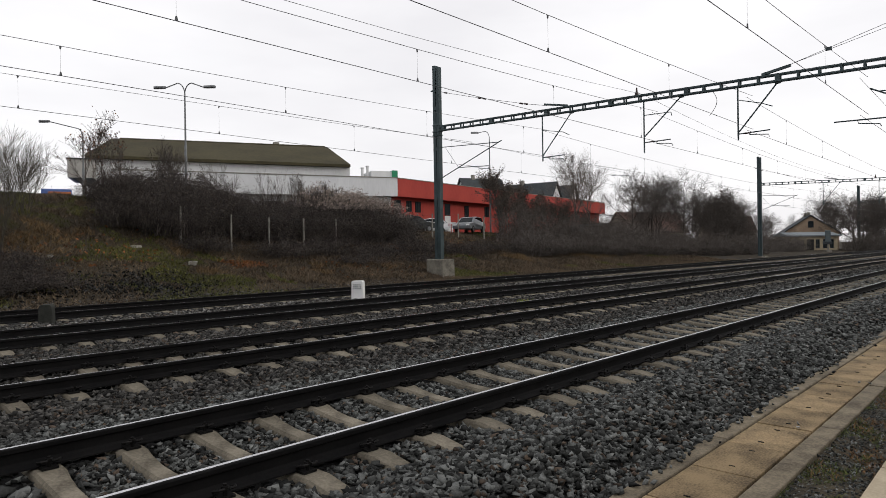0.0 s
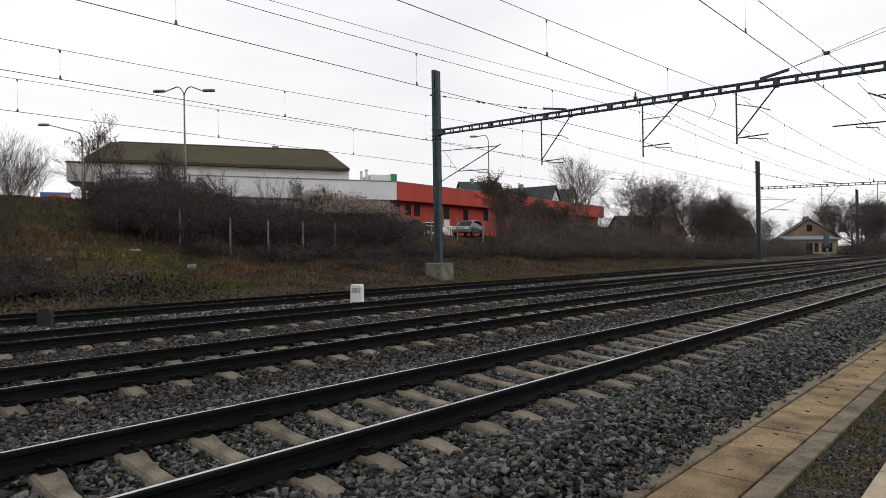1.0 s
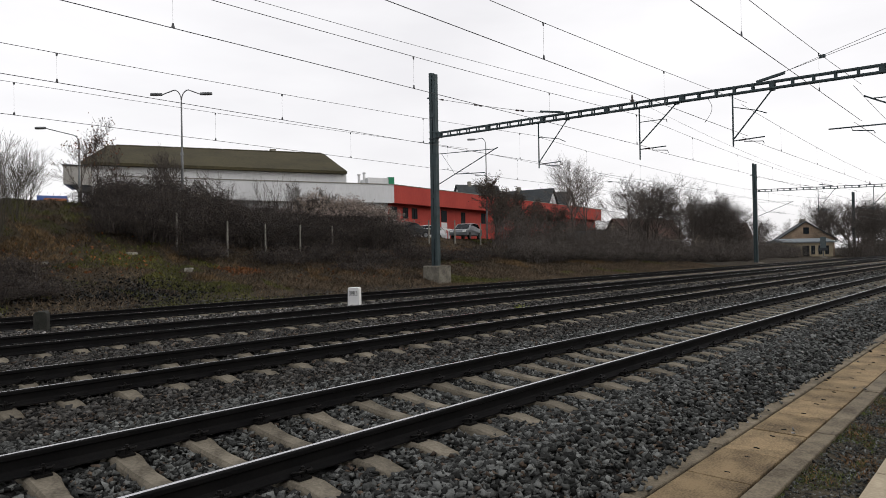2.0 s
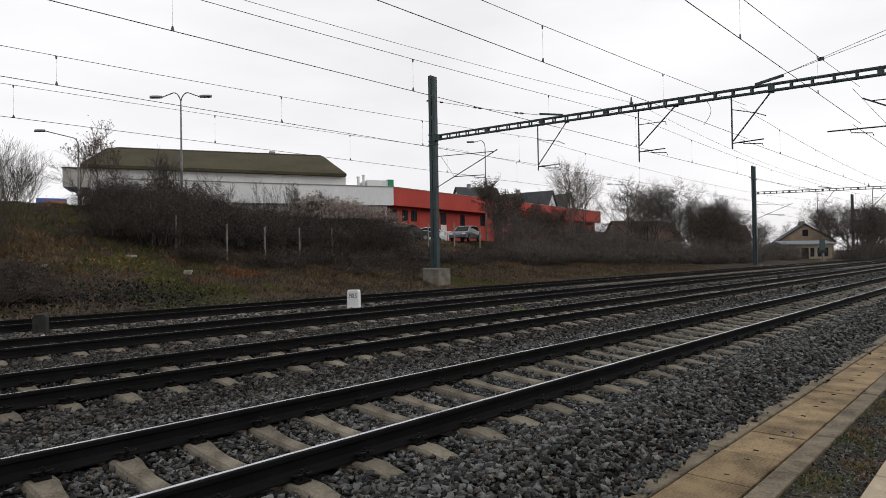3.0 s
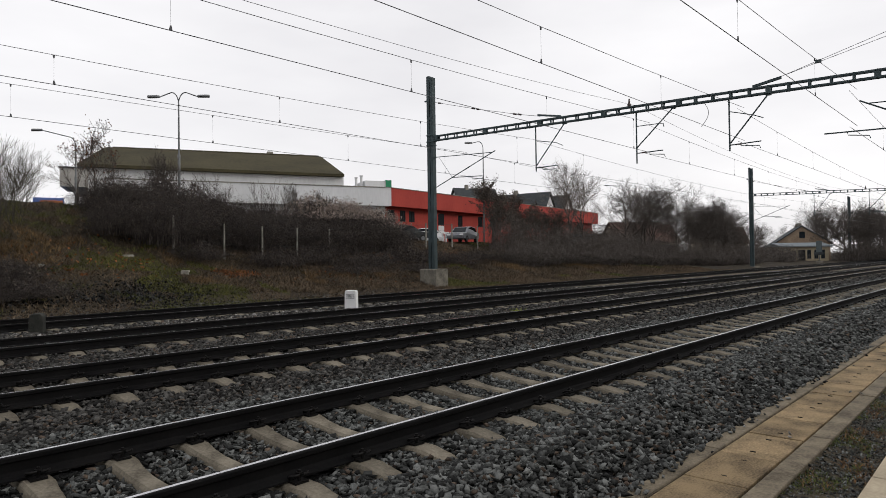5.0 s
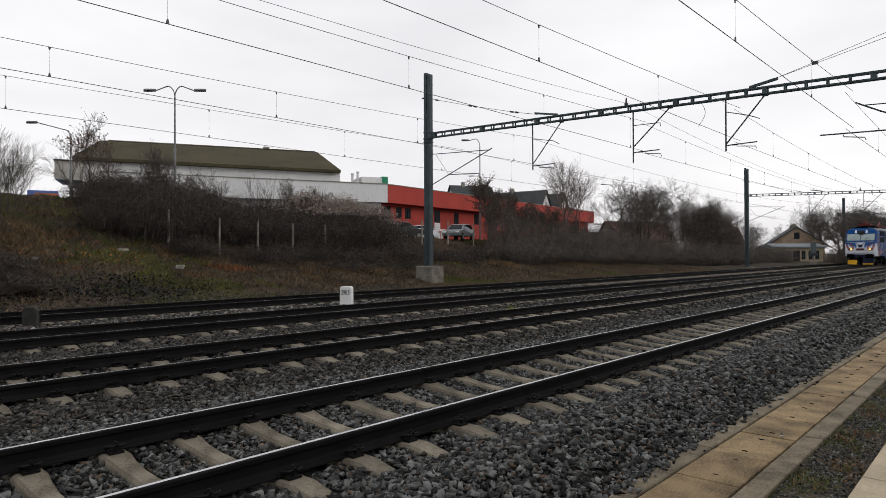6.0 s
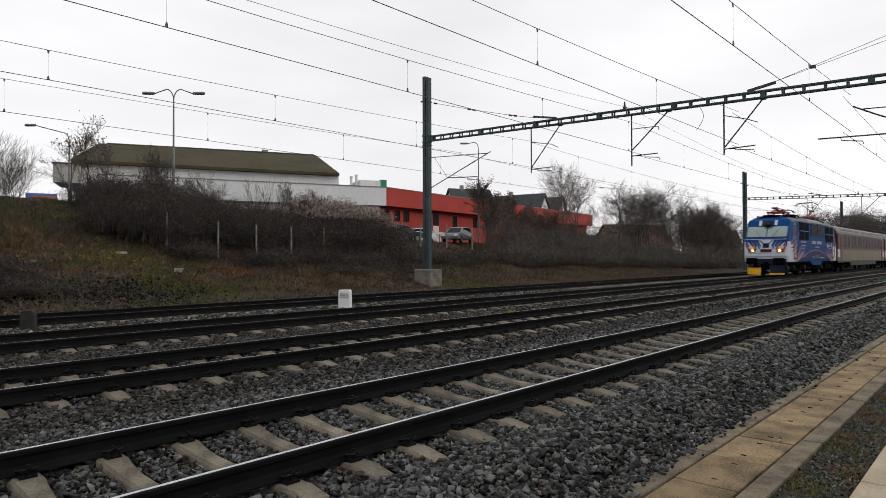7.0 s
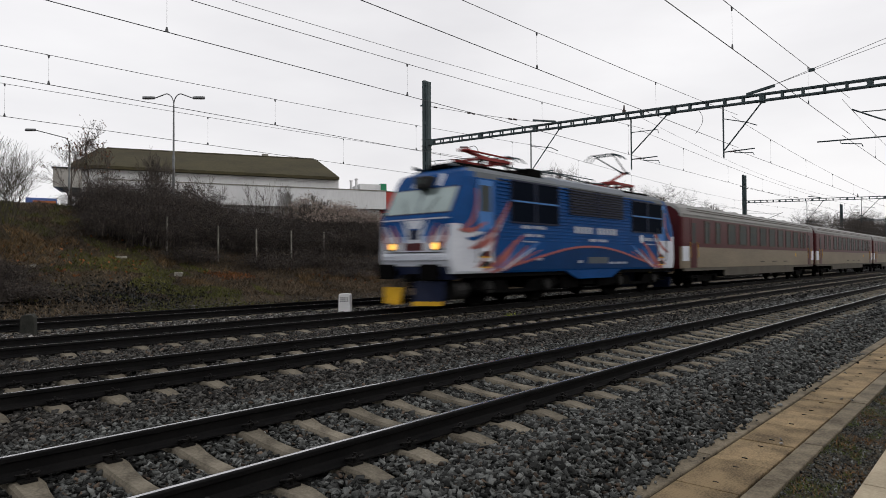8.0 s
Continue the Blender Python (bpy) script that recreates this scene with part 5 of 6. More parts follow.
def build_car(at, paint, label):
    t = thing("car", at, label, "car", "parked cars")
    side = [(-2.0, 0.35), (-2.05, 0.62), (-1.95, 0.80), (-1.1, 0.92), (-0.45, 1.38), (0.2, 1.46), (1.25, 1.42), (1.85, 1.0), (2.0, 0.92), (2.05, 0.5), (1.95, 0.33)]
    k = Kit()
    rings = []
    for y, s in ((-0.84, 0.0), (-0.80, 1.0), (-0.62, 1.0), (0.62, 1.0), (0.80, 1.0), (0.84, 0.0)):
        rings.append([(x * (0.985 if s == 0 else 1), y if z < 0.95 else y * (0.80 if abs(y) > 0.7 else 0.95), z if s or z < 0.9 else z - 0.03) for x, z in side])
    k.loft(rings)
    part("body", k, paint, t, smooth=False, bevel=0.03)
    for s in (-1, 1):
        g = Kit().prism([(-0.95, 0.96), (-0.40, 1.33), (0.2, 1.40), (1.15, 1.36), (1.6, 1.0)], *sorted((s * 0.655, s * 0.735)), "y")
        part("side_glass", g, M_GLASS, t)
        for x in (-1.25, 1.25):
            w = part("wheel", Kit().tube((x, s * 0.70, 0.31), (x, s * 0.86, 0.31), 0.31, 0.31, 18), M_BLACK, t)
            part("hub", Kit().tube((x, s * 0.86, 0.31), (x, s * 0.872, 0.31), 0.19, 0.19, 12), M_LAMP, w)
        part("headlight", Kit().box(-2.06, -1.9, *sorted((s * 0.45, s * 0.75)), 0.62, 0.76), M_WHITE, t)
        part("tail_light", Kit().box(1.9, 2.06, *sorted((s * 0.5, s * 0.76)), 0.7, 0.95), M_LRED2, t)
    part("windscreen", Kit().add([(-1.12, -0.62, 0.95), (-1.12, 0.62, 0.95), (-0.50, 0.55, 1.37), (-0.50, -0.55, 1.37), (-1.05, -0.62, 0.90), (-1.05, 0.62, 0.90), (-0.42, 0.55, 1.33), (-0.42, -0.55, 1.33)], [(0, 1, 2, 3), (4, 7, 6, 5), (0, 4, 5, 1), (1, 5, 6, 2), (2, 6, 7, 3), (3, 7, 4, 0)]), M_GLASS, t)
    part("rear_glass", Kit().add([(1.34, -0.6, 1.40), (1.34, 0.6, 1.40), (1.84, 0.62, 1.04), (1.84, -0.62, 1.04), (1.25, -0.6, 1.34), (1.25, 0.6, 1.34), (1.76, 0.62, 1.0), (1.76, -0.62, 1.0)], [(0, 1, 2, 3), (4, 7, 6, 5), (0, 4, 5, 1), (1, 5, 6, 2), (2, 6, 7, 3), (3, 7, 4, 0)]), M_GLASS, t)


M_LRED2 = mat("red_lamp_plastic", (0.45, 0.03, 0.02), (0.35, 0.02, 0.02), 0.3)
M_DKCAR = mat("dark_grey_car_paint", (0.028, 0.032, 0.033), (0.02, 0.023, 0.024), 0.35, spec=0.3)
M_SILVER = mat("silver_car_paint", (0.20, 0.215, 0.23), (0.16, 0.17, 0.185), 0.3, 0.3, spec=0.5)
build_car(at_ground(38.6, 40.0, 160), M_DKCAR, "dark grey hatchback parked on the embankment")
build_car(at_ground(41.6, 41.2, -35), M_WHITE, "white car parked on the embankment")
build_car(at_ground(43.5, 37.6, 20), M_SILVER, "silver hatchback parked on the embankment")
w_bar = thing("guard_rail", at_ground(41.0, 41.8, 6.5), "low white guard rail by the red wing", "guard rail")
part("rail", Kit().box(-4, 6, -0.05, 0.05, 1.0, 1.18), M_WHITE, w_bar)
for gx in (-3.5, 0, 3, 5.5):
    part("post", Kit().box(gx - 0.06, gx + 0.06, -0.05, 0.05, -0.3, 1.0), M_WHITE, w_bar)


# ---- the train ----
M_BLUE = mat("blue_loco_paint", (0.004, 0.062, 0.225), (0.003, 0.045, 0.165), 0.5, spec=0.08, scale=0.8, fine=12, stretch=(1, 1, 2))
M_DBLUE = mat("deep_blue_loco_paint", (0.002, 0.035, 0.125), (0.002, 0.025, 0.09), 0.45, spec=0.08, scale=0.8, fine=12)
M_LBLUE = mat("light_blue_loco_paint", (0.065, 0.20, 0.50), (0.045, 0.15, 0.40), 0.5, scale=0.8, fine=12)
M_LWHITE = mat("white_loco_paint", (0.64, 0.67, 0.73), (0.50, 0.53, 0.60), 0.4, scale=1, fine=14)
M_LRED = mat("salmon_red_stripe", (0.36, 0.11, 0.10), (0.28, 0.085, 0.075), 0.4, scale=2)
M_LGLASS = mat("dark_tinted_glass", (0.004, 0.007, 0.014), (0.003, 0.005, 0.010), 0.6, spec=0.01)
M_LGREY = mat("grey_roof_paint", (0.10, 0.115, 0.13), (0.07, 0.08, 0.09), 0.55, scale=1, fine=12)
M_UNDER = mat("sooty_underframe", (0.004, 0.004, 0.004), (0.002, 0.002, 0.002), 0.95, spec=0.05, scale=3, fine=20)
M_NAVY = mat("navy_frame_paint", (0.005, 0.011, 0.040), (0.004, 0.008, 0.026), 0.5, scale=2)
M_YELLOW = mat("yellow_plough_paint", (0.72, 0.42, 0.015), (0.52, 0.29, 0.02), 0.55, scale=3, fine=20)
M_PANTO = mat("red_pantograph_paint", (0.24, 0.024, 0.022), (0.16, 0.018, 0.017), 0.5, scale=4)
M_BEAM = mat("headlight_glow", (1.0, 0.55, 0.12), (1.0, 0.5, 0.1), 0.4, emit=1.9)
# pale half-metallic base: part of the sky's reflection is put into the colour
M_SCREEN = mat("sky_pale_windscreen", (0.27, 0.33, 0.33), (0.20, 0.25, 0.25), 0.08, 0.5, scale=1.0, spec=0.6)
M_MAROON = mat("maroon_coach_paint", (0.074, 0.011, 0.014), (0.050, 0.008, 0.010), 0.4, scale=0.7, fine=10, stretch=(0.4, 1, 2))
M_BEIGE = mat("beige_coach_paint", (0.23, 0.192, 0.14), (0.165, 0.138, 0.10), 0.5, scale=0.6, fine=9, stretch=(0.4, 1, 2))
M_SKIRT = mat("grey_coach_skirt", (0.105, 0.095, 0.078), (0.065, 0.059, 0.049), 0.7, scale=0.8, fine=10)
M_CROOF = mat("grey_coach_roof", (0.25, 0.25, 0.245), (0.18, 0.18, 0.175), 0.6, scale=0.6, fine=8)
M_CGLASS = mat("tinted_coach_glass", (0.075, 0.084, 0.082), (0.05, 0.058, 0.057), 0.4, spec=0.03, scale=1)
LOCO_L = 15.8
NOSE = 0.13          # how far the cab faces stand behind the ends of the frame
M_LETTER = mat("dull_white_lettering", (0.42, 0.45, 0.52), (0.34, 0.37, 0.44), 0.6)


def nose_x(z):
    """How far the cab front lies behind its foremost point at height z."""
    if z < 1.45:
        return 0.10
    if z < 2.65:
        return 0.0 + 0.06 * (z - 1.45) / 1.2
    if z < 3.6:
        return 0.06 + 0.52 * (z - 2.65) / 0.95
    return 0.58 + 0.20 * (z - 3.6) / 0.4 + 0.75 * max(0.0, (z - 4.0) / 0.34) ** 1.5


LOCO_SECTION = [(1.44, 1.03), (1.47, 1.10), (1.47, 1.45), (1.47, 1.75), (1.47, 2.05), (1.47, 2.25), (1.47, 2.45), (1.46, 2.65), (1.455, 3.2), (1.445, 3.6), (1.43, 3.84), (1.37, 4.02), (1.08, 4.20), (0.55, 4.31), (0.0, 4.34)]


def loco_body():
    half = LOCO_SECTION
    sect = half + [(-y, z) for y, z in reversed(half[:-1])]
    n = len(sect)
    steps = [(NOSE, 0.945), (NOSE + 0.04, 0.97), (NOSE + 0.10, 0.985), (NOSE + 0.2, 0.995), (NOSE + 0.4, 1.0)]
    rings, xs = [], []
    for d, w in steps:
        rings.append([(nose_x(z) + d, y * (w if z < 3.9 else w * 0.98), z - (0.03 * (1 - w) * 5 if z > 3.9 else 0)) for y, z in sect])
    for x in (1.35, 1.7, 2.05, 2.4, 5.3, 8, 10.5, LOCO_L - 2.4, LOCO_L - 2.05, LOCO_L - 1.7, LOCO_L - 1.35):
        rings.append([(x, y, z) for y, z in sect])
    for d, w in reversed(steps):
        rings.append([(LOCO_L - nose_x(z) - d, y * w, z) for y, z in sect])
    k = Kit()
    vs = [p for r in rings for p in r]
    fs, mi = [], []

    def paint(x, z):
        end = min(x, LOCO_L - x)
        if z > 3.9:
            return 2 if end > 1.2 else 0
        if z < 2.46 - 0.85 * max(0.0, end - 0.75):
            return 1
        return 0
    for a in range(len(rings) - 1):
        for i in range(n - 1):
            q = (a * n + i, a * n + i + 1, (a + 1) * n + i + 1, (a + 1) * n + i)
            c = sum((Vector(vs[j]) for j in q), Vector()) / 4
            fs.append(q)
            mi.append(paint(c.x, c.z))
        fs.append((a * n + n - 1, a * n, (a + 1) * n, (a + 1) * n + n - 1))
        mi.append(4)
    for a in (0, len(rings) - 1):
        for i in range(n // 2):
            q = (a * n + i, a * n + i + 1, a * n + n - 2 - i, a * n + n - 1 - i)
            if len(set(q)) == 4:
                c = sum((Vector(vs[j]) for j in q), Vector()) / 4
                fs.append(q)
                mi.append(1 if c.z < 2.44 else 0)
    k.v, k.f, k.mi = vs, fs, mi
    return k


def ribbon(k, pts, width, y, taper=True, mi=0):
    """A painted stripe on the body side: a thin raised band along points (x, z)."""
    n = len(pts)
    vs = []
    for i, (x, z) in enumerate(pts):
        a, b = pts[max(0, i - 1)], pts[min(n - 1, i + 1)]
        d = Vector((b[0] - a[0], b[1] - a[1])).normalized()
        w = width * (0.5 if not taper else 0.5 * max(0.12, math.sin(math.pi * (0.15 + 0.7 * i / (n - 1)))))
        nx, nz = -d.y * w, d.x * w
        s = 1 if y > 0 else -1
        for yy in (y, y + s * 0.004):
            vs += [(x + nx, yy, z + nz), (x - nx, yy, z - nz)]
    fs = []
    for i in range(n - 1):
        o, p = 4 * i, 4 * i + 4
        fs += [(o, o + 1, p + 1, p), (o + 2, p + 2, p + 3, o + 3), (o, p, p + 2, o + 2), (o + 1, o + 3, p + 3, p + 1)]
    k.add(vs, fs, mi)


def bezier(p0, p1, p2, p3, n=12):
    out = []
    for i in range(n + 1):
        t = i / n
        a, b, c, d = (1 - t) ** 3, 3 * t * (1 - t) ** 2, 3 * t * t * (1 - t), t ** 3
        out.append((a * p0[0] + b * p1[0] + c * p2[0] + d * p3[0], a * p0[1] + b * p1[1] + c * p2[1] + d * p3[1]))
    return out


def wheel_mesh(r, name):
    k = Kit()
    prof = [(0.0, 0.07), (r * 0.25, 0.09), (r * 0.55, 0.03), (r * 0.86, 0.03), (r * 0.88, 0.07), (r, 0.07), (r, -0.04), (r + 0.03, -0.045), (r + 0.03, -0.07), (r * 0.86, -0.07), (0.0, -0.08)]
    rings = [[(rr * math.cos(2 * math.pi * i / 24), -yy, rr * math.sin(2 * math.pi * i / 24)) for rr, yy in prof] for i in range(25)]
    return k.loft(rings, closed=False, caps=False).mesh(name, M_UNDER)


def pantograph(parent, x, z, raised, back):
    """A single-arm collector. back: +1 if its knee points to the rear."""
    p = new("pantograph", None)
    p.parent = parent
    p["label"] = "raised single-arm pantograph touching the wire" if raised else "folded red single-arm pantograph"
    p.matrix_basis = pose(x, 0, z)
    base = Kit()
    for s in (-1, 1):
        base.box(-0.9, 0.9, s * 0.5 - 0.05, s * 0.5 + 0.05, 0.28, 0.38)
        base.box(s * 0.7 - 0.05, s * 0.7 + 0.05, -0.6, 0.6, 0.28, 0.36)
    part("base_frame", base, M_PANTO, p)
    for a in (-0.7, 0.7):
        for b in (-0.5, 0.5):
            ins = Kit()
            for q in range(4):
                ins.tube((a, b, q * 0.07), (a, b, q * 0.07 + 0.035), 0.09, 0.09, 8).tube((a, b, q * 0.07 + 0.03), (a, b, q * 0.07 + 0.07), 0.05, 0.05, 8)
            part("insulator", ins, M_INSUL, p)
    if raised:
        foot, knee, head = Vector((-0.5 * back, 0, 0.42)), Vector((1.1 * back, 0, 0.98)), Vector((-0.75 * back, 0, 6.0 - z - 0.12))
    else:
        foot, knee, head = Vector((0.7 * back, 0, 0.42)), Vector((-0.95 * back, 0, 0.62)), Vector((1.0 * back, 0, 0.52))
    dark = M_STEEL if raised else M_PANTO
    part("lower_arm", Kit().tube(foot, knee, 0.065, 0.055, 8).tube((foot.x, -0.35, foot.z), (foot.x, 0.35, foot.z), 0.05, 0.05, 8), M_PANTO, p)
    up = Kit()
    for s in (-1, 1):
        up.tube(knee + Vector((0, s * 0.08, 0)), head + Vector((0, s * 0.42, -0.02)), 0.034, 0.026, 6)
    up.tube(knee - Vector((0, 0.2, 0)), knee + Vector((0, 0.2, 0)), 0.06, 0.06, 8)
    part("upper_arm", up, dark, p)
    for s in (-1, 1):
        bow = Kit()
        yy = [-0.85, -0.68, -0.5, 0.5, 0.68, 0.85]
        zz = [-0.20, -0.05, 0.03, 0.03, -0.05, -0.20]
        bow.path([(head.x + s * 0.22, a, head.z + b) for a, b in zip(yy, zz)], 0.028, 6)
        part("contact_bow", bow, M_STEEL, p)
    link = Kit()
    for yv in (-0.42, 0.42):
        link.tube((head.x - 0.22, yv, head.z + 0.02), (head.x + 0.22, yv, head.z + 0.02), 0.022, 0.022, 6)
    part("bow_link", link, M_STEEL, p)


def build_loco():
    t = thing("electric_locomotive", pose(400, RAIL_Y[2], 0), "blue and white electric locomotive with red swooshes, headlights lit", "locomotive")
    body = part("body", loco_body(), [M_BLUE, M_LWHITE, M_LGREY, M_LBLUE, M_UNDER], t, "blue body with white cab ends and grey roof")
    # solebar, trapezium apron
    part("solebar", Kit().box(0.5, 15.3, -1.38, 1.38, 0.9, 1.06), M_UNDER, t)
    for s in (-1, 1):
        k = Kit().prism([(6.1, 1.06), (10.3, 1.06), (9.5, 0.74), (7.0, 0.74)], s * 1.40, s * 1.462, "y")
        part("apron", k, M_BLUE, t)
    wheels = wheel_mesh(0.6, "wheel")
    for cx in (3.65, 12.15):
        b = new("bogie", None)
        b.parent = t
        b.matrix_basis = pose(cx, 0, 0)
        for s in (-1, 1):
            fr = Kit()
            fr.prism([(-2.45, 0.62), (-2.2, 0.85), (-0.7, 0.78), (-0.5, 0.5), (0.5, 0.5), (0.7, 0.78), (2.2, 0.85), (2.45, 0.62), (1.9, 0.45), (0.9, 0.40), (-0.9, 0.40), (-1.9, 0.45)], s * 1.0, s * 1.22, "y")
            part("bogie_frame", fr, M_UNDER, b)
            for wx in (-1.6, 1.6):
                ax = Kit().tube((wx, s * 1.2, 0.6), (wx, s * 1.34, 0.6), 0.2, 0.17, 14)
                part("axle_box", ax, mat("grease_grey_steel", (0.018, 0.018, 0.018), (0.008, 0.008, 0.008), 0.7) if "grease_grey_steel" not in bpy.data.materials else bpy.data.materials["grease_grey_steel"], b)
                for e in (-0.35, 0.35):
                    sp = Kit()
                    for q in range(4):
                        sp.tube((wx + e, s * 1.15, 0.66 + q * 0.06), (wx + e, s * 1.15, 0.695 + q * 0.06), 0.1, 0.1, 10)
                    part("spring", sp, M_UNDER, b)
        for wx in (-1.6, 1.6):
            for s in (-1, 1):
                part("wheel", wheels, None, b, "", pose(wx, s * 0.75, 0.6, 0, 0, 0 if s < 0 else 180))
    part("air_tank", Kit().tube((0.55, -1.0, 0.55), (1.15, -1.0, 0.55), 0.27, 0.27, 16), bpy.data.materials["grease_grey_steel"], t, "grey sand and air tank")
    for x0, x1, z0 in ((6.2, 7.4, 0.42), (7.6, 8.6, 0.5), (8.8, 10.0, 0.42)):
        part("equipment_box", Kit().box(x0, x1, -1.25, 1.25, z0, 0.9), M_UNDER, t, bevel=0.03)
    # both cab ends
    for end in (0, 1):
        m = pose(NOSE, 0, 0) if end == 0 else pose(LOCO_L - NOSE, 0, 0, 0, 0, 180)
        c = new("cab_front", None)
        c.parent = t
        c.matrix_basis = m

        def face(y0, y1, z0, z1, off, th, inset=0.0):
            k = Kit()
            vs = []
            for o in (off, off + th):
                for y, z in ((y0, z0), (y1, z0), (y1 - inset * (1 if y1 > 0 else -1), z1), (y0 - inset * (1 if y0 > 0 else -1), z1)):
                    vs.append((nose_x(z) - o , y, z))
            k.add(vs, [(0, 1, 2, 3), (4, 7, 6, 5), (0, 4, 5, 1), (1, 5, 6, 2), (2, 6, 7, 3), (3, 7, 4, 0)])
            return k
        for y0, y1, ins in ((-1.30, -0.03, 0.0), (0.03, 1.30, 0.0)):
            part("windscreen", face(y0, y1, 2.80, 3.54, -0.005, 0.025), M_SCREEN, c, "reflecting windscreen pane, the sky's reflection also in its pale colour")
        part("screen_surround", face(-1.34, 1.34, 2.765, 3.575, -0.012, 0.026), M_NAVY, c)
        part("chrome_strip", face(-1.36, 1.36, 2.60, 2.635, 0.0, 0.024), M_LWHITE, c, "bright trim strip below the windscreen")
        for s in (-1, 1):
            wip = Kit().tube((nose_x(2.75) - 0.05, s * 0.35, 2.75), (nose_x(3.3) - 0.05, s * 0.75, 3.3), 0.012, 0.008, 5)
            part("wiper", wip, M_BLACK, c)
            part("lamp_recess", face(s * 0.68, s * 1.18, 1.70, 1.95, 0.0, 0.015), M_BLACK, c)
            hl = Kit().tube((-0.03, s * 0.87, 1.82), (0.03, s * 0.87, 1.82), 0.10, 0.11, 16)
            part("headlight", hl, M_BEAM if end == 0 else M_CGLASS, c, "lit warm headlight" if end == 0 else "unlit lamp")
            tl = Kit().tube((-0.025, s * 1.09, 1.82), (0.03, s * 1.09, 1.82), 0.07, 0.08, 12)
            part("tail_lamp", tl, M_LRED, c)
            buf = Kit().tube((-0.2, s * 0.88, 1.06), (0.2, s * 0.88, 1.06), 0.11, 0.15, 14)
            buf.box(-0.30, -0.24, s * 0.88 - 0.36, s * 0.88 + 0.36, 0.86, 1.30)
            part("buffer", buf, M_UNDER, c)
            top = 0.62 if s > 0 else 0.82
            pl = Kit()
            pl.add([(-0.22, s * 0.28, top), (-0.06, s * 1.2, top), (-0.06, s * 1.2, 0.16), (-0.30, s * 0.28, 0.14), (-0.14, s * 0.28, top), (0.02, s * 1.2, top), (0.02, s * 1.2, 0.16), (-0.22, s * 0.28, 0.14)],
                   [(0, 1, 2, 3), (4, 7, 6, 5), (0, 4, 5, 1), (1, 5, 6, 2), (2, 6, 7, 3), (3, 7, 4, 0)])
            part("plough_blade", pl, M_YELLOW if s > 0 and end == 0 else M_NAVY, c, "yellow snow plough blade" if s > 0 and end == 0 else "navy snow plough blade")
            ed = Kit()
            ed.add([(-0.325, s * 0.28, 0.24), (-0.085, s * 1.2, 0.26), (-0.085, s * 1.2, 0.14), (-0.34, s * 0.28, 0.12), (-0.28, s * 0.28, 0.24), (-0.06, s * 1.2, 0.26), (-0.06, s * 1.2, 0.14), (-0.29, s * 0.28, 0.12)],
                   [(0, 1, 2, 3), (4, 7, 6, 5), (0, 4, 5, 1), (1, 5, 6, 2), (2, 6, 7, 3), (3, 7, 4, 0)])
            part("plough_edge", ed, M_YELLOW if end == 0 else M_NAVY, c, "plough edge strip")
            hr = Kit().path([(-0.06, s * 1.15, 1.5), (-0.10, s * 1.15, 1.52), (-0.10, s * 0.75, 1.52), (-0.06, s * 0.75, 1.5)], 0.014, 5)
            part("grab_rail", hr, M_LWHITE, c)
            # wing pattern of the livery on the face
            for q in range(5):
                a0 = 0.20 + 0.20 * q
                k = Kit()
                vs = []
                w = 0.125
                for i in range(7):
                    u = i / 6
                    y, z = s * min(1.24, a0 + 0.30 * u ** 1.5 + 0.03 * q), 1.98 + 0.60 * u - 0.05 * q
                    ww = w * (0.35 + math.sin(math.pi * min(1, u + 0.1)))
                    for yy in (y - ww * 0.5, y + ww * 0.5):
                        for o in (0.006, 0.016):
                            vs.append((nose_x(z) - o , yy, z))
                fs = []
                for i in range(6):
                    o = 4 * i
                    fs += [(o, o + 2, o + 6, o + 4), (o + 1, o + 5, o + 7, o + 3), (o, o + 4, o + 5, o + 1), (o + 2, o + 3, o + 7, o + 6)]
                k.add(vs, fs)
                part("livery_wing", k, (M_LWHITE, M_LBLUE, M_LRED, M_LWHITE, M_LRED)[q], c)
        part("blue_band", face(-1.35, 1.35, 2.12, 2.59, -0.002, 0.010), M_BLUE, c)
        part("emblem", face(-0.20, 0.20, 2.02, 2.30, 0.0, 0.02), M_NAVY, c)
        part("emblem_chevron", face(-0.16, 0.16, 2.34, 2.58, 0.004, 0.012, -0.24), M_LWHITE, c)
        part("number_panel", face(-0.38, 0.38, 1.70, 1.92, 0.0, 0.015), M_MAROON, c, "maroon plate on the cab front")
        part("sill_line", face(-1.16, 1.16, 1.63, 1.66, 0.0, 0.02), M_BLACK, c)
        part("buffer_beam", Kit().box(0.06, 0.6, -1.28, 1.28, 0.86, 1.40), M_NAVY, c, bevel=0.03)
        part("bumper_ledge", Kit().box(-0.03, 0.3, -1.30, 1.30, 1.40, 1.60), M_LWHITE, c, bevel=0.03)
        part("coupling", Kit().box(-0.28, 0.1, -0.12, 0.12, 0.80, 1.02).path([(-0.2, 0, 0.85), (-0.26, 0, 0.5), (-0.1, 0, 0.35)], 0.04, 8), M_UNDER, c)
        for yv in (-0.45, 0.35, 0.5):
            part("brake_hose", Kit().path([(0.05, yv, 0.98), (-0.14, yv, 0.82), (-0.16, yv, 0.55), (-0.02, yv, 0.42)], 0.028, 6), M_BLACK, c)
        sp = Kit().box(0.30, 0.95, -0.27, 0.27, 3.56, 3.92)
        part("roof_lamp_box", sp, M_BLACK, c, "black roof headlight box", bevel=0.05)
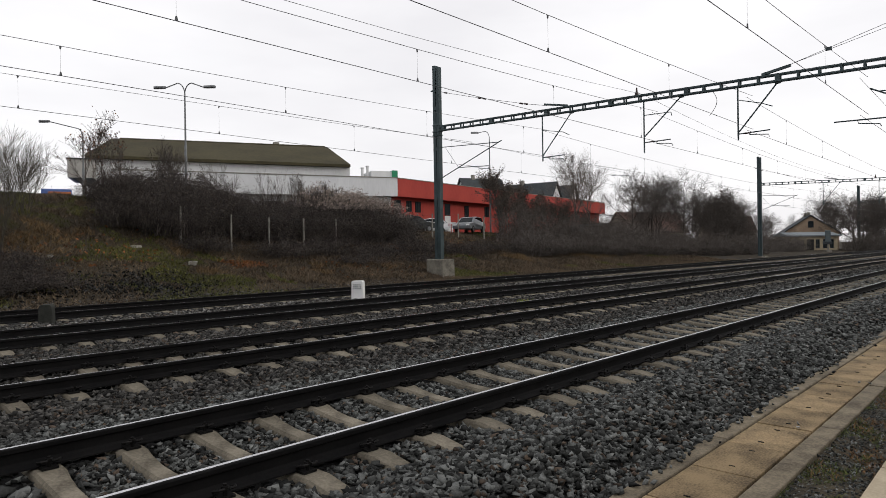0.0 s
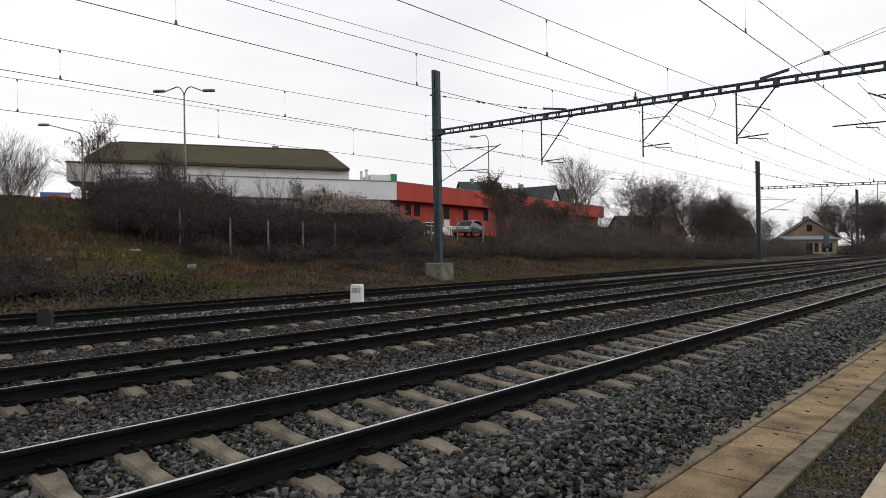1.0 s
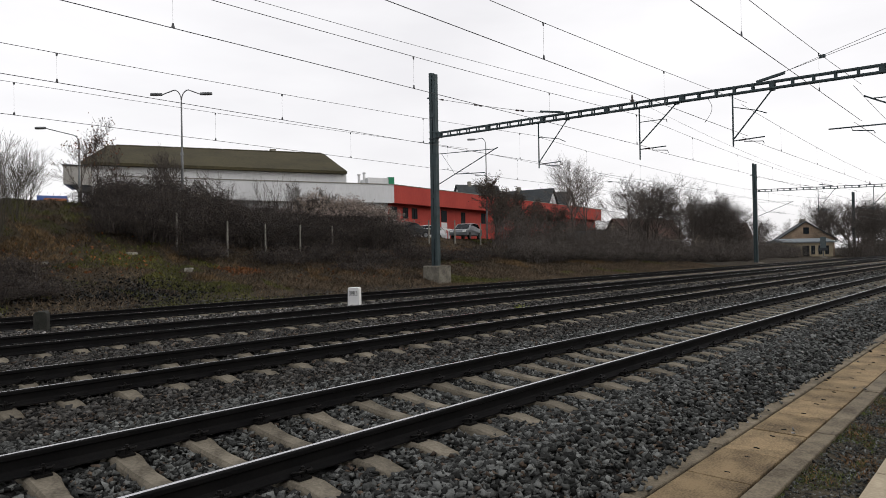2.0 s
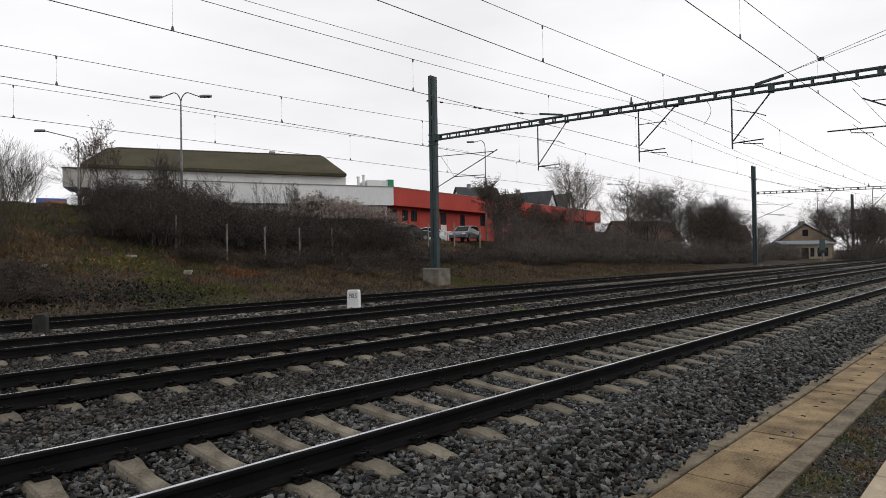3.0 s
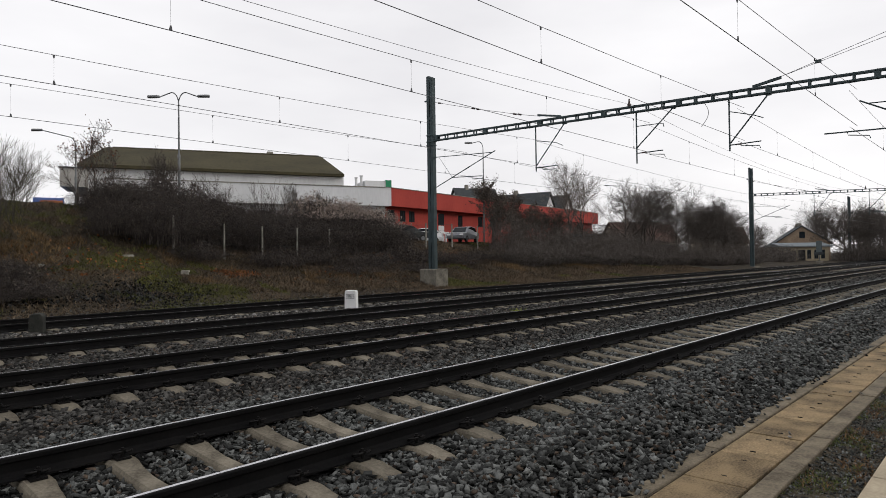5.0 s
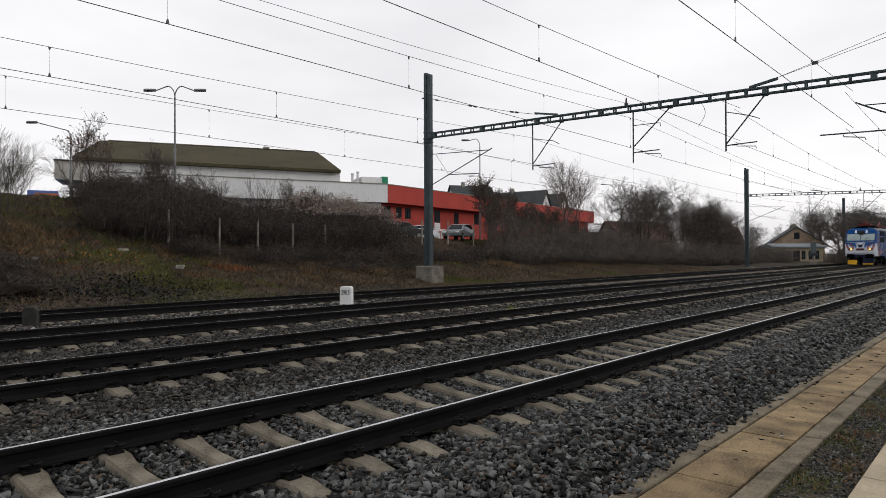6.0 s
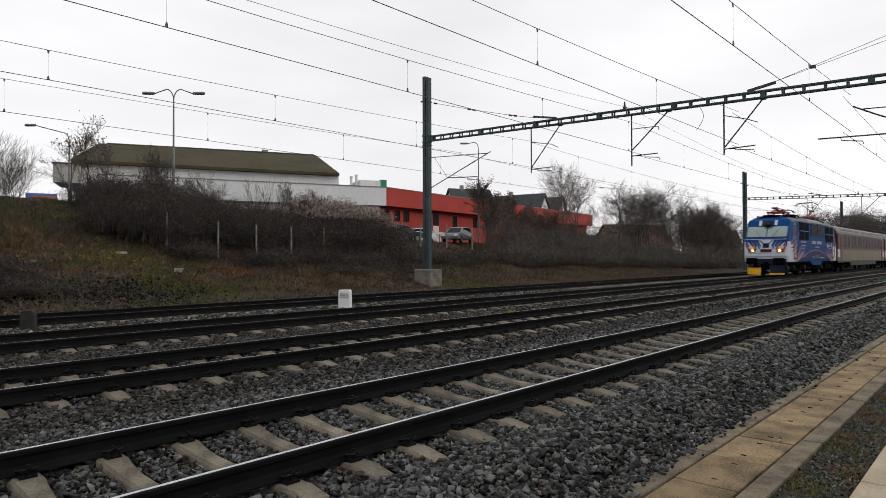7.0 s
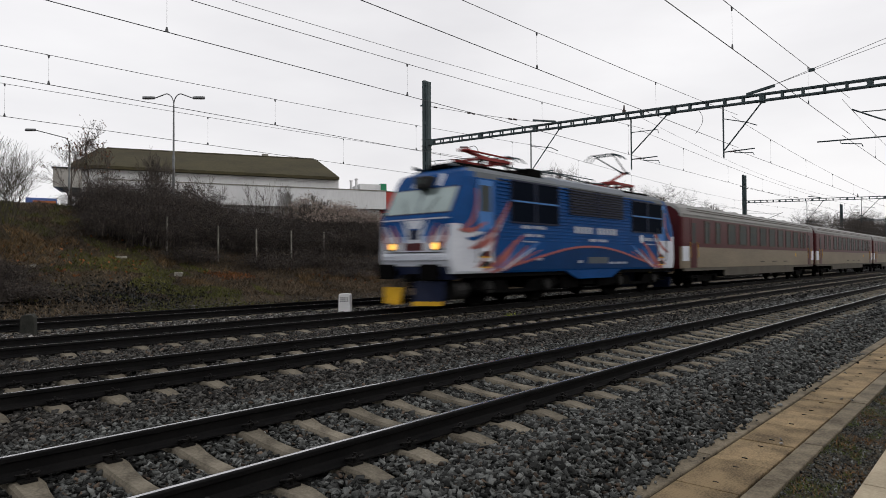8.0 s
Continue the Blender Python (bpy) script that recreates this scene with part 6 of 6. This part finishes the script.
        for s in (-1, 1):
            part("roof_lamp", Kit().tube((0.27, s * 0.12, 3.76), (0.31, s * 0.12, 3.76), 0.09, 0.09, 12), M_CGLASS, c)
            part("roof_stripe", face(s * 0.42, s * 0.60, 3.62, 3.99, 0.0, 0.014), M_LWHITE, c)
    # sides
    for s in (-1, 1):
        y = s * 1.472
        for z in np.arange(2.02, 3.9, 0.115):
            k = Kit()
            k.prism([(y - s * 0.03, z), (y + s * 0.012, z + 0.012), (y + s * 0.012, z + 0.05), (y - s * 0.03, z + 0.062)], 2.35, LOCO_L - 2.35, "x")
            part("side_rib", k, M_BLUE, t)
        for x0, x1, z0, z1 in ((2.95, 5.65, 2.62, 3.88), (11.3, 14.15, 2.58, 3.80)):
            if s > 0:
                x0, x1 = LOCO_L - x1, LOCO_L - x0
            w = new("engine_room_window", None)
            w.parent = t
            part("pane", Kit().box(x0, x1, min(y - s * 0.05, y + s * 0.018), max(y - s * 0.05, y + s * 0.018), z0, z1), M_LGLASS, w, "dark glass")
            k = Kit()
            yy = sorted((y + s * 0.0, y + s * 0.034))
            for a, b, c2, d in ((x0 - 0.05, x1 + 0.05, z0 - 0.05, z0), (x0 - 0.05, x1 + 0.05, z1, z1 + 0.05), (x0 - 0.05, x0, z0, z1), (x1, x1 + 0.05, z0, z1), ((x0 + x1) / 2 - 0.06, (x0 + x1) / 2 + 0.06, z0, z1), (x0, x1, (z0 + z1) / 2 - 0.02, (z0 + z1) / 2 + 0.05)):
                k.box(a, b, yy[0], yy[1], c2, d)
            part("window_frame", k, M_NAVY, w)
            k = Kit().box(x0, x1, *sorted((y + s * 0.034, y + s * 0.040)), (z0 + z1) / 2 - 0.01, (z0 + z1) / 2 + 0.04)
            part("transom", k, M_LBLUE, w)
        g = new("air_grille", None)
        g.parent = t
        part("backing", Kit().box(6.4, 10.5, *sorted((y - s * 0.05, y + s * 0.014)), 3.0, 3.95), M_BLACK, g)
        for i in range(10):
            k = Kit()
            z = 3.02 + 0.093 * i
            k.prism([(y, z), (y + s * 0.05, z - 0.01), (y + s * 0.05, z + 0.022), (y, z + 0.05)], 6.4, 10.5, "x")
            part("slat", k, M_NAVY, g)
        part("mullion", Kit().box(8.42, 8.48, *sorted((y, y + s * 0.055)), 3.0, 3.95), M_NAVY, g)
        # cab doors at both ends
        for e in (0, 1):
            def ex(v):
                return v if e == 0 else LOCO_L - v
            d = new("cab_door", None)
            d.parent = t
            part("door_leaf", Kit().box(*sorted((ex(1.32), ex(2.05))), *sorted((y - s * 0.04, y + s * 0.008)), 2.25, 3.78), M_LBLUE, d)
            part("door_panel", Kit().box(*sorted((ex(1.32), ex(2.05))), *sorted((y - s * 0.04, y + s * 0.006)), 1.35, 2.25), M_LWHITE, d, "white lower door panel")
            part("door_window", Kit().box(*sorted((ex(1.42), ex(1.92))), *sorted((y - s * 0.02, y + s * 0.014)), 2.85, 3.62), M_CGLASS, d, "pale grey door window")
            for xx in (1.24, 2.12):
                part("handrail", Kit().path([(ex(xx), y + s * 0.0, 1.35), (ex(xx), y + s * 0.06, 1.42), (ex(xx), y + s * 0.06, 2.7), (ex(xx), y, 2.78)], 0.016, 6), M_LGREY, d)
            for zz, mm in ((1.52, M_BLACK), (1.22, M_BLACK)):
                part("step_pocket", Kit().box(*sorted((ex(1.42), ex(1.95))), *sorted((y - s * 0.02, y + s * 0.006)), zz, zz + 0.16), mm, d)
                part("step_edge", Kit().box(*sorted((ex(1.42), ex(1.95))), *sorted((y - s * 0.02, y + s * 0.03)), zz - 0.03, zz), M_YELLOW, d)
            part("lower_step", Kit().box(*sorted((ex(1.4), ex(1.95))), *sorted((y - s * 0.10, y + s * 0.02)), 0.52, 0.56).box(*sorted((ex(1.4), ex(1.43))), *sorted((y - s * 0.10, y - s * 0.06)), 0.52, 1.05), M_UNDER, d)
            # streaks behind the cab
            fan = [((0.95, 1.75), (1.7, 1.9), (2.3, 2.4), (3.0, 3.35), 0.22, M_LRED), ((0.9, 1.45), (1.8, 1.7), (2.2, 2.2), (2.7, 2.9), 0.16, M_LWHITE),
                   ((1.6, 1.1), (2.2, 1.3), (2.7, 1.7), (3.6, 2.2), 0.20, M_LRED), ((1.2, 1.2), (1.9, 1.5), (2.2, 2.0), (2.35, 2.6), 0.12, M_LRED), ((2.0, 1.1), (2.8, 1.3), (3.6, 1.6), (4.5, 2.0), 0.12, M_LBLUE),
                   ((0.55, 2.25), (1.0, 2.45), (1.4, 2.75), (1.25, 3.5), 0.18, M_LRED)]
            for a0, a1, a2, a3, wd, mm in fan:
                k = Kit()
                ribbon(k, [(ex(px_), pz_) for px_, pz_ in bezier(a0, a1, a2, a3)], wd * 0.72, y + s * (0.010 if mm is M_LRED else 0.004))
                part("livery_streak", k, mm, t)
        k = Kit()
        ribbon(k, bezier((1.9, 1.06), (5.0, 1.55), (6.0, 1.90), (8.0, 1.90), 14) + bezier((8.0, 1.90), (10.0, 1.90), (11.0, 1.55), (14.2, 1.06), 14)[1:], 0.07, y + s * 0.016, taper=False)
        part("livery_arc", k, M_LRED, t, "salmon arc line along the side")
        arc = bezier((2.3, 1.10), (5.0, 1.52), (6.0, 1.86), (8.0, 1.86), 10) + bezier((8.0, 1.86), (10.0, 1.86), (11.0, 1.52), (13.8, 1.10), 10)[1:]
        part("lower_side_panel", Kit().prism(arc, *sorted((y - s * 0.01, y + s * 0.007)), "y"), M_DBLUE, t, "darker blue panel under the arc line")
        for q, (mm, wd) in enumerate(((M_LRED, 0.16), (M_LBLUE, 0.09), (M_LRED, 0.10), (M_LWHITE, 0.05), (M_LRED, 0.06))):
            for e in (0, 1):
                x0, x1, x2 = 2.05 + 0.12 * q, 2.75 + 0.22 * q, 3.15 + 0.36 * q
                k = Kit()
                ribbon(k, [(px_ if e == 0 else LOCO_L - px_, pz_) for px_, pz_ in bezier((x0, 1.08), (x0 + 0.35, 1.22), (x1, 1.5), (x2, 2.02 - 0.07 * q))], wd, y + s * (0.012 + 0.002 * q))
                part("livery_streak", k, mm, t)
        for q in range(3):
            k = Kit()
            ribbon(k, bezier((0.5 + 0.3 * q, 2.30 - 0.26 * q), (0.9 + 0.3 * q, 2.2 - 0.2 * q), (1.2 + 0.3 * q, 2.3 - 0.2 * q), (1.7 + 0.22 * q, 2.55 - 0.2 * q)), 0.13, y + s * 0.013)
            part("livery_streak", k, (M_LRED, M_BLUE, M_LRED)[q], t)
        # unreadable lettering as plain bars
        for x0, x1, z0, z1 in ((3.5, 4.9, 2.42, 2.52), (3.7, 4.7, 2.16, 2.25), (3.6, 4.4, 1.98, 2.03), (6.75, 10.0, 2.36, 2.60), (7.8, 9.3, 2.08, 2.18), (12.4, 14.0, 2.20, 2.34), (12.6, 13.4, 2.04, 2.09), (9.3, 10.8, 1.26, 1.34), (4.3, 4.7, 1.40, 1.48), (7.0, 7.3, 1.30, 1.40)):
            if s > 0:
                x0, x1 = LOCO_L - x1, LOCO_L - x0
            n_l = max(2, int((x1 - x0) / (1.1 * (z1 - z0))))
            for q in range(n_l):
                if q % 7 == 5:
                    continue
                xa = x0 + (x1 - x0) * q / n_l
                part("lettering_bar", Kit().box(xa, xa + 0.72 * (x1 - x0) / n_l, *sorted((y, y + s * 0.018)), z0, z1), M_LETTER, t)
        part("side_plate", Kit().box(7.7, 9.2, *sorted((y, y + s * 0.012)), 1.28, 1.52), M_LGREY, t)
        part("round_badge", Kit().tube((12.15 if s < 0 else LOCO_L - 12.15, y, 2.28), (12.15 if s < 0 else LOCO_L - 12.15, y + s * 0.02, 2.28), 0.17, 0.17, 16), M_LWHITE, t)
    # roof gear
    rc = Kit()
    for x0, x1 in ((5.9, 11.0),):
        rings = []
        for x in (x0, x0 + 0.15, x1 - 0.15, x1):
            dz = 0.06 if x in (x0, x1) else 0.17
            rings.append([(x, 1.40, 3.90), (x, 1.30, 4.02 + dz), (x, 0.95, 4.16 + dz), (x, 0, 4.24 + dz), (x, -0.95, 4.16 + dz), (x, -1.30, 4.02 + dz), (x, -1.40, 3.90)])
        rc.loft(rings)
    part("roof_hatch", rc, mat("silver_roof_hatch", (0.18, 0.205, 0.24), (0.13, 0.15, 0.18), 0.45, scale=1), t, "silver roof hatch")
    for x0, x1 in ((1.6, 5.6), (11.3, 14.3)):
        part("roof_walkway", Kit().box(x0, x1, -0.80, 0.80, 4.28, 4.34), M_UNDER, t)
    for x, y0 in ((6.4, 0.3), (7.4, -0.4), (8.8, 0.35), (9.8, -0.3), (10.6, 0.2), (5.2, 0.0), (11.2, -0.5)):
        k = Kit()
        for q in range(5):
            k.tube((x, y0, 4.34 + q * 0.05), (x, y0, 4.365 + q * 0.05), 0.07, 0.07, 8).tube((x, y0, 4.36 + q * 0.05), (x, y0, 4.39 + q * 0.05), 0.04, 0.04, 8)
        part("roof_insulator", k, M_INSUL, t)
    part("roof_busbar", Kit().path([(4.2, 0, 4.68), (5.2, 0, 4.64), (7.4, -0.4, 4.63), (10.6, 0.2, 4.63), (12.0, 0, 4.68)], 0.03, 6), M_STEEL, t)
    part("switch_box", Kit().box(5.2, 6.1, -0.6, 0.6, 4.28, 4.60), M_UNDER, t, bevel=0.03)
    for s in (-1, 1):
        part("roof_rail", Kit().path([(5.4, s * 1.0, 4.2), (5.5, s * 1.0, 4.50), (9.0, s * 1.0, 4.50), (9.1, s * 1.0, 4.25)], 0.018, 5), M_STEEL, t)
        part("horn", Kit().tube((1.3, s * 0.75, 4.25), (0.95, s * 0.75, 4.27), 0.03, 0.07, 8), M_LGREY, t)
    part("front_roof_box", Kit().box(1.35, 1.85, -0.55, 0.55, 4.26, 4.40), M_UNDER, t, bevel=0.03)
    part("vent_cowl", Kit().box(14.1, 14.8, -0.5, 0.5, 4.26, 4.44), M_UNDER, t, bevel=0.04)
    pantograph(t, 3.4, 4.34, False, 1)
    pantograph(t, 12.6, 4.34, True, 1)
    return t


def build_coach():
    L, y1 = 26.2, 1.41
    t = thing("passenger_coach", pose(430, RAIL_Y[2], 0), "maroon and beige passenger coach with a grey roof", "railway coach", "coaches of the train")
    half = [(1.36, 0.98), (y1, 1.02), (y1, 2.02), (y1, 3.45), (1.39, 3.62), (1.28, 3.90), (0.95, 4.11), (0.45, 4.22), (0, 4.24)]
    sect = half + [(-a, b) for a, b in reversed(half[:-1])]
    n = len(sect)
    xs = [(0.0, 0.93), (0.10, 0.985), (0.3, 1), (0.9, 1), (L - 0.9, 1), (L - 0.3, 1), (L - 0.10, 0.985), (L, 0.93)]
    k = Kit()
    vs = [(x, a * w, b if b < 3.7 else b - (1 - w) * 2) for x, w in xs for a, b in sect]
    fs, mi = [], []
    for q in range(len(xs) - 1):
        for i in range(n - 1):
            f4 = (q * n + i, q * n + i + 1, (q + 1) * n + i + 1, (q + 1) * n + i)
            z = sum(vs[j][2] for j in f4) / 4
            fs.append(f4)
            mi.append(2 if z > 3.5 else (0 if z > 2.02 or q in (0, 1, 5, 6) and z > 1.6 else 1))
        fs.append((q * n + n - 1, q * n, (q + 1) * n, (q + 1) * n + n - 1))
        mi.append(3)
    fs += [tuple(range(n - 1, -1, -1)), tuple(range((len(xs) - 1) * n, len(xs) * n))]
    mi += [0, 0]
    k.v, k.f, k.mi = vs, fs, mi
    part("body", k, [M_MAROON, M_BEIGE, M_CROOF, M_UNDER], t, "maroon upper and beige lower body, grey roof")
    for s in (-1, 1):
        y = s * y1
        part("skirt", Kit().prism([(6.0, 1.0), (6.0, 0.55), (20.2, 0.55), (20.2, 1.0)], *sorted((s * 1.28, s * 1.385)), "y"), M_SKIRT, t, "grey lower skirt")
        part("sole_bar", Kit().box(0.3, L - 0.3, *sorted((s * 1.30, s * 1.40)), 0.86, 1.02), M_SKIRT, t)
        part("roof_gutter", Kit().box(0.3, L - 0.3, *sorted((s * 1.36, s * 1.43)), 3.555, 3.60), M_CROOF, t)
        for zr in (3.76, 3.88):
            part("roof_seam", Kit().box(1.0, L - 1.0, *sorted((s * (1.36 if zr < 3.8 else 1.31), s * (1.30 if zr < 3.8 else 1.24))), zr, zr + 0.03), M_SKIRT, t)
        xsw = [(3.0, 0.62), (4.6, 0.62)] + [(6.5 + 1.95 * i, 1.2) for i in range(8)] + [(22.1, 0.62), (23.2, 0.5)]
        for x0, w in xsw:
            wd = new("coach_window", None)
            wd.parent = t
            part("pane", Kit().box(x0, x0 + w, *sorted((y - s * 0.02, y + s * 0.010)), 2.28, 3.30), M_CGLASS, wd, "tinted glass pane")
            fr = Kit()
            yy = sorted((y - s * 0.01, y + s * 0.022))
            for a, b, c2, d in ((x0 - 0.05, x0 + w + 0.05, 2.22, 2.28), (x0 - 0.05, x0 + w + 0.05, 3.30, 3.36), (x0 - 0.05, x0, 2.28, 3.30), (x0 + w, x0 + w + 0.05, 2.28, 3.30), (x0, x0 + w, 2.98, 3.01)):
                fr.box(a, b, yy[0], yy[1], c2, d)
            part("window_frame", fr, M_SKIRT, wd)
        for x0 in (1.1, L - 1.9):
            d = new("coach_door", None)
            d.parent = t
            part("door_leaf", Kit().box(x0, x0 + 0.8, *sorted((y - s * 0.03, y + s * 0.012)), 1.02, 3.40), M_MAROON, d, "maroon folding door")
            part("door_glass", Kit().box(x0 + 0.18, x0 + 0.62, *sorted((y - s * 0.01, y + s * 0.018)), 2.2, 3.2), M_CGLASS, d)
            for e in (-0.08, 0.85):
                part("grab_handle", Kit().path([(x0 + e, y, 1.5), (x0 + e, y + s * 0.05, 1.55), (x0 + e, y + s * 0.05, 2.2), (x0 + e, y, 2.25)], 0.014, 5), M_YELLOW, d)
            part("step", Kit().box(x0, x0 + 0.8, *sorted((s * 1.10, s * 1.40)), 0.52, 0.56), M_UNDER, d)
            part("corner_panel", Kit().box(*((0.14, 0.9) if x0 < 5 else (L - 0.9, L - 0.14)), *sorted((y - s * 0.02, y + s * 0.005)), 1.35, 2.05), M_LWHITE, t, "pale corner panel")
        part("number_square", Kit().box(20.6, 20.85, *sorted((y - s * 0.02, y + s * 0.006)), 1.62, 1.85), M_YELLOW, t)
        for i in range(3):
            part("lettering_bar", Kit().box(17.5 - 2.6 * i, 18.4 - 2.6 * i, *sorted((y - s * 0.02, y + s * 0.005)), 1.25, 1.31), M_SKIRT, t)
    wheels = wheel_mesh(0.46, "coach_wheel")
    for cx in (3.6, L - 3.6):
        b = new("bogie", None)
        b.parent = t
        b.matrix_basis = pose(cx, 0, 0)
        for s in (-1, 1):
            part("bogie_frame", Kit().prism([(-1.9, 0.42), (-1.8, 0.66), (-0.6, 0.62), (0.6, 0.62), (1.8, 0.66), (1.9, 0.42), (1.2, 0.36), (0.6, 0.30), (-0.6, 0.30), (-1.2, 0.36)], *sorted((s * 1.0, s * 1.16)), "y"), M_UNDER, b)
            for wx in (-1.25, 1.25):
                part("wheel", wheels, None, b, "", pose(wx, s * 0.75, 0.46, 0, 0, 0 if s < 0 else 180))
                part("axle_box", Kit().box(wx - 0.16, wx + 0.16, *sorted((s * 1.12, s * 1.30)), 0.34, 0.60), M_UNDER, b, bevel=0.03)
            part("air_spring", Kit().tube((0, s * 1.0, 0.55), (0, s * 1.0, 0.88), 0.22, 0.22, 12), M_UNDER, b)
    for e in (0, 1):
        x = -0.16 if e == 0 else L + 0.16
        g = Kit()
        for q in range(3):
            xx = (-0.02 - 0.1 * q) if e == 0 else (L + 0.02 + 0.1 * q)
            g.box(*sorted((xx, xx + (-0.06 if e == 0 else 0.06))), -0.65, 0.65, 1.15, 3.35)
        part("gangway_bellows", g, M_BLACK, t)
        for s in (-1, 1):
            part("buffer", Kit().tube((x - 0.2, s * 0.88, 1.06), (x + 0.2, s * 0.88, 1.06), 0.13, 0.13, 12).tube((x + (-0.3 if e == 0 else 0.24), s * 0.88, 1.06), (x + (-0.24 if e == 0 else 0.3), s * 0.88, 1.06), 0.26, 0.26, 16), M_UNDER, t)
    for x0, x1 in ((6.4, 9.5), (10.5, 14.0), (15.0, 19.5)):
        part("equipment_box", Kit().box(x0, x1, -1.2, 1.2, 0.5, 0.95), M_UNDER, t, bevel=0.03)
    for i in range(8):
        part("roof_vent", Kit().box(3 + 2.8 * i, 3.5 + 2.8 * i, -0.25, 0.25, 4.20, 4.33), M_CROOF, t, bevel=0.03)
    return t


LOCO = build_loco()
COACHES = [build_coach()]
for i_c in range(2):
    COACHES.append(copy_thing(COACHES[0], pose(470 + 30 * i_c, RAIL_Y[2], 0)))


def motions():
    """The train runs in along the third track at a steady 35.2 m/s."""
    times = [0.0, 1.0, 2.0, 3.0, 4.0, 5.0, 6.0, 7.0, 8.0]
    for ob, off in [(LOCO, 13.0)] + [(c, 13.0 + 16.6 + 27.0 * i) for i, c in enumerate(COACHES)]:
        walk(ob, [(t, pose(off + 35.18 * (8.0 - t), RAIL_Y[2], 0)) for t in times])


# ---- pieces of the tracks and the platform ----
build_track(RAIL_Y[0], SLEEPER_X[0], 171, 16.0, "near railway track on concrete sleepers in dark ballast")
build_track(RAIL_Y[1], SLEEPER_X[1], 171, 12.0, "second railway track on concrete sleepers in dark ballast")
build_track(RAIL_Y[2], SLEEPER_X[2], 171, 0.0, "third railway track on concrete sleepers in dark ballast")
build_track(RAIL_Y[3], SLEEPER_X[3], 171, 0.0, "far railway track with dark rusty rails beside the embankment")
build_platform()


motions()
